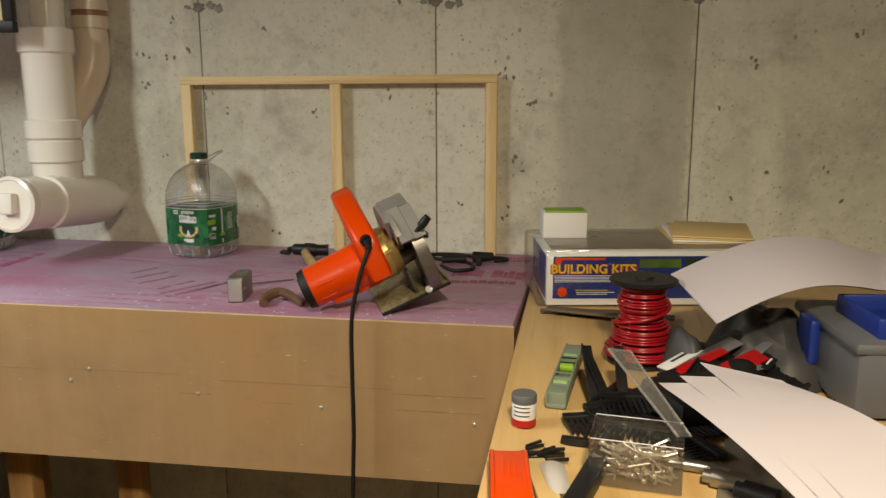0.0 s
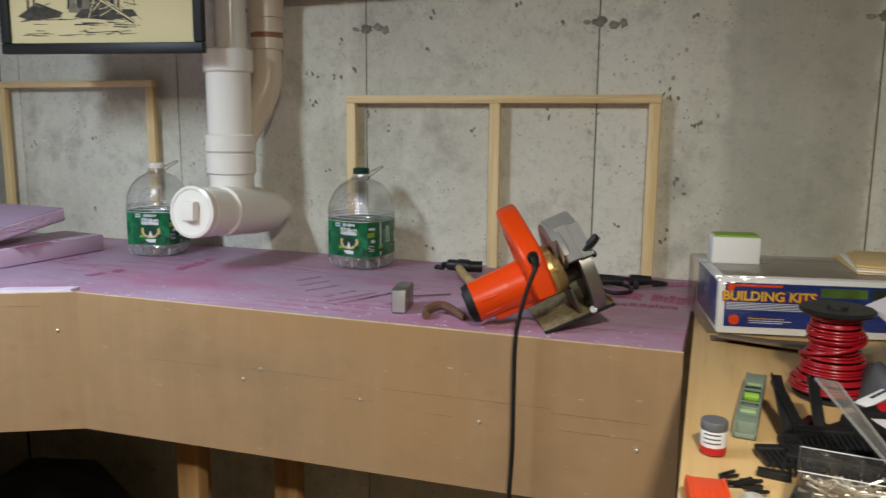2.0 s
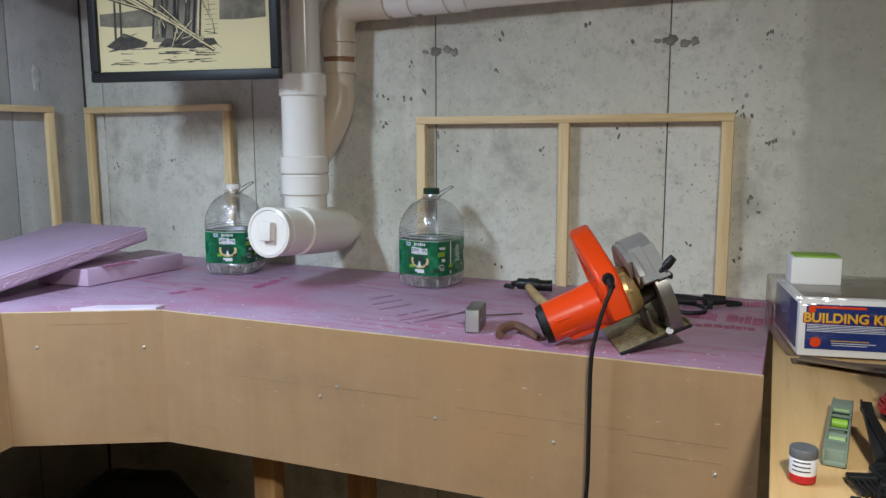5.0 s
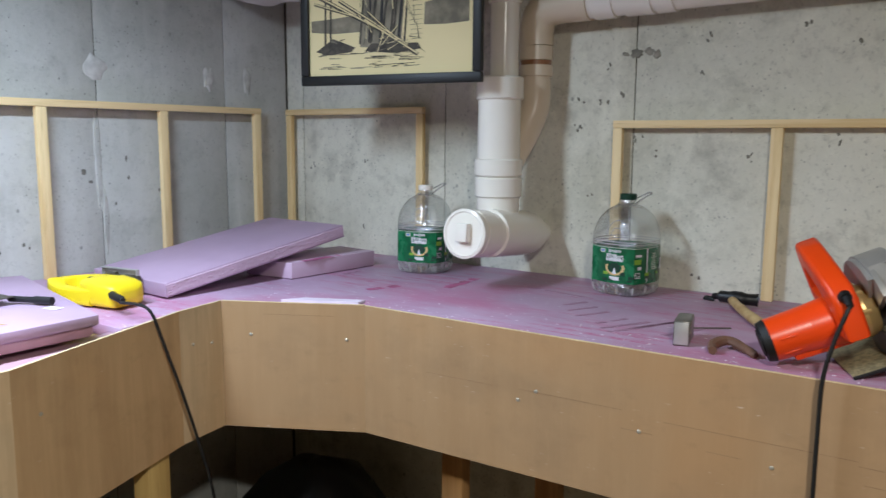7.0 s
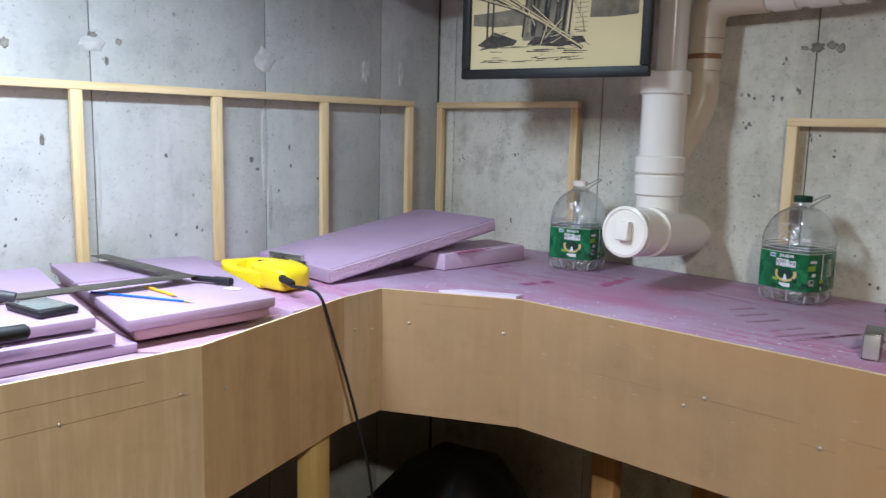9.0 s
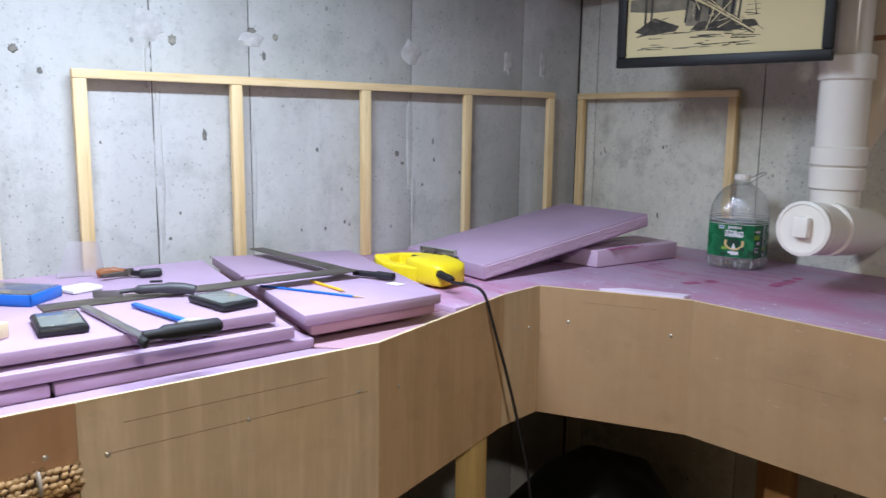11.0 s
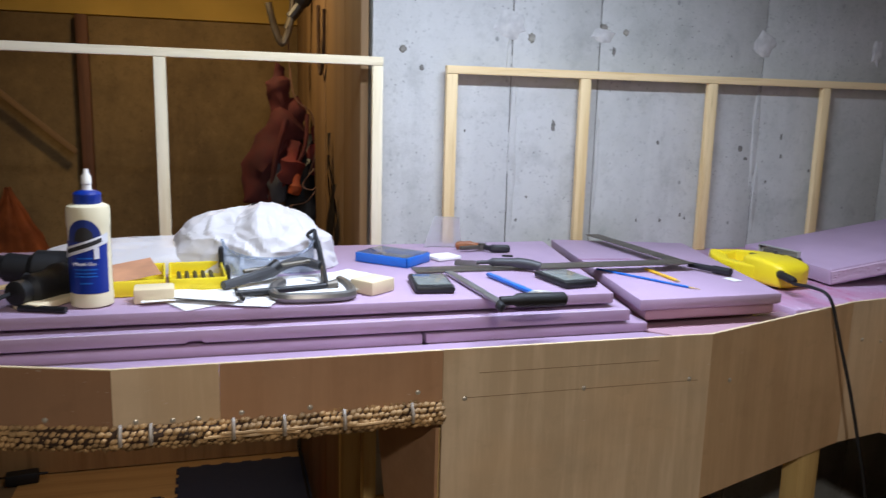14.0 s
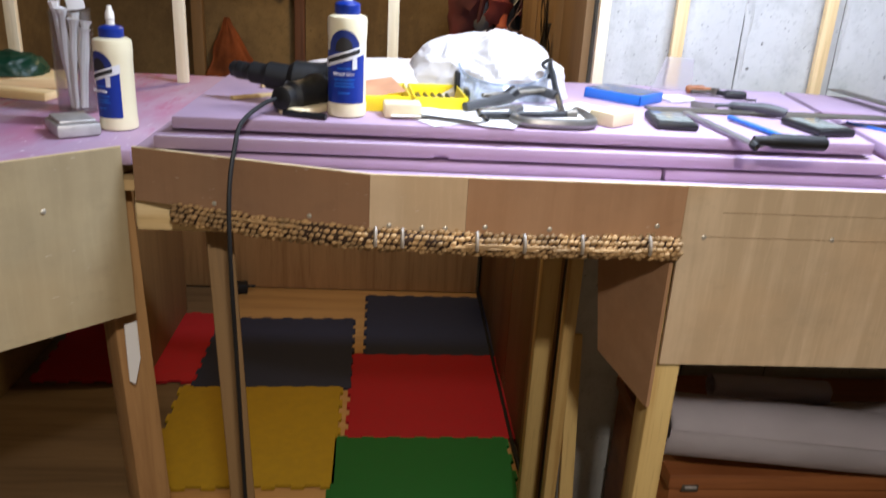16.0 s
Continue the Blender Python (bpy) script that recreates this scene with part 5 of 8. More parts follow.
def drum(bm, x0, x1, r0, r1=None, y=GY, z=AZ, seg=32):
    return cyl(bm, (x0, y, z), (x1, y, z), r0, r1, seg)


def motor(bm):
    drum(bm, -0.098, -0.030, 0.0375, 0.0400)
    drum(bm, -0.030, 0.030, 0.0400, 0.0450)
    box(bm, (-0.020, GY, AZ - 0.036), (0.100, 0.034, 0.020), 0.006)
    for i in range(4):
        box(bm, (-0.070, GY - 0.0375 + 0.002 * i, AZ + 0.006 - 0.009 * i), (0.030, 0.004, 0.003), 0.001)


one("motor_housing", "orange", saw, motor, loc=tilted)
one("rear_cap", "rubber", saw, lambda bm: (drum(bm, -0.110, -0.097, 0.0345, 0.0385), drum(bm, -0.113, -0.109, 0.024)), loc=tilted)


def handle(bm):
    """A flat-sided D grip over the motor."""
    m = pose(0.026, 0, 0) @ Matrix(((0, 0, 1, 0), (1, 0, 0, 0), (0, 1, 0, 0), (0, 0, 0, 1)))
    outer = [(-0.022, 0.066), (-0.028, 0.130), (-0.014, 0.157), (0.040, 0.187), (0.092, 0.212), (0.117, 0.221), (0.131, 0.213), (0.135, 0.188), (0.130, 0.120), (0.112, 0.070)]
    inner = [(0.046, 0.128), (0.044, 0.135), (0.049, 0.146), (0.066, 0.157), (0.088, 0.169), (0.102, 0.176), (0.110, 0.175), (0.114, 0.167), (0.112, 0.137), (0.095, 0.127)]
    n, w = len(outer), 0.020
    rings = [[bm.verts.new(m @ Vector((y, z, t))) for y, z in loop] for loop, t in ((outer, -w), (outer, w), (inner, w), (inner, -w))]
    for a, b in zip(rings, rings[1:] + rings[:1]):
        for i in range(n):
            bm.faces.new((a[i], a[(i + 1) % n], b[(i + 1) % n], b[i]))
    bmesh.ops.recalc_face_normals(bm, faces=bm.faces[:])
    rim = [e for e in bm.edges if any(e.verts[0] in r and e.verts[1] in r for r in rings)]
    hole = {v for r in rings[2:] for v in r}
    tight = [e for e in rim if e.verts[0] in hole]
    bmesh.ops.bevel(bm, geom=tight, offset=0.0022, segments=2, affect="EDGES", clamp_overlap=True, profile=0.5)
    wide = [e for e in bm.edges if e.is_valid and any(e.verts[0] in r and e.verts[1] in r for r in rings[:2])]
    bmesh.ops.bevel(bm, geom=wide, offset=0.0085, segments=4, affect="EDGES", clamp_overlap=True, profile=0.5)


one("handle", "orange", saw, handle, loc=tilted, rough_edge=50)
one("trigger", "black", saw, lambda bm: box(bm, (0.026, 0.052, 0.146), (0.014, 0.030, 0.014), 0.003, pose(0, 0, 0, -28, 0, 0)), loc=tilted)
one("cord_sleeve", "rubber", saw, lambda bm: (cyl(bm, (0.026, -0.024, 0.143), (0.026, -0.034, 0.141), 0.0105, 0.0095, 16), cyl(bm, (0.026, -0.034, 0.141), (0.024, -0.050, 0.132), 0.0070, 0.0055, 14)), loc=tilted)
one("gear_case", "gold", saw, lambda bm: (drum(bm, 0.030, 0.056, 0.046, 0.047), drum(bm, 0.056, 0.074, 0.047, 0.040), *[cyl(bm, (0.050, GY - 0.044 * math.cos(a), AZ + 0.044 * math.sin(a)), (0.062, GY - 0.044 * math.cos(a), AZ + 0.044 * math.sin(a)), 0.005, seg=10) for a in (0.2, 1.0, 1.9)]), loc=tilted)


def guard_arc(bm, r0, r1, a0, a1, x0, x1, n=36):
    """A ring sector round the blade's axis; angles from the near side, upward."""
    rows = []
    for i in range(n + 1):
        a = radians(a0 + (a1 - a0) * i / n)
        rows.append([bm.verts.new((x, GY - r * math.cos(a), GZ + r * math.sin(a))) for r, x in ((r0, x0), (r1, x0), (r1, x1), (r0, x1))])
    for p, q in zip(rows, rows[1:]):
        for k in range(4):
            bm.faces.new((p[k], p[(k + 1) % 4], q[(k + 1) % 4], q[k]))
    bm.faces.new(rows[0])
    bm.faces.new(rows[-1][::-1])
    bmesh.ops.recalc_face_normals(bm, faces=bm.faces[:])


def upper(bm):
    guard_arc(bm, 0.094, 0.104, 62, 196, 0.084, 0.121)
    guard_arc(bm, 0.020, 0.104, 30, 196, 0.076, 0.085)
    guard_arc(bm, 0.050, 0.100, 50, 170, 0.068, 0.077)
    # the faceted near end of the guard
    guard_arc(bm, 0.088, 0.106, 22, 62, 0.079, 0.102, 1)
    guard_arc(bm, 0.088, 0.104, 21, 61, 0.1025, 0.124, 1)


one("upper_guard", "castal", saw, upper, loc=tilted, rough_edge=25)
one("blade", "dsteel", saw, lambda bm: drum(bm, 0.102, 0.1038, 0.084, y=GY, z=GZ, seg=48), loc=tilted)
one("lower_guard", "guard", saw, lambda bm: (guard_arc(bm, 0.0855, 0.0890, -112, 30, 0.0985, 0.1175), guard_arc(bm, 0.048, 0.0888, -112, 30, 0.1170, 0.1195), guard_arc(bm, 0.066, 0.0888, -112, 30, 0.0968, 0.0988)), loc=tilted)
one("arbor_nut", "steel", saw, lambda bm: drum(bm, 0.103, 0.122, 0.011, y=GY, z=GZ, seg=6), loc=tilted)
one("bearing_boss", "guard", saw, lambda bm: drum(bm, 0.072, 0.100, 0.024, 0.020, z=GZ), loc=tilted)
one("guard_lever", "black", saw, lambda bm: (cyl(bm, (0.086, -0.026, 0.108), (0.116, -0.040, 0.124), 0.0046, seg=10), tube(bm, [(0.112, -0.038, 0.121), (0.122, -0.042, 0.128), (0.134, -0.046, 0.136), (0.139, -0.048, 0.139)], [0.0050, 0.0078, 0.0070, 0.0040], 12, 4), tube(bm, [(0.118, -0.040, 0.122), (0.124, -0.043, 0.112), (0.121, -0.043, 0.106)], [0.004, 0.0045, 0.003], 10, 4)), loc=tilted)
one("shoe_plate", "dust", saw, lambda bm: (box(bm, (0.067, 0.130, 0.0015), (0.134, 0.260, 0.003), 0.001), box(bm, (0.1335, 0.130, 0.006), (0.003, 0.262, 0.011), 0.001),), loc=tilted)
one("shoe_lip", "rubber", saw, lambda bm: box(bm, (0.067, -0.0015, 0.0000), (0.136, 0.003, 0.006), 0.001), loc=tilted)
one("shoe_bracket", "dsteel", saw, lambda bm: box(bm, (0.074, 0.060, 0.026), (0.006, 0.090, 0.050), 0.002), loc=tilted)
one("wing_screw", "steel", saw, lambda bm: (cyl(bm, (0.0936, -0.004, 0.004), (0.0936, -0.012, 0.010), 0.006, 0.0065, 14)), loc=tilted)
one("cord", "rubber", saw, lambda bm: tube(bm, [(-0.268, 1.176, 1.410), (-0.272, 1.166, 1.398), (-0.286, 1.160, 1.350), (-0.298, 1.158, 1.285), (-0.300, 1.160, 1.18), (-0.300, 1.160, 1.08), (-0.304, 1.160, 0.98), (-0.308, 1.158, 0.80), (-0.302, 1.15, 0.40), (-0.28, 1.10, 0.06), (-0.20, 0.98, 0.006), (-0.05, 0.86, 0.006), (0.1, 0.8, 0.006)], 0.0037, 8, 6), "", loc=saw.matrix_basis.inverted())
tagged(one("cord_plug", "rubber", None, lambda bm: (tube(bm, [(-0.235, 1.640, 1.283), (-0.20, 1.600, 1.281), (-0.160, 1.625, 1.281), (-0.175, 1.68, 1.282), (-0.215, 1.70, 1.282), (-0.265, 1.715, 1.283), (-0.285, 1.75, 1.284), (-0.23, 1.765, 1.284), (-0.16, 1.735, 1.286), (-0.10, 1.735, 1.284), (-0.095, 1.72, 1.284), (-0.12, 1.705, 1.284)], 0.0045, 8, 5), cyl(bm, (-0.24, 1.675, 1.289), (-0.185, 1.69, 1.290), 0.009, 0.008, 12), cyl(bm, (-0.17, 1.70, 1.292), (-0.125, 1.715, 1.292), 0.014, 0.010, 12), box(bm, (-0.155, 1.69, 1.285), (0.012, 0.02, 0.02), 0.002))), "black plug and cord coiled behind the saw", "plug")

# ---- hammer, metal box and scraps near the saw ----
ham = thing("claw_hammer", "claw hammer with black head and wooden handle", "hammer", (-0.60, 1.70, ZF))
one("head", "black", ham, lambda bm: (tube(bm, [(-0.034, 0.022, 0.016), (-0.015, 0.010, 0.020), (0.012, 0.008, 0.020), (0.040, 0.012, 0.019), (0.066, 0.022, 0.018)], [0.008, 0.014, 0.017, 0.014, 0.016], 12, 5), box(bm, (-0.045, 0.026, 0.010), (0.03, 0.006, 0.008), 0.002, pose(0, 0, 0, 0, 0, -25)), box(bm, (-0.044, 0.014, 0.009), (0.03, 0.006, 0.008), 0.002, pose(0, 0, 0, 0, 0, -18))))
one("handle", "wood_h", ham, lambda bm: tube(bm, [(0.012, 0.004, 0.016), (0.05, -0.07, 0.014), (0.10, -0.16, 0.014), (0.15, -0.24, 0.014)], [0.010, 0.011, 0.012, 0.013], 12, 5))


jb = thing("junction_box", "small galvanised metal junction box", "metal box", (-0.572, 1.307, ZF + 0.001), 12)
one("shell", "guard", jb, lambda bm: box(bm, (0, 0, 0.024), (0.029, 0.080, 0.048), 0.0018))
one("cover", "guard", jb, lambda bm: box(bm, (0.0152, 0, 0.025), (0.0016, 0.074, 0.042), 0.0006))
one("end_plate", "castal", jb, lambda bm: box(bm, (0, -0.0405, 0.024), (0.026, 0.0014, 0.043), 0.0005))
one("cover_screw", "screw", jb, lambda bm: cyl(bm, (0.0156, -0.030, 0.026), (0.0172, -0.030, 0.026), 0.003, seg=10))
tagged(one("leather_strap", "scrap", None, lambda bm: (tube(bm, [(-0.497, 1.245, 1.283), (-0.505, 1.275, 1.287), (-0.485, 1.298, 1.293), (-0.455, 1.285, 1.288), (-0.425, 1.262, 1.282)], [0.008, 0.010, 0.009, 0.008, 0.005], 8, 5))), "curled brown scrap beside the saw", "scrap")
tagged(one("nail", "dsteel", None, lambda bm: cyl(bm, (-0.609, 1.402, 1.2785), (-0.523, 1.462, 1.2785), 0.0016, seg=8)), "long thin nail lying on the foam", "nail")


# ---- jigsaw ----
jig = thing("jigsaw", "yellow corded jigsaw lying on its side", "jigsaw", (-1.797, 0.820, ZF + 0.003), 9)


def loft(bm, rows, power=0.34, n=28):
    """A soft moulded body: rounded sections (x, y, z, half width, half height, turn)."""
    rings = []
    for x, y, z, hw, hh, turn in rows:
        c, s = math.cos(radians(turn)), math.sin(radians(turn))
        ring = []
        for i in range(n):
            a = 2 * math.pi * i / n
            p = hw * math.copysign(abs(math.cos(a)) ** power, math.cos(a))
            q = hh * math.copysign(abs(math.sin(a)) ** power, math.sin(a))
            ring.append(bm.verts.new((x - s * p, y + c * p, z + q)))
        rings.append(ring)
    for a, b in zip(rings, rings[1:]):
        for i in range(n):
            bm.faces.new((a[i], a[(i + 1) % n], b[(i + 1) % n], b[i]))
    bm.faces.new(rings[0][::-1])
    bm.faces.new(rings[-1])
    bmesh.ops.recalc_face_normals(bm, faces=bm.faces[:])


def jigbody(bm):
    """A moulded body lying flat, with an open grip."""
    loft(bm, [(-0.022, 0.012, 0.029, 0.010, 0.010, 0), (-0.019, 0.012, 0.030, 0.040, 0.026, 0), (-0.006, 0.012, 0.031, 0.050, 0.030, 0), (0.030, 0.010, 0.032, 0.053, 0.031, 0), (0.075, 0.006, 0.030, 0.051, 0.029, 0), (0.100, 0.003, 0.028, 0.047, 0.026, 0), (0.110, 0.002, 0.028, 0.036, 0.018, 0), (0.112, 0.002, 0.028, 0.015, 0.008, 0)])
    loft(bm, [(0.030, -0.028, 0.022, 0.016, 0.021, 0), (-0.030, -0.029, 0.020, 0.015, 0.019, 0), (-0.080, -0.027, 0.020, 0.015, 0.019, 0), (-0.106, -0.018, 0.023, 0.020, 0.022, -25), (-0.122, -0.004, 0.026, 0.024, 0.025, -35), (-0.128, 0.000, 0.026, 0.018, 0.018, -35)])
    loft(bm, [(-0.114, -0.010, 0.026, 0.020, 0.024, -75), (-0.112, 0.018, 0.027, 0.018, 0.024, -65), (-0.094, 0.040, 0.029, 0.015, 0.024, -25), (-0.055, 0.047, 0.031, 0.014, 0.025, 0), (-0.015, 0.046, 0.032, 0.016, 0.026, 0), (0.010, 0.042, 0.032, 0.018, 0.026, 0)])


one("body", "yellow", jig, jigbody, rough_edge=50)
one("grip_web", "yellow", jig, lambda bm: box(bm, (-0.052, 0.008, 0.013), (0.125, 0.070, 0.022), 0.005))
one("trigger", "black", jig, lambda bm: box(bm, (-0.030, 0.024, 0.050), (0.036, 0.012, 0.010), 0.003))
one("vent", "black", jig, lambda bm: box(bm, (0.022, 0.040, 0.0615), (0.030, 0.010, 0.003), 0.001))
one("shoe_plate", "castal", jig, lambda bm: (box(bm, (-0.040, 0.113, 0.034), (0.120, 0.0025, 0.056), 0.0008), box(bm, (-0.040, 0.1075, 0.0625), (0.120, 0.013, 0.0022), 0.0008), box(bm, (-0.099, 0.1085, 0.034), (0.0022, 0.010, 0.056), 0.0006), box(bm, (0.019, 0.1085, 0.034), (0.0022, 0.010, 0.056), 0.0006)))
one("blade_clamp", "dsteel", jig, lambda bm: (box(bm, (-0.060, 0.096, 0.040), (0.022, 0.028, 0.018), 0.003), cyl(bm, (-0.075, 0.098, 0.050), (-0.040, 0.098, 0.050), 0.006, seg=12)))
one("shoe_bracket", "dsteel", jig, lambda bm: box(bm, (0.0, 0.086, 0.034), (0.050, 0.060, 0.030), 0.004))
one("cord_sleeve", "rubber", jig, lambda bm: tube(bm, [(0.096, -0.034, 0.034), (0.118, -0.050, 0.036), (0.165, -0.066, 0.034)], [0.0095, 0.0085, 0.0055], 14, 4))
one("cord", "rubber", jig, lambda bm: tube(bm, [(-1.612, 0.767, 1.310), (-1.56, 0.762, 1.316), (-1.520, 0.764, 1.314), (-1.503, 0.770, 1.296), (-1.498, 0.782, 1.255), (-1.493, 0.796, 1.205), (-1.484, 0.820, 1.12), (-1.474, 0.850, 1.0), (-1.464, 0.880, 0.85), (-1.45, 0.91, 0.50), (-1.44, 0.90, 0.10), (-1.40, 0.80, 0.006), (-1.2, 0.66, 0.006)], 0.0034, 8, 6), "", loc=jig.matrix_basis.inverted())

# ---- tools on the foam stack ----
sq = thing("framing_square", "dull steel carpenter's framing square", "square", (-1.722, 0.586, ZS + 0.0015))
one("long_arm", "dsteel", sq, lambda bm: box(bm, (-0.025, -0.305, 0.001), (0.050, 0.610, 0.0022), 0.0006))
one("short_arm", "dsteel", sq, lambda bm: box(bm, (-0.203, -0.019, 0.001), (0.405, 0.038, 0.0020), 0.0006, pose(0, 0, 0, 0, 0, 4)))


def phone(x, y, rz, label):
    th = thing("phone", label, "phone", (x, y, ZS + 0.001), rz, group="dark phones")
    one("case", "black", th, lambda bm: box(bm, (0, 0, 0.0065), (0.116, 0.072, 0.013), 0.0055))
    one("screen", "dgrey_gloss", th, lambda bm: box(bm, (0.0, 0, 0.0132), (0.088, 0.059, 0.0014), 0.0005))
    one("button", "dgrey", th, lambda bm: box(bm, (0.049, 0, 0.0133), (0.006, 0.016, 0.0012), 0.0004))


M["dgrey_gloss"] = plain("phone_screen", (112, 118, 114), 0.10, 0, 0.1, 10, 0.0)
phone(-1.607, -0.026, -6, "black phone with a dark screen beside the square")
phone(-1.606, 0.240, 9, "black phone with a dark screen, worn edges")

hs = thing("keyhole_saw", "hand saw with black grip and steel bar", "hand saw", (-1.43, 0.10, ZS))
one("grip", "rubber", hs, lambda bm: (tube(bm, [(0.012, -0.060, 0.017), (0.014, -0.03, 0.018), (0.014, 0.02, 0.017), (0.010, 0.056, 0.016)], [0.008, 0.012, 0.012, 0.008], 14, 5), tube(bm, [(0.012, -0.058, 0.014), (0.022, -0.064, 0.012), (0.030, -0.060, 0.010)], [0.007, 0.007, 0.004], 10, 4)))
one("bar", "steel", hs, lambda bm: box(bm, (-0.135, -0.055, 0.006), (0.275, 0.016, 0.005), 0.001, pose(0, 0, 0, 0, 0, 4)))
one("clamp_screw", "castal", hs, lambda bm: (tube(bm, [(-0.02, 0.0, 0.012), (-0.045, 0.02, 0.014), (-0.035, 0.045, 0.014), (-0.008, 0.05, 0.014)], 0.005, 8, 5), cyl(bm, (-0.04, 0.0, 0.008), (-0.02, 0.02, 0.012), 0.007, seg=10)))
tagged(one("blue_bar", "blue", None, lambda bm: box(bm, (0, 0, 0.0045), (0.165, 0.011, 0.007), 0.002), loc=pose(-1.592, 0.122, ZS + 0.001, 0, 0, 10)), "blue plastic-handled tool bar", "tool")
kn = thing("utility_knife", "black utility knife with a fat grip", "knife", (-1.725, 0.165, ZS + 0.003), 68)
one("grip", "dgrey", kn, lambda bm: tube(bm, [(-0.062, 0, 0.011), (-0.03, 0.003, 0.013), (0.02, 0.003, 0.014), (0.055, -0.001, 0.011), (0.068, -0.003, 0.008)], [0.004, 0.0085, 0.0105, 0.0095, 0.004], 14, 5))
one("blade", "steel", kn, lambda bm: box(bm, (-0.082, 0, 0.009), (0.05, 0.001, 0.012), 0))
one("slider", "black", kn, lambda bm: box(bm, (0.0, 0.003, 0.027), (0.022, 0.006, 0.004), 0.001))
pl = thing("pliers", "pliers with brown and black grips", "pliers", (-1.945, 0.185, ZS + 0.001), 80)
one("grip", "chest", pl, lambda bm: tube(bm, [(0.005, 0.004, 0.010), (-0.025, 0.014, 0.011), (-0.06, 0.014, 0.009)], [0.006, 0.009, 0.006], 10, 5))
one("grip", "black", pl, lambda bm: tube(bm, [(0.005, -0.004, 0.009), (0.02, -0.02, 0.009), (0.06, -0.022, 0.009)], [0.006, 0.009, 0.007], 10, 5))
one("jaw", "dsteel", pl, lambda bm: (cyl(bm, (0, 0, 0.003), (0, 0, 0.017), 0.009, seg=14), box(bm, (-0.03, -0.012, 0.009), (0.05, 0.010, 0.008), 0.002, pose(0, 0, 0, 0, 0, 18))))
tagged(one("note_card", "card", None, lambda bm: box(bm, (0, 0, 0.004), (0.05, 0.06, 0.007), 0.001), loc=pose(-1.865, 0.07, ZS + 0.001, 0, 0, 20)), "small white card on the foam", "card")


def blister(bm):
    sheet(bm, lambda u, v: Vector(((v - 0.5) * 0.02 + 0.03 * u * u, (u - 0.5) * 0.085 * (1 - 0.4 * v), v * 0.075)), 8, 6, 0.0006)


tagged(one("clear_wrapper", "jug_base", None, blister, loc=pose(-2.0, 0.105, ZS + 0.001, 0, 0, 5)), "crumpled clear plastic wrapper standing up", "wrapper")
bt = thing("blue_case", "flat blue plastic case with a clear lid", "case", (-1.85, -0.045, ZS + 0.001), 45)
one("tray", "blue", bt, lambda bm: (box(bm, (0, 0, 0.002), (0.128, 0.092, 0.004), 0.001), *[box(bm, c, s, 0.001) for c, s in (((0.062, 0, 0.010), (0.004, 0.092, 0.019)), ((-0.062, 0, 0.010), (0.004, 0.092, 0.019)), ((0, 0.044, 0.010), (0.128, 0.004, 0.019)), ((0, -0.044, 0.010), (0.128, 0.004, 0.019)))]))
one("lid", "clear", bt, lambda bm: box(bm, (0, 0, 0.0205), (0.122, 0.086, 0.002), 0.0006))
one("bit", "dsteel", bt, lambda bm: [cyl(bm, (-0.05 + 0.012 * i, -0.035, 0.008), (-0.05 + 0.012 * i, 0.03, 0.008), 0.003, seg=8) for i in range(8)])


def pencil(x0, y0, x1, y1, z, mt, label, r=0.0035):
    a, b = Vector((x0, y0, z + r)), Vector((x1, y1, z + r))
    th = thing("pencil", label, "pencil", tuple(a))
    d = b - a
    one("barrel", mt, th, lambda bm: cyl(bm, (0, 0, 0), d * 0.9, r, seg=6))
    one("tip", "wood_h", th, lambda bm: cyl(bm, d * 0.9, d, r, 0.0006, seg=6))


ZB = 1.3205
pencil(-1.742, 0.492, -1.616, 0.498, ZB, "print_y", "short yellow pencil on the foam board", 0.0032)
pencil(-1.765, 0.388, -1.550, 0.500, ZB, "blue", "thin blue pencil across the foam board", 0.0023)
tagged(one("marker_pen", "black", None, lambda bm: (cyl(bm, (-1.745, 0.600, ZB + 0.010), (-1.690, 0.625, ZB + 0.010), 0.0065, seg=14), cyl(bm, (-1.690, 0.625, ZB + 0.010), (-1.652, 0.640, ZB + 0.010), 0.0085, seg=14))), "black marker pen with its cap on", "pen")
tagged(one("price_sticker", "card", None, lambda bm: box(bm, (0, 0, 0), (0.035, 0.022, 0.0006), 0), loc=pose(-1.628, 0.628, ZB + 0.0006, 0, 0, 12)), "small white sticker on the foam", "sticker")


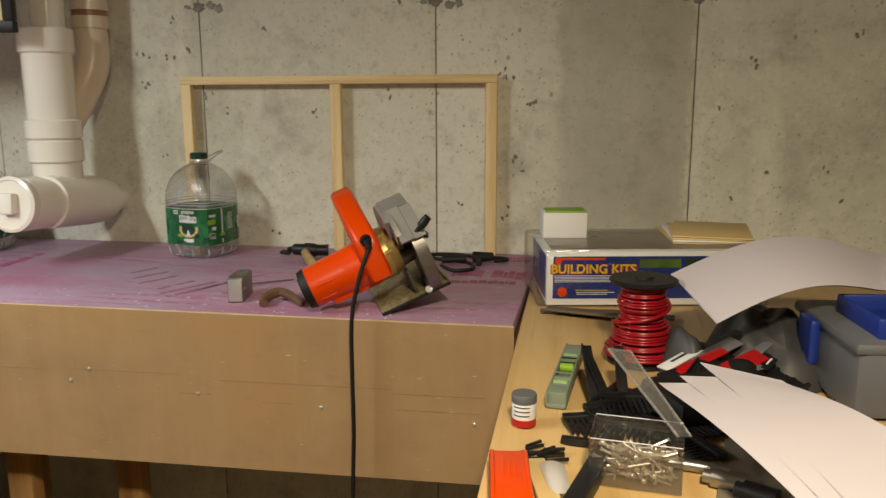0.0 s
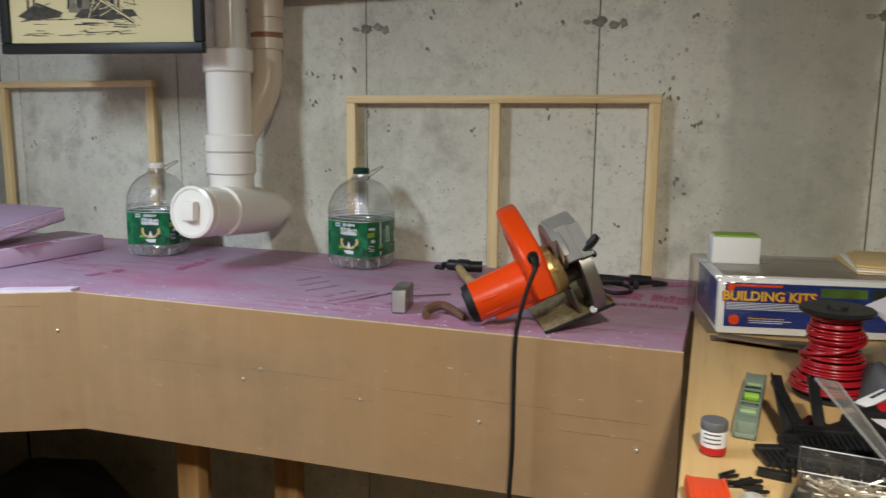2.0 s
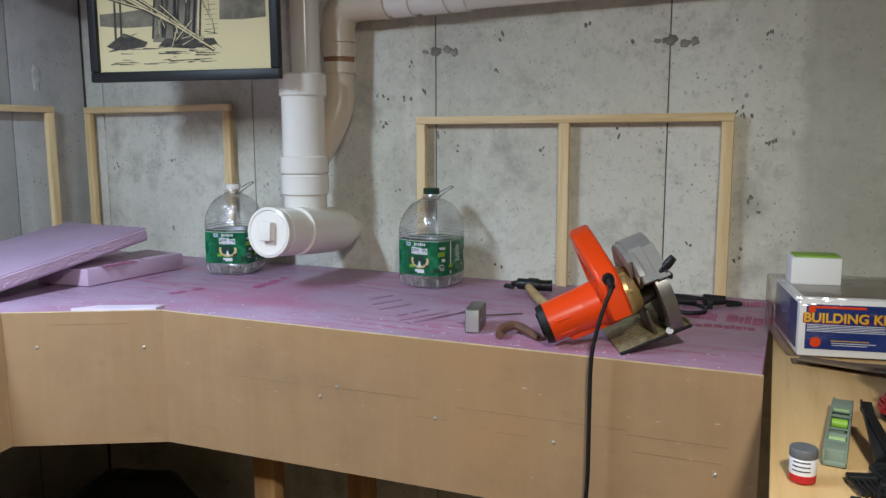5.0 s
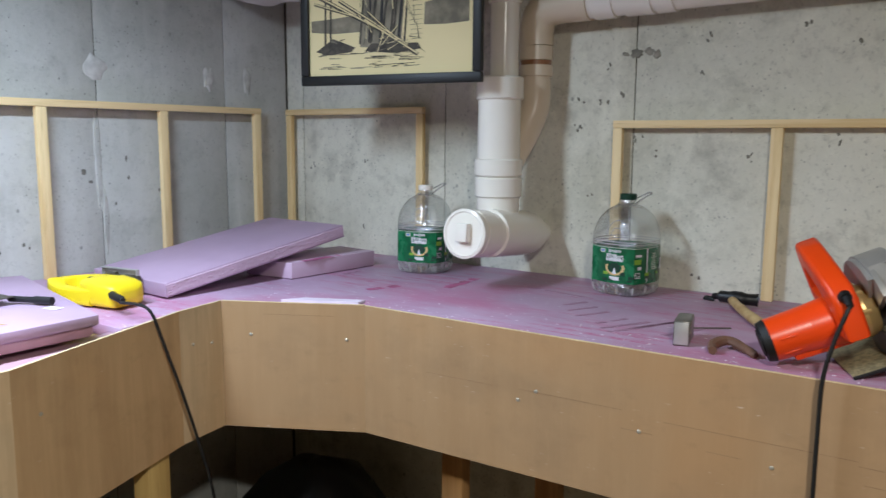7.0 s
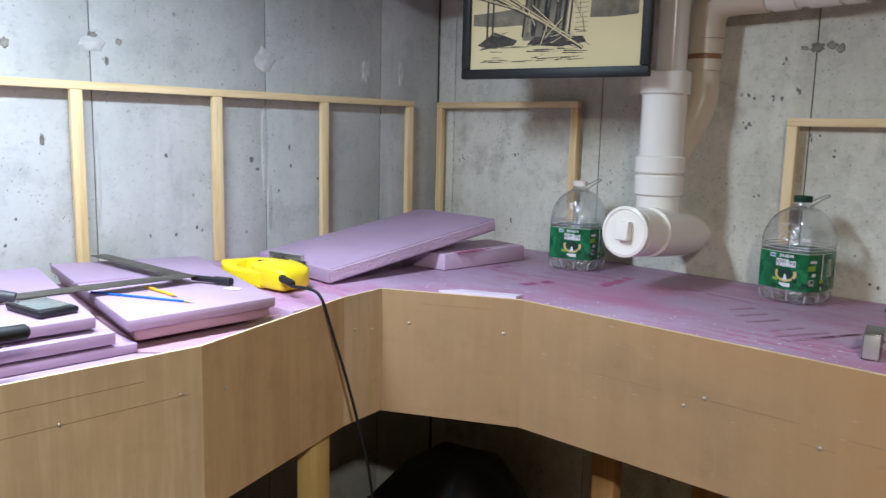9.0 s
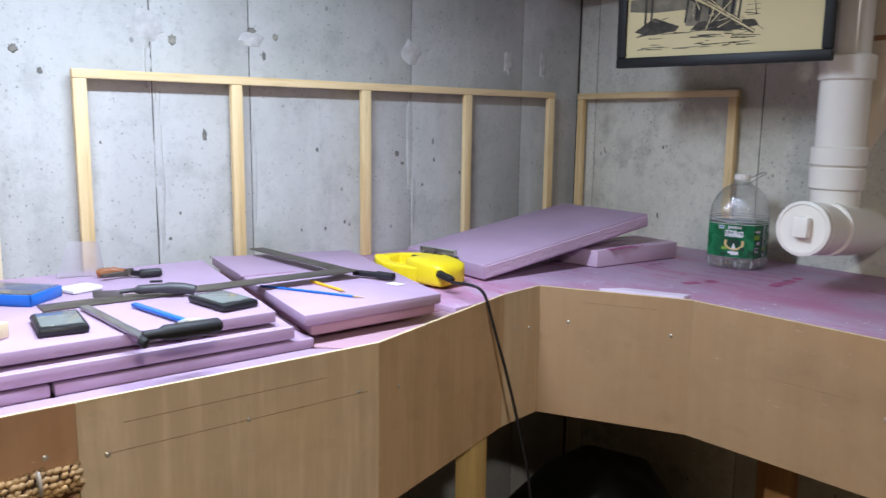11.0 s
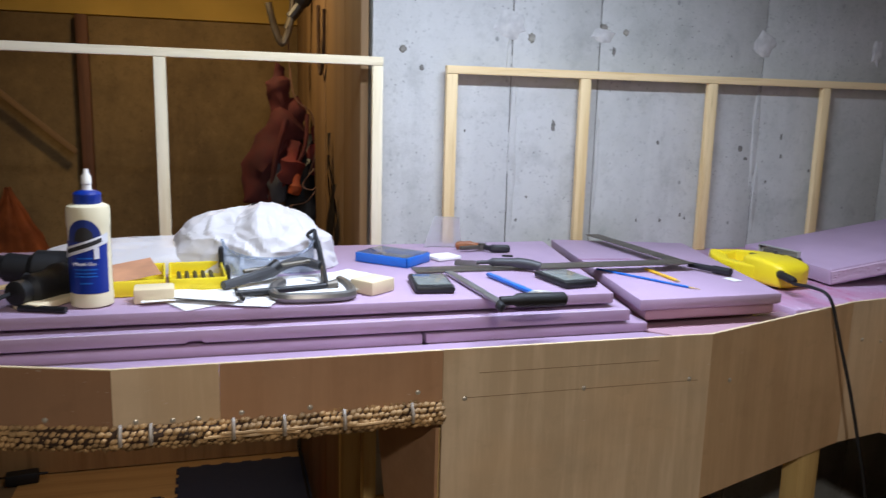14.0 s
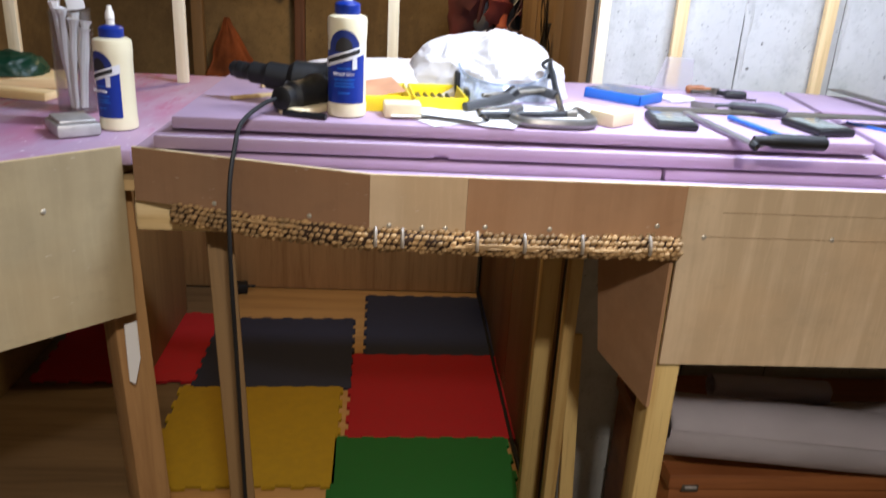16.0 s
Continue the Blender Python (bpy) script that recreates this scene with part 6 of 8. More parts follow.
def glue(x, y, z, rz, label, tall=0.98):
    th = thing("glue_bottle", label, "glue bottle", (x, y, z + 0.001), rz, group="wood glue bottles")
    th.scale = (0.91, 0.91, tall)
    one("body", "glue", th, lambda bm: lathe(bm, [(0.030, 0), (0.0345, 0.002), (0.035, 0.006), (0.035, 0.020), (0.0340, 0.024), (0.0340, 0.128), (0.035, 0.132), (0.0352, 0.156), (0.0338, 0.161), (0.027, 0.1640), (0.019, 0.165)], 36), rough_edge=50)
    one("collar", "gluelabel", th, lambda bm: (lathe(bm, [(0.0, 0.163), (0.0215, 0.164), (0.0225, 0.166), (0.0225, 0.180), (0.020, 0.183), (0.010, 0.186), (0.0, 0.187)], 30)))
    one("spout", "pvc", th, lambda bm: lathe(bm, [(0.0085, 0.184), (0.0075, 0.194), (0.0088, 0.196), (0.0078, 0.208), (0.0048, 0.212), (0.0042, 0.219), (0.0, 0.219)], 20))
    lab = one("label", "gluelabel", th, lambda bm: arc_patch(bm, 0.0348, -1.15, 1.15, 0.024, 0.108, n=20))
    one("label_arch", "navy", lab, lambda bm: arch_patch(bm, 0.0356, 0.86, 0.106, 0.036, 24))
    one("label_emblem", "ink", lab, lambda bm: arch_patch(bm, 0.0360, 0.46, 0.108, 0.022, 20))
    one("label_band", "print_w", lab, lambda bm: arc_patch(bm, 0.0363, -1.18, 1.18, 0.092, 0.108, 0.026, 20))
    one("label_band", "ink", lab, lambda bm: arc_patch(bm, 0.0366, -0.95, 0.80, 0.0965, 0.1035, 0.0195, 20))
    one("label_mark", "print_w", lab, lambda bm: arc_patch(bm, 0.0364, 0.42, 0.66, 0.080, 0.098))
    for zz, w in ((0.080, 0.36), (0.062, 0.55), (0.056, 0.5), (0.051, 0.55), (0.040, 0.30)):
        one("label_line", "blue", lab, lambda bm: arc_patch(bm, 0.0353, -w, w, zz, zz + 0.0022))
    words("label_words", "Wood Glue", 0.0078, Matrix.Translation((0.0356, 0, 0.070)) @ pose(0, 0, 0, 90, 0, 90), "print_w", lab)
    return th


def arch_patch(bm, r, half, z0, rise, n=14):
    g = []
    for i in range(n + 1):
        a = -half + 2 * half * i / n
        z1 = z0 + rise * math.sqrt(max(0.0, 1 - (a / half) ** 2)) + 0.0005
        g.append([bm.verts.new((r * math.cos(a), r * math.sin(a), z)) for z in (z0, z1)])
    for p, q in zip(g, g[1:]):
        bm.faces.new((p[0], q[0], q[1], p[1]))


def arc_patch(bm, r, a0, a1, z0, z1, rise=0.0, n=12):
    g = []
    for i in range(n + 1):
        a = a0 + (a1 - a0) * i / n
        dz = rise * (i / n - 0.5)
        g.append([bm.verts.new((r * math.cos(a), r * math.sin(a), z + dz)) for z in (z0, z1)])
    for p, q in zip(g, g[1:]):
        bm.faces.new((p[0], q[0], q[1], p[1]))


glue(-1.572, -0.590, ZS, -6, "cream wood glue bottle with blue label and cap")
glue(-1.668, -0.995, ZF, -34, "cream wood glue bottle beside a metal box", 0.95)

# heat gun with its cord
hg = thing("power_tool", "black corded power tool lying on its side", "power tool", (-1.65, -0.674, ZS + 0.001), 0)
one("barrel", "rubber", hg, lambda bm: tube(bm, [(-0.024, -0.100, 0.050), (-0.018, -0.085, 0.049), (-0.010, -0.055, 0.046), (-0.002, -0.010, 0.042), (0.0, 0.045, 0.039), (0.0, 0.085, 0.036), (0.0, 0.100, 0.034)], [0.0150, 0.0185, 0.024, 0.033, 0.037, 0.033, 0.022], 22, 5))
one("chuck", "black", hg, lambda bm: tube(bm, [(-0.033, -0.124, 0.052), (-0.031, -0.120, 0.052), (-0.028, -0.112, 0.051), (-0.023, -0.098, 0.050)], [0.009, 0.0140, 0.0158, 0.0152], 16, 4))
one("grip", "rubber", hg, lambda bm: (tube(bm, [(0.0, 0.045, 0.032), (0.045, 0.02, 0.028), (0.085, -0.010, 0.026), (0.105, -0.022, 0.027)], [0.030, 0.025, 0.019, 0.013], 16, 5),))
one("trigger", "dgrey", hg, lambda bm: box(bm, (0.03, -0.018, 0.036), (0.026, 0.012, 0.014), 0.003))
one("cord", "rubber", hg, lambda bm: tube(bm, [(-1.556, -0.697, 1.361), (-1.522, -0.718, 1.357), (-1.475, -0.745, 1.335), (-1.445, -0.752, 1.30), (-1.425, -0.757, 1.25), (-1.412, -0.758, 1.18), (-1.408, -0.757, 1.08), (-1.410, -0.755, 0.95), (-1.42, -0.752, 0.60), (-1.43, -0.75, 0.25), (-1.40, -0.74, 0.03), (-1.30, -0.72, 0.007), (-1.05, -0.75, 0.007)], 0.0036, 8, 6), "", loc=hg.matrix_basis.inverted())
tagged(one("wooden_stick", "wood_h", None, lambda bm: box(bm, (0, 0, 0.003), (0.012, 0.11, 0.006), 0.001), loc=pose(-1.70, -0.755, ZS + 0.001, 0, 0, 40)), "thin pale wooden slat", "slat")
tagged(one("cream_scrap", "block", None, lambda bm: box(bm, (0, 0, 0.006), (0.05, 0.10, 0.012), 0.004), loc=pose(-1.585, -0.655, ZS + 0.001, 0, 0, 60)), "cream scrap of wood under the tool", "scrap")
tagged(one("wooden_stick", "manila", None, lambda bm: box(bm, (0, 0, 0.003), (0.014, 0.09, 0.006), 0.001), loc=pose(-1.83, -0.73, ZS + 0.001, 0, 0, 30)), "thin pale wooden slat beside the bag", "slat")
tagged(one("black_pen", "black", None, lambda bm: cyl(bm, (-1.545, -0.690, ZS + 0.006), (-1.520, -0.620, ZS + 0.006), 0.0052, seg=12)), "short black pen on the foam", "pen")

# white bag, goggles, open yellow bit case
def crumple(p, seed):
    """Folds at three sizes: a soft sag, flat facets with sharp ridges, small wrinkles."""
    o = Vector((seed, seed * 1.7, 3.0))
    w = p + 0.018 * Vector((noise.noise(p * 17 + o), noise.noise(p * 17 + o * 2), noise.noise(p * 17 + o * 3)))
    s = 0.016 * noise.noise(p * 9 + o)
    for f, a in ((13.0, 0.022), (31.0, 0.0085)):
        d = noise.voronoi(w * f + o)[0]
        s += a * (0.45 - min(1.0, d[1] - d[0]))
    return s


def mound(bm, rx, ry, h, seed, long=1.0):
    """A crumpled heap of thin plastic on an oval plan."""
    def f(u, v):
        a, th = 2 * math.pi * u, radians(4 + 96 * v)
        e = 1 + 0.13 * noise.noise(Vector((math.cos(a) * 1.5, math.sin(a) * 1.5, seed)))
        n = Vector((math.cos(a) * math.sin(th), math.sin(a) * math.sin(th), math.cos(th)))
        p = Vector((rx * e * n.x, ry * e * n.y, h * max(0.0, n.z) ** 0.85))
        q = p + n * crumple(Vector((p.x, p.y / long, p.z)), seed) * (1.0 if h > 0.06 else 0.75)
        q.z = max(0.0004, q.z) if v < 0.99 else 0.0004
        return q
    sheet(bm, f, 130, 64)
    bmesh.ops.remove_doubles(bm, verts=bm.verts, dist=0.0002)


bag = thing("white_bag", "crumpled white plastic bag heaped on the foam", "bag", (-1.855, -0.330, ZS + 0.001))
one("crumpled_body", "cloth", bag, lambda bm: mound(bm, 0.105, 0.150, 0.110, 3.0), rough_edge=13)
one("flap", "cloth", bag, lambda bm: mound(bm, 0.095, 0.175, 0.052, 8.0, 2.2), rough_edge=13, loc=pose(-0.015, -0.225, 0.0005, 0, 0, 4))


def paperheap(bm, s, seed):
    rnd = random.Random(seed)
    sheet(bm, lambda u, v: Vector(((u - 0.5) * s[0], (v - 0.5) * s[1], 0.0004 + 0.0016 * abs(noise.noise(Vector((u * 2 + seed, v * 2, seed * 1.7)))))), 12, 12)


for i, (x, y, w, l, a) in enumerate(((-1.60, -0.40, 0.10, 0.15, 30), (-1.66, -0.30, 0.11, 0.17, -20), (-1.68, -0.22, 0.09, 0.15, 15), (-1.575, -0.33, 0.06, 0.12, 70), (-1.70, -0.18, 0.05, 0.10, 40), (-1.62, -0.36, 0.08, 0.10, -50), (-1.615, -0.43, 0.09, 0.16, 10), (-1.60, -0.20, 0.05, 0.12, 60), (-1.64, -0.17, 0.05, 0.11, 78), (-1.57, -0.42, 0.05, 0.11, -25))):
    tagged(one("paper_scrap", "card", None, lambda bm: paperheap(bm, (w * 1.25, l * 1.2), i + 1), loc=pose(x, y, ZS + 0.001 + 0.0009 * i, 0, 0, a)), "crumpled white paper sheet under the clamps", "paper", "loose papers")
tagged(one("sandpaper", plain("orange_tan_paper", (214, 156, 116), 0.8, 0, 0.3, 40, 0.1), None, lambda bm: paperheap(bm, (0.115, 0.075), 9), loc=pose(-1.69, -0.540, ZS + 0.030, 8, 4, 14)), "tan sandpaper sheet lying over the open bit case", "sandpaper")
cs = thing("bit_case", "open yellow plastic bit case", "case", (-1.69, -0.470, ZS + 0.001), 4)
for dy, lab in ((0.035, "tray"), (-0.065, "lid")):
    one(lab, "yellow", cs, lambda bm: [box(bm, (c[0], c[1] + dy, c[2]), s, 0.002) for c, s in (((0, 0, 0.002), (0.15, 0.095, 0.004)), ((0.073, 0, 0.014), (0.004, 0.095, 0.026)), ((-0.073, 0, 0.014), (0.004, 0.095, 0.026)), ((0, 0.0455, 0.014), (0.15, 0.004, 0.026)), ((0, -0.0455, 0.014), (0.15, 0.004, 0.026)))])
one("bit", "black", cs, lambda bm: [cyl(bm, (-0.055, 0.005 + 0.014 * i, 0.010), (0.05, 0.005 + 0.014 * i, 0.011), 0.004, seg=8) for i in range(5)])
one("latch", "black", cs, lambda bm: box(bm, (0.02, 0.087, 0.02), (0.03, 0.008, 0.03), 0.003))


def block(x, y, rz, s, label):
    tagged(one("wood_block", "block", None, lambda bm: box(bm, (0, 0, s[2] / 2), s, 0.003), loc=pose(x, y, ZS + 0.001, 0, 0, rz)), label, "block", "cream blocks")


block(-1.588, -0.137, 38, (0.052, 0.060, 0.024), "small cream wooden block beside the clamp")
block(-1.580, -0.498, 4, (0.045, 0.062, 0.024), "small cream wooden block beside the glue")

cl = thing("bar_clamp", "grey cast C-clamp with a threaded screw", "clamp", (-1.585, -0.245, ZS + 0.001), 0)
one("frame", "guard", cl, lambda bm: tube(bm, [(-0.058, -0.044, 0.009), (-0.020, -0.062, 0.009), (0.035, -0.064, 0.009), (0.058, -0.050, 0.009), (0.064, 0.0, 0.009), (0.058, 0.050, 0.009), (0.035, 0.066, 0.009), (-0.030, 0.066, 0.009), (-0.062, 0.058, 0.009)], 0.0085, 8, 5))
one("screw", "black", cl, lambda bm: (cyl(bm, (-0.01, 0.04, 0.012), (0.030, -0.125, 0.012), 0.0055, seg=12), cyl(bm, (0.06, -0.115, 0.010), (0.005, -0.125, 0.014), 0.0035, seg=10)))
one("swivel_pad", "dsteel", cl, lambda bm: cyl(bm, (-0.012, 0.045, 0.012), (-0.006, 0.028, 0.012), 0.010, 0.007, 14))
c2 = thing("spring_clamp", "dark grey clamp lying on papers", "clamp", (-1.68, -0.305, ZS + 0.004), 0)
one("frame", "dgrey", c2, lambda bm: (tube(bm, [(0.075, -0.085, 0.012), (0.035, -0.03, 0.018), (0.0, 0.005, 0.020)], [0.008, 0.011, 0.010], 10, 5), tube(bm, [(0.0, 0.005, 0.020), (-0.035, 0.03, 0.024), (-0.05, 0.06, 0.026), (-0.02, 0.09, 0.022)], [0.009, 0.009, 0.009, 0.007], 10, 5)))
one("screw", "dsteel", c2, lambda bm: cyl(bm, (0.02, -0.05, 0.024), (-0.03, 0.07, 0.03), 0.004, seg=10))
one("knob", "black", c2, lambda bm: cyl(bm, (0.005, -0.004, 0.020), (-0.006, 0.012, 0.030), 0.012, seg=14))

gg = thing("safety_goggles", "clear safety goggles with a black strap", "goggles", (-1.745, -0.305, ZS + 0.001), 0)


def lens(bm):
    def f(u, v):
        a = radians(-86 + 172 * u)
        w = 0.086 * math.sin(a)
        dip = 0.016 * math.exp(-(w / 0.02) ** 2)
        top = 0.030 + 0.030 * abs(2 * u - 1) ** 2.0 + (0.020 if u > 0.85 else 0.0)
        return Vector((0.050 * math.cos(a) - 0.02 - 0.012 * v, w, 0.006 + top * v + dip * (1 - v)))
    sheet(bm, f, 36, 8, 0.0015)


one("lens", "lens", gg, lens)
one("rim", "lens", gg, lambda bm: (tube(bm, [(0.050 * math.cos(radians(-86 + 172 * i / 12)) - 0.032, 0.086 * math.sin(radians(-86 + 172 * i / 12)), 0.036 + 0.030 * abs(i / 6 - 1) ** 2) for i in range(13)], 0.0028, 8, 3)))
one("strap", "black", gg, lambda bm: (tube(bm, [(-0.030, 0.088, 0.082), (-0.016, 0.092, 0.060), (0.020, 0.094, 0.034), (0.080, 0.092, 0.016), (0.135, 0.088, 0.008)], [0.0035, 0.0055, 0.0060, 0.0060, 0.0070], 8, 5), tube(bm, [(-0.030, 0.088, 0.082), (-0.030, 0.074, 0.072), (-0.026, 0.088, 0.060)], 0.0035, 8, 4)))
one("strap_clip", "black", gg, lambda bm: box(bm, (-0.020, -0.088, 0.034), (0.026, 0.010, 0.040), 0.004))
one("strap_clip", "black", gg, lambda bm: box(bm, (-0.028, 0.088, 0.062), (0.014, 0.007, 0.034), 0.002))

# ---- things on the far foam sheet beside the alcove ----
tagged(one("metal_box", "galv", None, lambda bm: (box(bm, (0, 0, 0.012), (0.085, 0.07, 0.022), 0.005), box(bm, (0, 0, 0.026), (0.072, 0.058, 0.006), 0.003)), loc=pose(-1.615, -1.055, ZF + 0.001, 0, 0, 35)), "small bright tin with a lid", "tin")
br = thing("brush_jar", "clear jar of white-handled brushes", "jar", (-1.80, -1.112, ZF + 0.001))
one("jar", "clear", br, lambda bm: lathe(bm, [(0.034, 0), (0.037, 0.004), (0.037, 0.185), (0.036, 0.19), (0.034, 0.186), (0.034, 0.006), (0, 0.006)], 28))
rb = random.Random(3)
for i in range(7):
    a, r = 0.9 * i + rb.uniform(-0.2, 0.2), rb.uniform(0.010, 0.022)
    one("brush", "card", br, lambda bm: (tube(bm, [(r * 0.6 * math.cos(a), r * 0.6 * math.sin(a), 0.008), (r * math.cos(a + 0.4), r * math.sin(a + 0.4), 0.10), (r * 1.35 * math.cos(a + 0.7), r * 1.35 * math.sin(a + 0.7), 0.15 + rb.uniform(0, 0.06))], [0.0045, 0.0065, 0.0120], 8, 4),))
one("paper_tag", "card", br, lambda bm: box(bm, (0.004, 0.012, 0.205), (0.012, 0.03, 0.035), 0.002, pose(0, 0, 0, 10, 8, 20)))
tagged(one("pine_offcut", "pine_y", None, lambda bm: box(bm, (0, 0, 0.012), (0.12, 0.30, 0.024), 0.003), loc=pose(-2.06, -1.38, ZF + 0.001, 0, 0, 8)), "pale pine offcut on the foam", "offcut")
tagged(one("pine_offcut", "pine_y", None, lambda bm: box(bm, (0, 0, 0.008), (0.05, 0.28, 0.016), 0.002), loc=pose(-1.93, -1.34, ZF + 0.001, 0, 0, -12)), "thin pine strip on the foam", "offcut")
tagged(one("green_cloth", "cap_green", None, lambda bm: mound(bm, 0.055, 0.075, 0.040, 5.0), loc=pose(-2.06, -1.36, ZF + 0.026)), "dark green cloth crumpled on an offcut", "cloth")

# ---- inside the alcove ----
fr = thing("wall_stud", "dark old stud wall against the alcove back", "stud wall", (-3.90, -1.0, 0), kind="structure")
M["maroon_wood"] = timber("red_brown_stud", (108, 70, 44), (76, 46, 28), 2, 0.7)
one("stud", "maroon_wood", fr, lambda bm: box(bm, (0, 0.065, 1.0), (0.05, 0.045, 2.0), 0.003))
one("stud", "brown_z", fr, lambda bm: box(bm, (0, -0.38, 1.0), (0.05, 0.05, 2.0), 0.003))
# added board: hides the stud feet, its tone stands for the lit lower wall
one("skirting", "toned_z", fr, lambda bm: box(bm, (0.034, 0.0, 0.31), (0.014, 1.86, 0.60), 0.002))
one("brace", "brown_z", fr, lambda bm: box(bm, (0, 0, 0), (0.014, 0.022, 0.50), 0.002), loc=pose(0.034, -0.165, 1.60, 49, 0, 0))


def jacket(bm):
    """A limp cloth on a nail, hanging in a rough triangle with deep folds."""
    def f(u, v):
        n = noise.noise(Vector((u * 5, v * 3, 1.0)))
        half = 0.012 + 0.135 * v + 0.020 * noise.noise(Vector((v * 4, 2.0 if u < 0.5 else 6.0, 0)))
        return Vector((0.025 + 0.012 * n + 0.012 * math.sin(u * math.pi) + 0.05 * v, 0.035 * v + (u - 0.5) * 2 * half, -0.30 * v * (1 + 0.12 * noise.noise(Vector((u * 7, 3.0, 0))))))
    sheet(bm, f, 34, 16, 0.003)


tagged(one("orange_cloth", plain("rusty_orange_cloth", (186, 104, 54), 0.9, 0, 0.5, 40, 0.5), None, jacket, loc=(-3.925, -1.255, 1.285), rough_edge=60), "rust orange cloth hanging on the alcove wall", "cloth")

# red gear on a hook
def lumped(bm, a, f=16):
    for v in bm.verts:
        v.co += Vector((noise.noise(v.co * f), noise.noise(v.co * f + Vector((7, 0, 0))), noise.noise(v.co * f + Vector((0, 9, 0))))) * a


gear = thing("hanging_gear", "dull red straps and bags hanging on a hook", "gear", (-3.30, -0.142, 1.20))


def G(y, z, x=0.0):
    return Vector((x, y + 0.185, z - 1.20))


one("bag", "maroon", gear, lambda bm: (tube(bm, [G(-0.215, 1.80), G(-0.225, 1.74), G(-0.218, 1.67), G(-0.200, 1.62)], [0.020, 0.040, 0.042, 0.03], 14, 5), tube(bm, [G(-0.13, 1.64), G(-0.18, 1.60), G(-0.24, 1.50), G(-0.29, 1.38), G(-0.30, 1.28)], [0.045, 0.07, 0.075, 0.06, 0.05], 16, 5), lumped(bm, 0.022)))
one("pouch", plain("faded_red_cloth", (108, 36, 28), 0.8, 0, 0.5, 40, 0.4), gear, lambda bm: (tube(bm, [G(-0.17, 1.52, 0.05), G(-0.18, 1.44, 0.07), G(-0.20, 1.36, 0.06)], [0.03, 0.045, 0.03], 12, 5), tube(bm, [G(-0.08, 1.58, 0.03), G(-0.085, 1.50, 0.04), G(-0.10, 1.40, 0.03)], [0.02, 0.03, 0.02], 12, 5), lumped(bm, 0.02, 24)))
one("dark_bag", "black", gear, lambda bm: tube(bm, [G(-0.12, 1.56, 0.0), G(-0.13, 1.44, 0.01), G(-0.14, 1.30, 0.02), G(-0.14, 1.20, 0.02)], [0.03, 0.06, 0.075, 0.05], 14, 5) or lumped(bm, 0.03))
one("strap", "maroon", gear, lambda bm: (tube(bm, [G(-0.20, 1.60, 0.07), G(-0.24, 1.46, 0.09), G(-0.26, 1.30, 0.08)], 0.010, 8, 5), tube(bm, [G(-0.12, 1.62, 0.05), G(-0.14, 1.48, 0.09), G(-0.23, 1.34, 0.09)], 0.008, 8, 5)))
one("side_pocket", plain("slate_cloth", (74, 72, 76), 0.7, 0, 0.4, 40, 0.3), gear, lambda bm: (tube(bm, [G(-0.225, 1.43, 0.06), G(-0.235, 1.37, 0.075), G(-0.235, 1.30, 0.065)], [0.02, 0.032, 0.022], 12, 5), lumped(bm, 0.014, 26)))
one("orange_tag", plain("orange_webbing", (170, 74, 26), 0.7, 0, 0.4, 40, 0.3), gear, lambda bm: (tube(bm, [G(-0.165, 1.40, 0.105), G(-0.170, 1.36, 0.112), G(-0.178, 1.33, 0.105)], [0.012, 0.020, 0.012], 10, 5), lumped(bm, 0.008, 30)))
one("string", "scrap", gear, lambda bm: tube(bm, [G(-0.10, 1.42, 0.085), G(-0.145, 1.365, 0.115), G(-0.115, 1.345, 0.12), G(-0.085, 1.36, 0.11), G(-0.13, 1.30, 0.105), G(-0.19, 1.285, 0.11), G(-0.16, 1.262, 0.11)], 0.0028, 6, 5))
one("cord", "scrap", gear, lambda bm: tube(bm, [G(-0.185, 1.95), G(-0.18, 1.80), G(-0.165, 1.68, 0.05), G(-0.105, 1.62, 0.06), G(-0.09, 1.50, 0.07), G(-0.12, 1.40, 0.08)], 0.003, 6, 5))
one("hook", "dsteel", gear, lambda bm: (tube(bm, [G(-0.165, 2.40), G(-0.165, 2.05), G(-0.175, 1.97), G(-0.19, 1.93)], 0.012, 8, 5), tube(bm, [G(-0.255, 2.02), G(-0.235, 1.94), G(-0.21, 1.88), G(-0.19, 1.90), G(-0.17, 1.97)], 0.013, 8, 5)))
one("dark_strap", "black", gear, lambda bm: tube(bm, [G(-0.175, 1.97), G(-0.135, 2.03), G(-0.12, 2.12), G(-0.125, 2.40)], [0.02, 0.032, 0.035, 0.03], 10, 5))


def blade(bm, x0, w, z0, z1, lean):
    """A limp pointed strip, flat to the boards."""
    n = 14
    rows = []
    for i in range(n + 1):
        v = i / n
        half = w * (0.35 + 0.65 * math.sin(math.pi * min(1, 0.25 + 0.75 * (1 - v)))) * (1 - v) ** 0.45 + 0.0015
        c = x0 + lean * v + 0.008 * math.sin(5 * v)
        rows.append([bm.verts.new((c + k * half, -0.006 - 0.006 * math.sin(9 * v + k), z0 + (z1 - z0) * v)) for k in (-1, 0, 1)])
    fs = [bm.faces.new((a[k], a[k + 1], b[k + 1], b[k])) for a, b in zip(rows, rows[1:]) for k in (0, 1)]
    bmesh.ops.solidify(bm, geom=fs, thickness=0.004)


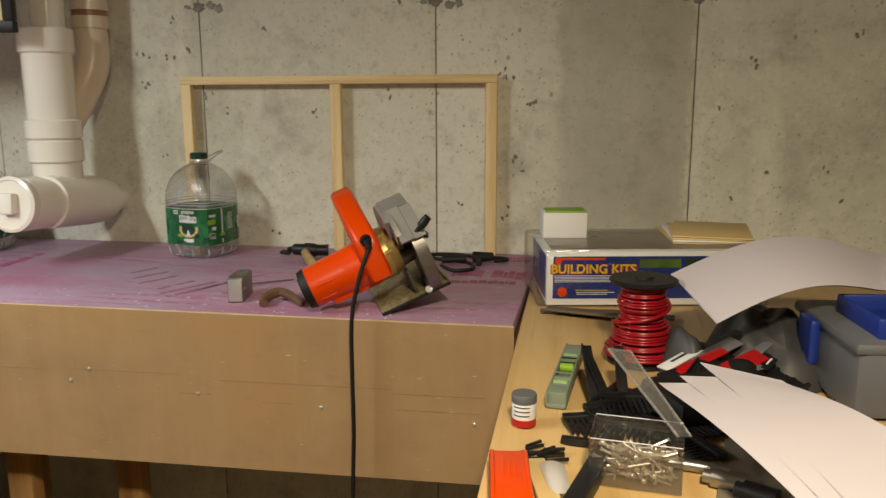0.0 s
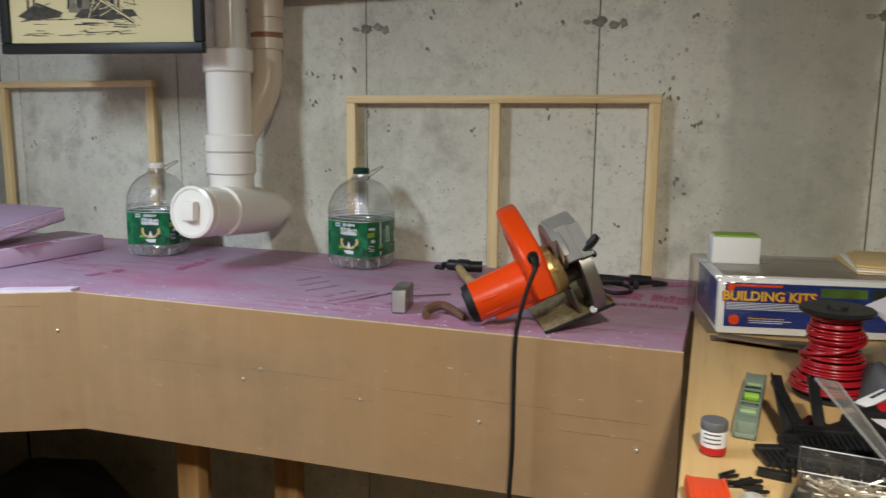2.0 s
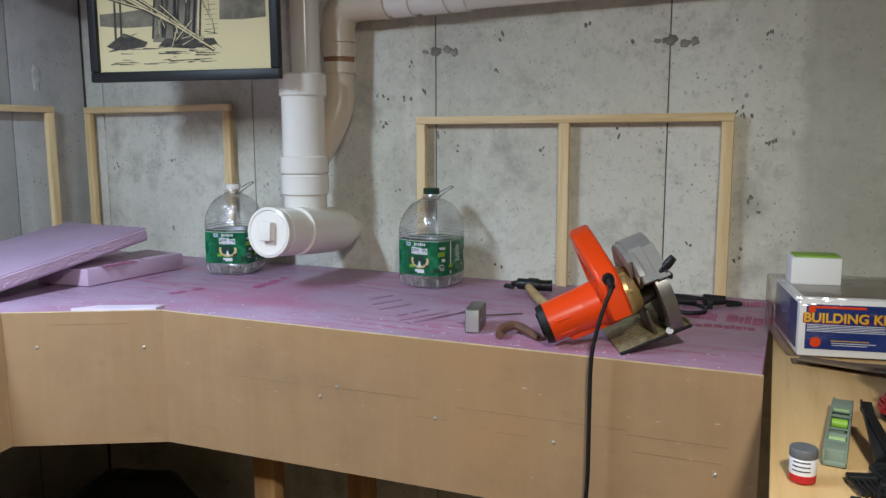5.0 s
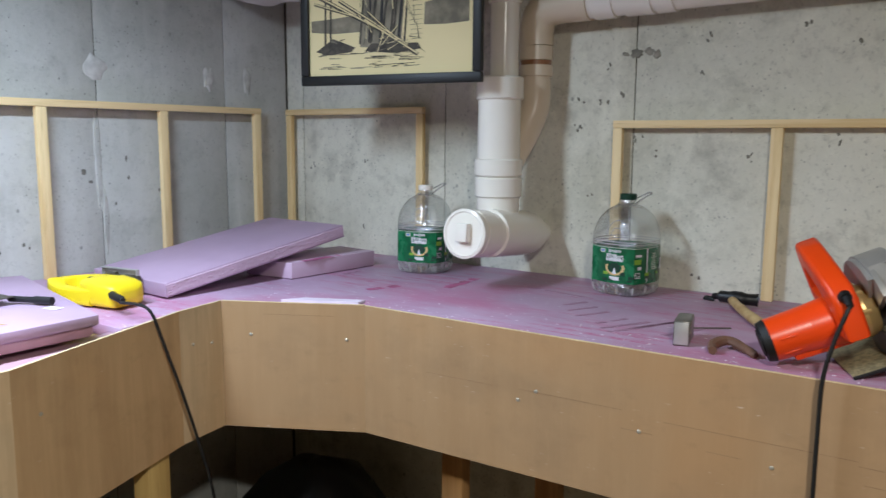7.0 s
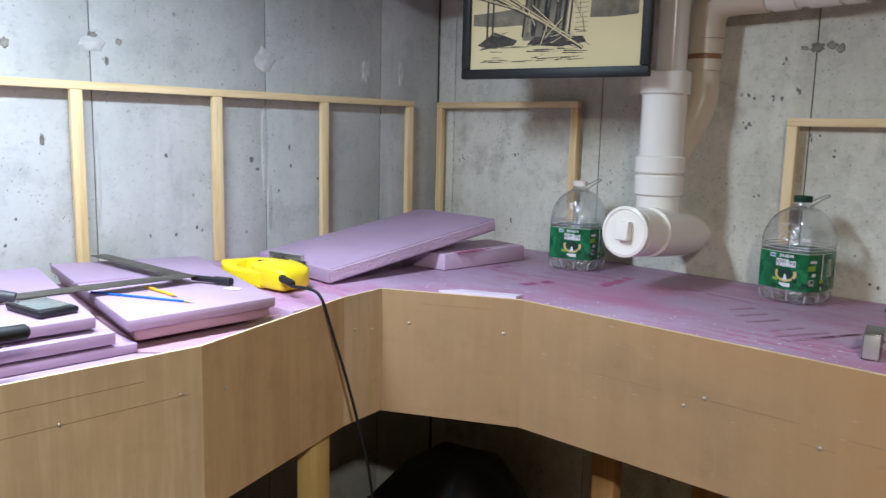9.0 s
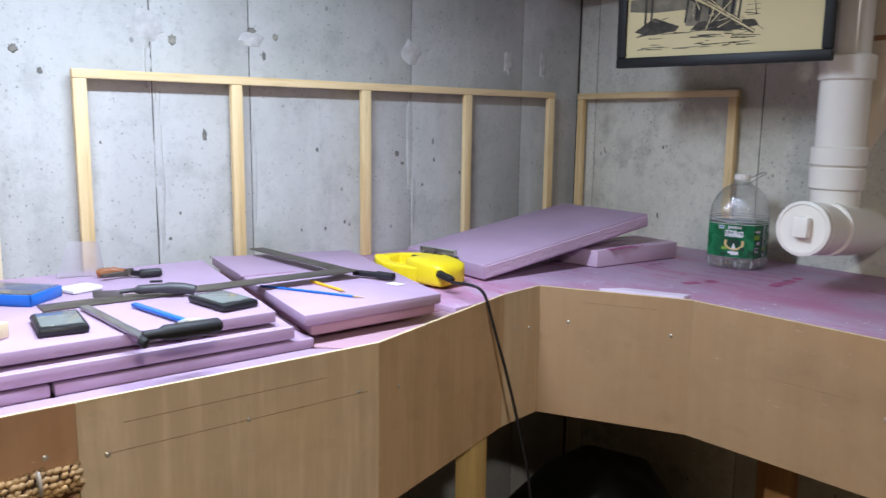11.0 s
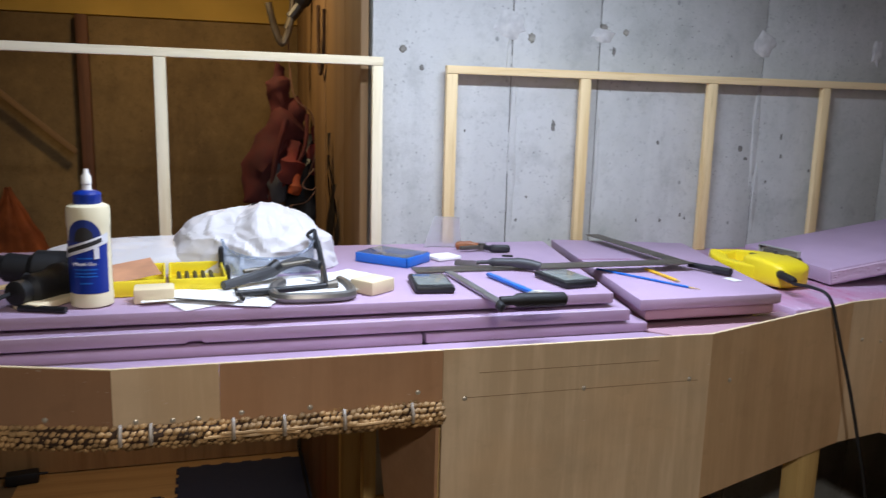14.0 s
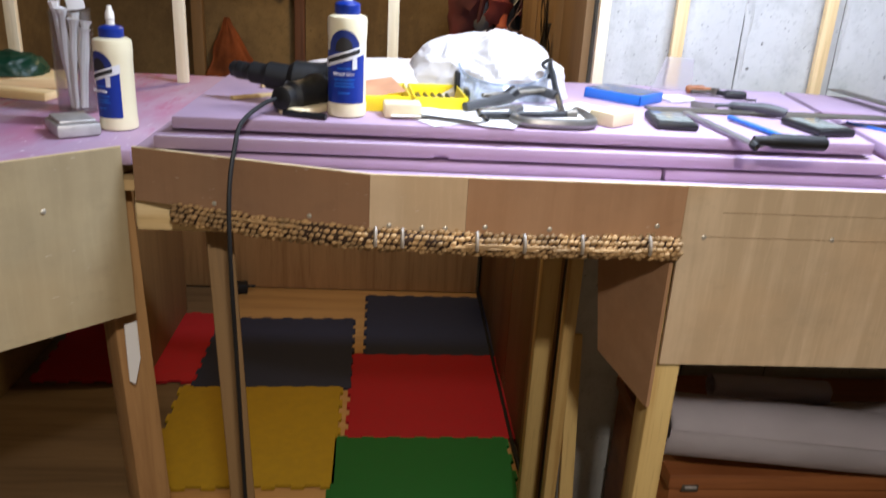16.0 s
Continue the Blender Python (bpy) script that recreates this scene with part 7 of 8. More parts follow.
for x0, w, z0, z1, lean in ((-2.70, 0.030, 1.16, 1.57, -0.06), (-2.80, 0.024, 1.16, 1.50, 0.03), (-2.60, 0.020, 1.18, 1.42, -0.03)):
    tagged(one("leather_strip", plain("black_brown_leather", (46, 36, 28), 0.8, 0, 0.4, 50, 0.3) if x0 == -2.70 else bpy.data.materials["black_brown_leather"], None, lambda bm: blade(bm, x0, w, z0, z1, lean), loc=(0, -0.052, 0)), "dark pointed leather strip hanging on the plywood", "leather strip", "hanging leather strips")
tagged(one("rope_loop", "strip_rope", None, lambda bm: tube(bm, [(-3.05, -0.060, 1.99), (-3.02, -0.062, 1.84), (-2.96, -0.064, 1.76), (-2.90, -0.062, 1.80), (-2.88, -0.060, 1.96)], 0.006, 8, 5)), "dark rope loop hung on the plywood", "rope")
tagged(one("power_brick", "rubber", None, lambda bm: (box(bm, (0, 0, 0.025), (0.06, 0.13, 0.05), 0.008), cyl(bm, (0, 0.06, 0.03), (0, 0.10, 0.03), 0.008, 0.005, 10)), loc=pose(-3.80, -1.255, 0.0047, 0, 0, 8)), "black power brick on the alcove floor", "power brick")
tagged(one("floor_cable", "rubber", None, lambda bm: tube(bm, [(-3.86, -0.060, 0.014), (-3.4, -0.064, 0.0135), (-2.9, -0.064, 0.0135), (-2.4, -0.060, 0.0135), (-2.0, -0.03, 0.008), (-1.85, 0.0, 0.008)], 0.008, 8, 5)), "black cable along the foot of the alcove wall", "cable")


# ---- things on the workbench ----
M["dgrey_board"] = plain("grey_brown_board", (128, 116, 98), 0.7, 0, 0.25, 20, 0.1)
ZW = 1.2835
kit = thing("kit_box", "white and blue cardboard box in clear wrap", "box", (0.024, 1.312, ZW + 0.003), 11)
KW, KD, KH = 0.40, 0.225, 0.100
one("carton", "card", kit, lambda bm: box(bm, (KW / 2, KD / 2, KH / 2), (KW, KD, KH), 0.002))
one("top_print", plain("brown_print", (134, 116, 96), 0.3, 0, 0.4, 50, 0.05), kit, lambda bm: box(bm, (KW / 2, KD / 2 + 0.005, KH + 0.0005), (KW - 0.02, KD - 0.03, 0.001), 0))
one("side_print", "navy", kit, lambda bm: box(bm, (-0.0005, KD / 2, KH / 2), (0.001, KD - 0.03, KH - 0.02), 0))
face = one("front_print", "navy", kit, lambda bm: box(bm, (KW / 2, -0.0005, KH / 2 + 0.002), (KW - 0.022, 0.001, KH - 0.022), 0))
one("photo", plain("green_photo_print", (96, 124, 52), 0.4, 0, 0.5, 120, 0.05), face, lambda bm: box(bm, (0.205, -0.0012, 0.078), (0.075, 0.0008, 0.016), 0))
one("photo", plain("dark_photo_print", (52, 70, 48), 0.4, 0, 0.5, 120, 0.05), face, lambda bm: box(bm, (0.300, -0.0012, 0.076), (0.10, 0.0008, 0.022), 0))
words("title_shadow", "BUILDING KITS", 0.0236, Matrix.Translation((0.0850, -0.0011, 0.0588)) @ pose(0, 0, 0, 90, 0, 0), "red", face, 0.0001)
words("title_words", "BUILDING KITS", 0.0228, Matrix.Translation((0.0840, -0.0016, 0.0605)) @ pose(0, 0, 0, 90, 0, 0), "print_y", face)
for z, x0, w, mt in ((0.0865, 0.06, 0.09, "orange"), *[(0.0555 - 0.0028 * i, 0.086 - 0.006 * (i % 3), 0.145 - 0.012 * (i % 3), "print_w") for i in range(5)], (0.0285, 0.082, 0.06, "print_y"), (0.0245, 0.088, 0.07, "print_w"), (0.021, 0.082, 0.055, "print_w"), *[(0.060 - 0.003 * i, 0.30, 0.12 - 0.02 * (i % 2), "print_w") for i in range(5)]):
    one("print_line", mt, face, lambda bm: box(bm, (x0, -0.0012, z), (w, 0.0006, 0.0012 if mt != "orange" else 0.004), 0))
one("badge", "orange", face, lambda bm: cyl(bm, (0.028, -0.0004, 0.025), (0.028, -0.0014, 0.025), 0.009, seg=16))
one("badge", "orange", face, lambda bm: cyl(bm, (0.020, -0.0004, 0.082), (0.020, -0.0014, 0.082), 0.006, seg=16))
one("wrap", "wrap", kit, lambda bm: (box(bm, (KW / 2 - 0.006, KD / 2, KH / 2 + 0.001), (KW + 0.022, KD + 0.008, KH + 0.006), 0.004)))
wbx = thing("small_box", "small white box with a lime green top", "box", (0.008, 1.435, 1.3875), 10)
one("carton", "card", wbx, lambda bm: box(bm, (0.043, 0.03, 0.026), (0.086, 0.058, 0.050), 0.002))
one("top_flap", "lime", wbx, lambda bm: box(bm, (0.046, 0.034, 0.0525), (0.078, 0.052, 0.0035), 0.001))
for i in range(4):
    tagged(one("envelope", ("manila", "card", "manila", "manila")[i], None, lambda bm: box(bm, (0, 0, 0.0016), (0.145, 0.19, 0.003), 0.0008), loc=pose(0.315 + 0.006 * i, 1.52, 1.3885 + 0.0036 * i, 0, 0, 6 - 4 * i)), "flat manila envelope stacked on the box", "envelope", "stacked envelopes")
for i, (x, y, a) in enumerate(((0.09, 1.285, 6), (0.11, 1.262, -6), (0.10, 1.235, -14))):
    tagged(one("wood_strip", M.setdefault("strip", timber("weathered_strip", (104, 88, 70), (76, 62, 48), 0, 0.8, 30, False)), None, lambda bm: box(bm, (0, 0, 0.0022), (0.21, 0.022, 0.0042), 0.001), loc=pose(x + 0.03, y, ZW + 0.0005 + 0.0047 * i, 0, 0, a)), "dark weathered wooden strip", "strip", "wooden strips")

spool = thing("wire_spool", "black spool wound with red wire", "spool", (0.176, 1.035, ZW + 0.001))
one("flange", "black", spool, lambda bm: (lathe(bm, [(0.010, 0.1165), (0.047, 0.1165), (0.048, 0.118), (0.048, 0.121), (0.046, 0.1225), (0.010, 0.1225)], 36), cyl(bm, (0, 0, 0.118), (0, 0, 0.126), 0.014, 0.013, 18)))
one("flange", "black", spool, lambda bm: lathe(bm, [(0.046, 0.0), (0.048, 0.001), (0.048, 0.005), (0.046, 0.006), (0.010, 0.006)], 36))
one("hub", "black", spool, lambda bm: cyl(bm, (0, 0, 0.005), (0, 0, 0.118), 0.027, seg=24))


def winding(bm):
    pts, rnd = [], random.Random(2)
    turns = 38
    for i in range(turns * 16 + 1):
        t = i / (turns * 16)
        a = 2 * math.pi * turns * t
        r = 0.0325 + 0.019 * max(0, 1 - t * 1.9) + 0.0025 * math.sin(t * 19)
        pts.append((r * math.cos(a), r * math.sin(a), 0.010 + 0.103 * t + 0.0018 * math.sin(a * 0.37)))
    tube(bm, pts, 0.0019, 6, 0)
    for k in range(4):
        q = [((0.036 + 0.010 * (1 - z)) * math.cos(a), (0.036 + 0.010 * (1 - z)) * math.sin(a), 0.012 + 0.085 * z) for a, z in ((k * 1.7 + 0.5 * j, min(1, max(0, 0.2 + 0.18 * k + 0.05 * j))) for j in range(8))]
        tube(bm, q, 0.0023, 6, 3)


one("wire", "wire", spool, winding, rough_edge=60)
lv = thing("torpedo_level", "short grey spirit level with green vials", "level", (0.073, 0.933, ZW + 0.001), -5)
M["vial_clear"] = plain("vial_green", (150, 176, 120), 0.25, 0, 0.1, 40, 0.02)
M["level_grey"] = plain("level_body", (126, 140, 124), 0.5, 0.1, 0.15, 40, 0.1)
one("body", "level_grey", lv, lambda bm: [box(bm, c, s, 0.0012) for c, s in (((0, 0, 0.003), (0.026, 0.205, 0.006)), ((-0.0115, 0, 0.010), (0.003, 0.205, 0.020)), ((0.0115, 0, 0.010), (0.003, 0.205, 0.020)), ((0, 0.075, 0.010), (0.024, 0.045, 0.020)), ((0, -0.085, 0.010), (0.024, 0.030, 0.020)), ((0, 0.030, 0.010), (0.024, 0.008, 0.018)), ((0, -0.040, 0.010), (0.024, 0.008, 0.018)))])
for y, sy in ((0.008, 0.022), (-0.058, 0.018), (0.05, 0.012)):
    one("vial", "lime" if sy == 0.022 else "vial_clear", lv, lambda bm: cyl(bm, (-0.009, y, 0.015), (0.009, y, 0.015), 0.0062, seg=14))
for y in (0.040, 0.020, -0.028, -0.072):
    one("vial_frame", "level_grey", lv, lambda bm: box(bm, (0, y, 0.0205), (0.022, 0.003, 0.0012), 0))

pot = thing("paint_pot", "tiny white pot with grey lid and red base", "pot", (0.030, 0.778, ZW + 0.001))
one("pot", "print_w", pot, lambda bm: lathe(bm, [(0.0135, 0.008), (0.0142, 0.010), (0.0142, 0.030), (0.0135, 0.031)], 26))
one("base_band", "red", pot, lambda bm: lathe(bm, [(0.0125, 0.0), (0.0143, 0.001), (0.0144, 0.009), (0.0138, 0.0095)], 26))
one("lid", "grey", pot, lambda bm: lathe(bm, [(0.0142, 0.028), (0.0148, 0.029), (0.0148, 0.037), (0.0140, 0.0385), (0.0, 0.0385)], 26))
for z in (0.014, 0.019, 0.024):
    one("label_line", "dgrey", pot, lambda bm: arc_patch(bm, 0.01435, -2.4, -1.0, z, z + 0.0016))

ot = thing("orange_tray", "orange plastic tool handle on the bench", "tool", (0.035, 0.585, ZW + 0.001), 8)
one("body", "orange", ot, lambda bm: (box(bm, (0, 0, 0.011), (0.040, 0.155, 0.022), 0.004), box(bm, (-0.017, 0, 0.0215), (0.004, 0.15, 0.004), 0.0015), box(bm, (0.017, 0, 0.0215), (0.004, 0.15, 0.004), 0.0015), *[box(bm, (-0.006 + 0.006 * i, 0.035, 0.0222), (0.002, 0.035, 0.002), 0.0005) for i in range(3)], cyl(bm, (0, -0.035, 0.02), (0, -0.035, 0.026), 0.010, seg=18)))
tagged(one("white_clip", "card", None, lambda bm: sheet(bm, lambda u, v: Vector(((v - 0.5) * (0.020 + 0.006 * u), (u - 0.5) * 0.062, 0.008 + 0.006 * math.sin(u * 2.6) - 0.010 * (v - 0.5) ** 2 * 4 * 0.5)), 12, 8, 0.0016), loc=pose(0.074, 0.634, ZW + 0.002, 0, 0, 12)), "bent white plastic clip on the bench", "clip")
tagged(one("tan_strip", "manila", None, lambda bm: box(bm, (0, 0, 0.004), (0.022, 0.10, 0.008), 0.002), loc=pose(0.062, 0.628, ZW + 0.001, 0, 0, 14)), "tan strip beside the roll", "strip")
tagged(one("black_bar", "black", None, lambda bm: box(bm, (0, 0, 0.009), (0.020, 0.22, 0.018), 0.003), loc=pose(0.103, 0.625, ZW + 0.001, 0, 0, -14)), "long black plastic bar", "bar")
rk = random.Random(11)
for i in range(12):
    x, y = 0.062 + rk.uniform(-0.018, 0.020), 0.700 + rk.uniform(-0.024, 0.024)
    tagged(one("black_peg", "black", None, lambda bm: box(bm, (0, 0, 0.0022), (0.023, 0.0030, 0.0034), 0.0006), loc=pose(x, y, ZW + 0.0005 + 0.0036 * (i % 3 == 0), 0, 0, 28 + rk.uniform(-22, 22))), "small black plastic peg", "peg", "loose black pegs")
tagged(one("black_peg", "black", None, lambda bm: box(bm, (0, 0, 0.004), (0.034, 0.009, 0.008), 0.001), loc=pose(0.092, 0.733, ZW + 0.001, 0, 0, -8)), "black plastic bar with square ends", "peg")


spine_mesh = tooth_mesh = None
for i, (x, y, z, a, tilt) in enumerate(((0.108, 0.800, 0.002, 18, 0), (0.128, 0.822, 0.010, 34, 5), (0.16, 0.80, 0.004, -20, 0), (0.120, 0.850, 0.006, 66, 4), (0.150, 0.840, 0.014, 10, 6), (0.185, 0.835, 0.006, -35, 4), (0.170, 0.870, 0.012, 52, 8), (0.200, 0.790, 0.004, 30, 0), (0.215, 0.760, 0.003, -60, 0), (0.140, 0.775, 0.003, -8, 0))):
    th = thing("black_sprue", "black plastic sprue with fine teeth", "sprue", group="black sprues", m=pose(x, y, ZW + z, tilt, 0, a))
    if spine_mesh is None:
        spine_mesh = one("spine", "black", th, lambda bm: box(bm, (0.01, 0.0, 0.006), (0.09, 0.012, 0.008), 0.002)).data
        tooth_mesh = one("tooth", "black", th, lambda bm: box(bm, (0, -0.020, 0.004), (0.0034, 0.040, 0.005), 0.0006), loc=pose(-0.034, 0, 0)).data
    else:
        new("spine", spine_mesh).parent = th
    for j in range(1 if i == 0 else 0, 14):
        tooth = new("tooth", tooth_mesh)
        tooth.parent = th
        tooth.matrix_basis = pose(-0.034 + j * 0.0065, 0, 0)
for i, (x, y, rz, tl) in enumerate(((0.112, 0.905, 100, 50), (0.128, 0.900, 112, 44), (0.146, 0.905, 95, 52), (0.205, 0.925, 60, 30), (0.225, 0.900, 75, 24))):
    tagged(one("black_strip", "black", None, lambda bm: (box(bm, (0.045, 0, 0), (0.09, 0.013, 0.005), 0.001), box(bm, (0.045, 0.006, 0.003), (0.09, 0.002, 0.006), 0.0005)), loc=pose(x, y - 0.07, ZW + 0.012, 0, -tl * 0.6, rz)), "black plastic channel strip leaning", "strip", "black strips")
tagged(one("grey_board", "dgrey_board", None, lambda bm: box(bm, (0, 0, 0.0012), (0.34, 0.36, 0.0024), 0.0006), loc=pose(0.395, 0.62, ZW + 0.0003, 0, 0, -12)), "thin grey-brown board on the bench", "board")
tagged(one("black_case", "rubber", None, lambda bm: box(bm, (0, 0, 0.02), (0.12, 0.10, 0.030), 0.008), loc=pose(0.240, 0.85, ZW + 0.001, 0, 0, 25)), "black soft tool case", "case")

bx = thing("screw_box", "clear plastic box full of screws, lid open", "box", (0.152, 0.672, ZW + 0.001), -6)
BW, BD, BH, BT = 0.088, 0.062, 0.048, 0.0016
for c, s in (((0, 0, BT / 2), (BW, BD, BT)), ((-BW / 2, 0, BH / 2), (BT, BD, BH)), ((BW / 2, 0, BH / 2), (BT, BD, BH)), ((0, -BD / 2, BH / 2), (BW, BT, BH)), ((0, BD / 2, BH / 2), (BW, BT, BH))):
    one("wall", "clear", bx, lambda bm: box(bm, c, s, 0.0004))
for y in (-BD / 2, BD / 2):
    one("rim", "print_w", bx, lambda bm: box(bm, (0, y, BH), (BW, 0.001, 0.001), 0.0003))
lid_a, lid_b, lid_c, lid_d = (Vector(p) for p in ((0.122, 0.726, 1.398), (0.146, 0.752, 1.388), (0.206, 0.690, 1.322), (0.190, 0.660, 1.334)))
lid_inv = bx.matrix_basis.inverted()
one("lid", "cloudy", bx, lambda bm: (sheet(bm, lambda u, v: lid_inv @ lid_a.lerp(lid_d, u).lerp(lid_b.lerp(lid_c, u), v), 6, 3, 0.0014), tube(bm, [lid_inv @ lid_a, lid_inv @ lid_d], 0.0016, 6, 0), tube(bm, [lid_inv @ lid_b, lid_inv @ lid_c], 0.0016, 6, 0), tube(bm, [lid_inv @ lid_a, lid_inv @ lid_b], 0.0016, 6, 0)))
rs = random.Random(21)


def screw_mesh(bm):
    cyl(bm, (0, 0, 0), (0, 0, 0.021), 0.0009, 0.0016, 7)
    cyl(bm, (0, 0, 0.021), (0, 0, 0.0230), 0.0014, 0.0029, 10)
    cyl(bm, (0, 0, 0.0230), (0, 0, 0.0238), 0.0029, 0.0022, 10)


first = one("screw", "screw", bx, screw_mesh)
smesh = first.data
for i in range(110):
    o = first if i == 0 else new("screw", smesh)
    o.parent = bx
    o.matrix_basis = Matrix.Translation((rs.uniform(-0.031, 0.031), rs.uniform(-0.019, 0.019), 0.0045 + 0.024 * rs.random() ** 1.4)) @ Euler((rs.uniform(1.2, 1.9), 0, rs.uniform(0, 6.28))).to_matrix().to_4x4() @ Matrix.Translation((0, 0, -0.011))

for x, y, rz, L, r in ((0.245, 0.655, 70, 0.045, 0.009), (0.262, 0.628, 60, 0.030, 0.011), (0.215, 0.690, 80, 0.06, 0.006)):
    tagged(one("socket", "steel" if r < 0.01 else "black", None, lambda bm: (cyl(bm, (0, -L / 2, r), (0, L / 2, r), r, seg=18), cyl(bm, (0, L / 2, r), (0, L / 2 + 0.008, r), r * 0.7, seg=18)), loc=pose(x, y, ZW + 0.001, 0, 0, rz)), "loose socket wrench piece", "socket", "loose sockets")
M["packgrey"] = plain("silver_grey_card", (112, 112, 116), 0.3, 0, 0.3, 60, 0.05)
for i, (x, y, z, a, tilt, L, W, mt) in enumerate(((0.232, 0.918, 0.030, 28, -10, 0.085, 0.026, "black"), (0.246, 0.936, 0.038, 34, -14, 0.080, 0.016, "red"), (0.258, 0.958, 0.040, 30, -18, 0.095, 0.026, "packgrey"), (0.272, 0.975, 0.046, 40, -20, 0.090, 0.024, "black"),
                                                   (0.300, 0.935, 0.040, 36, -12, 0.060, 0.026, "red"), (0.282, 0.918, 0.034, 20, -6, 0.080, 0.020, "packgrey"), (0.315, 0.965, 0.044, 48, -16, 0.080, 0.022, "packgrey"), (0.222, 0.952, 0.034, 44, -12, 0.070, 0.020, "print_w"), (0.330, 0.935, 0.040, 60, -8, 0.035, 0.010, "black"), (0.262, 0.900, 0.030, 10, -4, 0.070, 0.024, "black"))):
    th = thing("blister_pack", "glossy carded tool pack lying in a heap", "packet", (x, y, ZW + z), a, group="carded packs")
    one("card", mt, th, lambda bm: box(bm, (0, 0, 0), (L, W, 0.0022), 0.0006, pose(0, 0, 0, 14 - 5 * (i % 4), tilt, 0)))
    one("print_bar", "ink" if mt in ("print_w", "packgrey", "yellow") else "print_w", th, lambda bm: box(bm, (L * 0.06, W * 0.12, 0.0016), (L * 0.55, W * 0.22, 0.0012), 0, pose(0, 0, 0, 14 - 5 * (i % 4), tilt, 0)))


def heap(bm, rx, ry, h, seed):
    """A soft irregular low heap."""
    def f(u, v):
        a = 2 * math.pi * u
        e = 1 + 0.25 * noise.noise(Vector((math.cos(a) * 1.3, math.sin(a) * 1.3, seed)))
        x, y = rx * v * e * math.cos(a), ry * v * e * math.sin(a)
        return Vector((x, y, max(0.0, h * max(0.0, 1 - v ** 3) * (1 + 0.45 * noise.noise(Vector((x * 30, y * 30, seed)))))))
    sheet(bm, f, 48, 14)
    bmesh.ops.remove_doubles(bm, verts=bm.verts, dist=0.0003)


tagged(one("black_pouch", "rubber", None, lambda bm: heap(bm, 0.100, 0.075, 0.036, 2.0), loc=pose(0.300, 0.945, ZW + 0.001, 0, 0, 20)), "black cloth pouch under carded packs", "pouch")
tagged(one("dark_bag", "dgrey", None, lambda bm: heap(bm, 0.085, 0.110, 0.075, 5.0), loc=pose(0.345, 1.045, ZW + 0.001, 0, 0, 10)), "dark grey soft bag under the curled paper", "bag")
tagged(one("grey_wrapper", "dgrey", None, lambda bm: heap(bm, 0.040, 0.060, 0.055, 9.0), loc=pose(0.236, 1.000, ZW + 0.001, 0, 0, 25)), "crumpled grey plastic wrapper beside the spool", "wrapper")
for i, pts in enumerate(([(0.36, 0.93), (0.33, 0.90), (0.29, 0.88), (0.25, 0.875)], [(0.37, 0.90), (0.33, 0.87), (0.30, 0.85), (0.26, 0.83), (0.23, 0.80)], [(0.35, 0.96), (0.31, 0.91), (0.26, 0.86), (0.24, 0.79)])):
    tagged(one("black_cable", "rubber", None, lambda bm: tube(bm, [(x, y, ZW + 0.022 + 0.006 * math.sin(3 * j + i)) for j, (x, y) in enumerate(pts)], 0.0034, 8, 5)), "black cable lying in the bench clutter", "cable", "bench cables")


def page(name, a, b, c, d, sag, label):
    """A curved loose sheet with corners a, b (near edge) and d, c (far edge)."""
    a, b, c, d = (Vector(p) for p in (a, b, c, d))

    def f(u, v):
        p = a.lerp(b, u).lerp(d.lerp(c, u), v)
        return p + Vector((0, 0, sag * math.sin(math.pi * min(1, u * 1.05)) * (0.55 + 0.45 * v)))
    tagged(one(name, "paper", None, lambda bm: sheet(bm, f, 30, 14), rough_edge=60), label, "paper", "loose white papers")


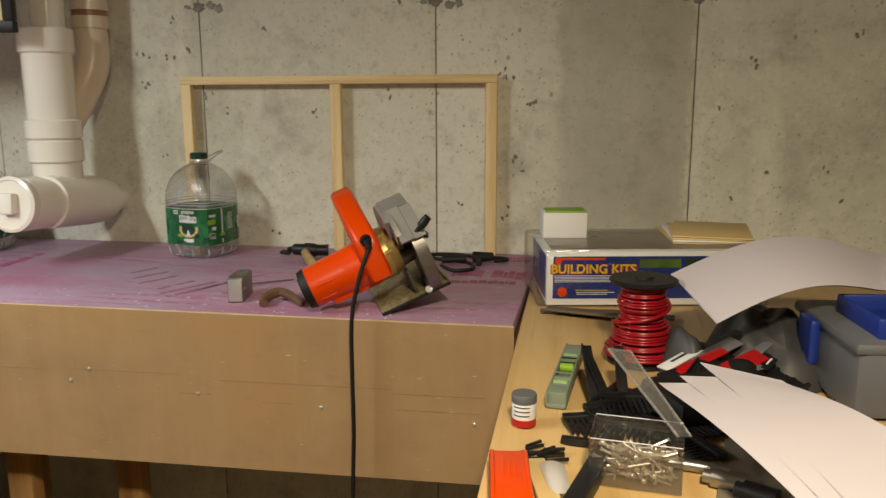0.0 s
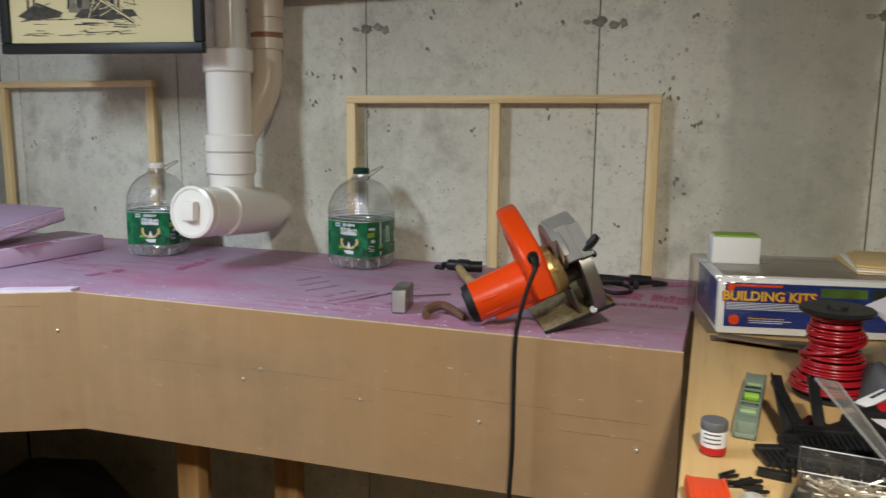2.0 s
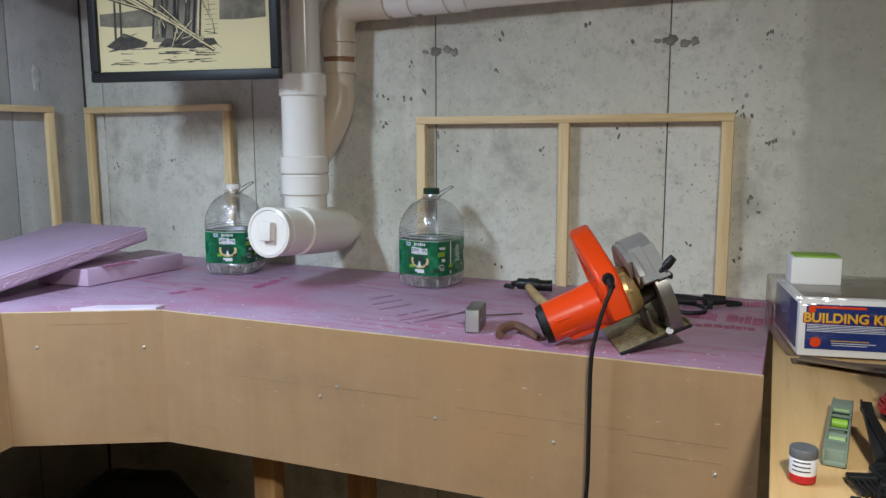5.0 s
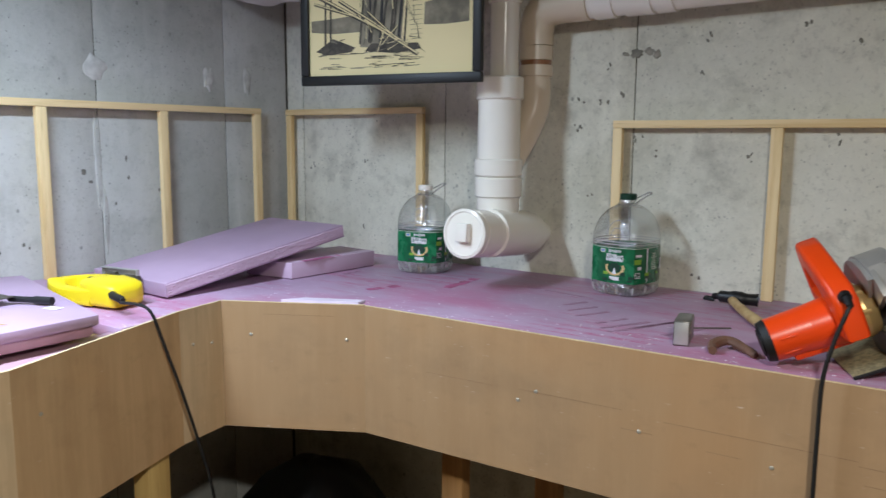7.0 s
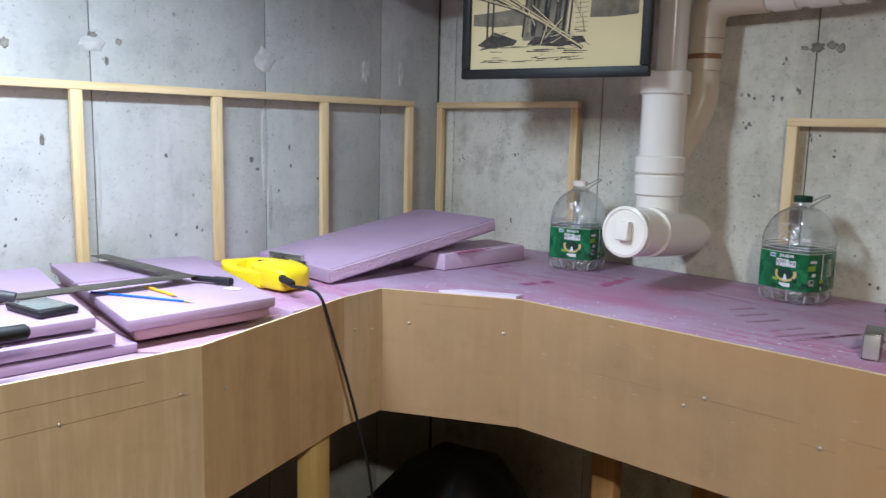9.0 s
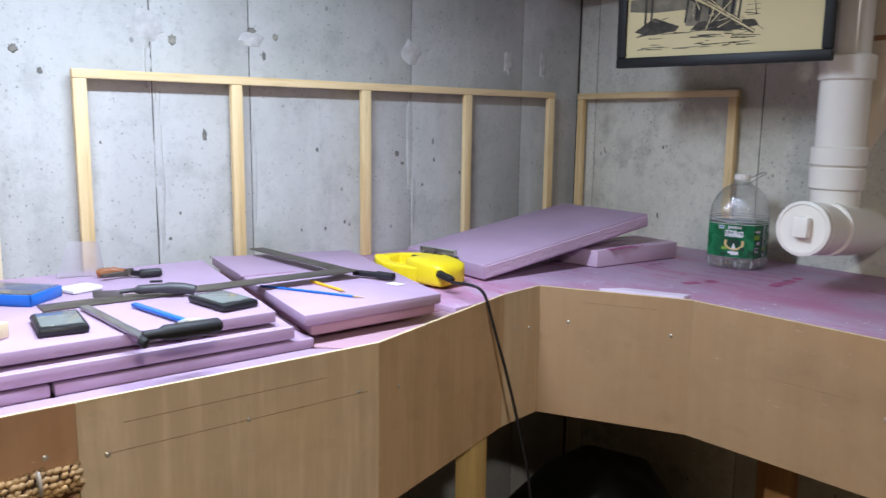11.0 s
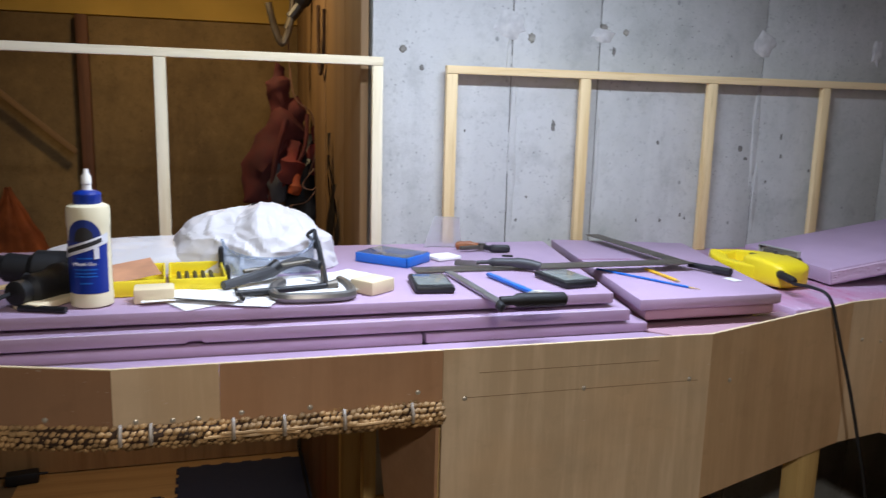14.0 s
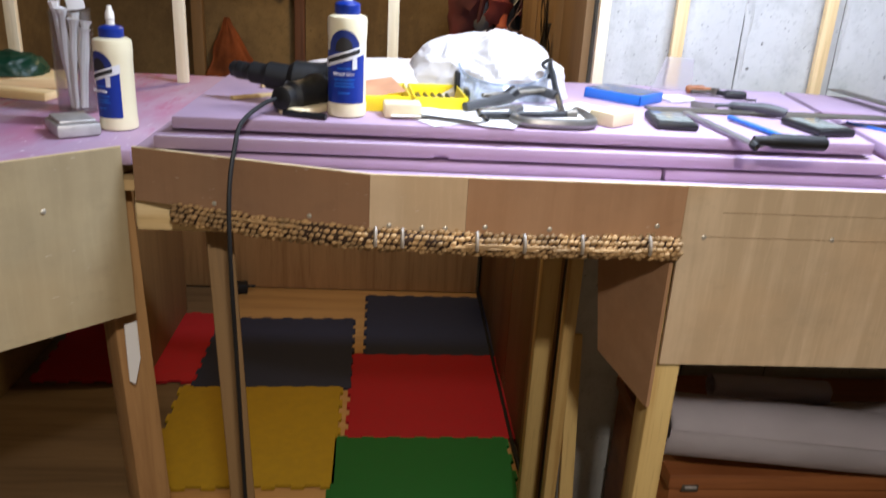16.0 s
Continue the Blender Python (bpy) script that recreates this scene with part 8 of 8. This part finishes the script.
page("paper_sheet", (0.254, 0.870, 1.392), (0.480, 0.985, 1.416), (0.560, 1.225, 1.418), (0.218, 1.094, 1.401), 0.042, "curled white paper sheet resting on the toolbox")
page("paper_sheet", (0.2525, 0.8715, 1.3905), (0.477, 0.987, 1.4145), (0.556, 1.223, 1.4165), (0.220, 1.093, 1.3995), 0.0417, "second curled white sheet under the top one")
page("paper_sheet", (0.305, 0.470, 1.355), (0.227, 0.813, 1.3605), (0.305, 0.764, 1.3615), (0.409, 0.547, 1.352), 0.012, "curved white paper sheet over the bench clutter")
page("paper_sheet", (0.289, 0.472, 1.3544), (0.200, 0.764, 1.3599), (0.278, 0.768, 1.3609), (0.409, 0.547, 1.3514), 0.012, "curved white paper sheet over the bench clutter")
page("paper_sheet", (0.273, 0.474, 1.3538), (0.176, 0.739, 1.3593), (0.261, 0.751, 1.3603), (0.409, 0.547, 1.3508), 0.012, "curved white paper sheet over the bench clutter")

tb = thing("toolbox", "grey plastic toolbox with blue latches and bins", "toolbox", (0.530, 0.965, ZW + 0.001), 6)
one("body", "grey", tb, lambda bm: (box(bm, (0, 0, 0.05), (0.27, 0.20, 0.100), 0.014), box(bm, (0, 0, 0.089), (0.276, 0.206, 0.014), 0.005)))
# flat black panel painting the darkness of the front opening, no hollow behind
one("recess", "black", tb, lambda bm: box(bm, (0.010, -0.1005, 0.046), (0.215, 0.004, 0.050), 0.004))
one("latch", "dblue", tb, lambda bm: box(bm, (-0.142, 0.03, 0.062), (0.014, 0.045, 0.060), 0.005))
one("bin", "dblue", tb, lambda bm: [box(bm, c, s, 0.003) for c, s in (((0.0, -0.03, 0.100), (0.22, 0.12, 0.006)), ((-0.108, -0.03, 0.110), (0.006, 0.12, 0.026)), ((0.108, -0.03, 0.110), (0.006, 0.12, 0.026)), ((0, -0.088, 0.110), (0.22, 0.006, 0.026)), ((0, 0.03, 0.110), (0.22, 0.006, 0.026)))])
rt = random.Random(6)
for i in range(14):
    one("small_part", ("steel", "card", "dsteel", "manila")[i % 4], tb, lambda bm: box(bm, (0, 0, 0.005), (rt.uniform(0.012, 0.03), rt.uniform(0.008, 0.02), 0.009), 0.002), loc=pose(rt.uniform(-0.08, 0.09), rt.uniform(-0.075, 0.015), 0.104, 0, 0, rt.uniform(0, 180)))
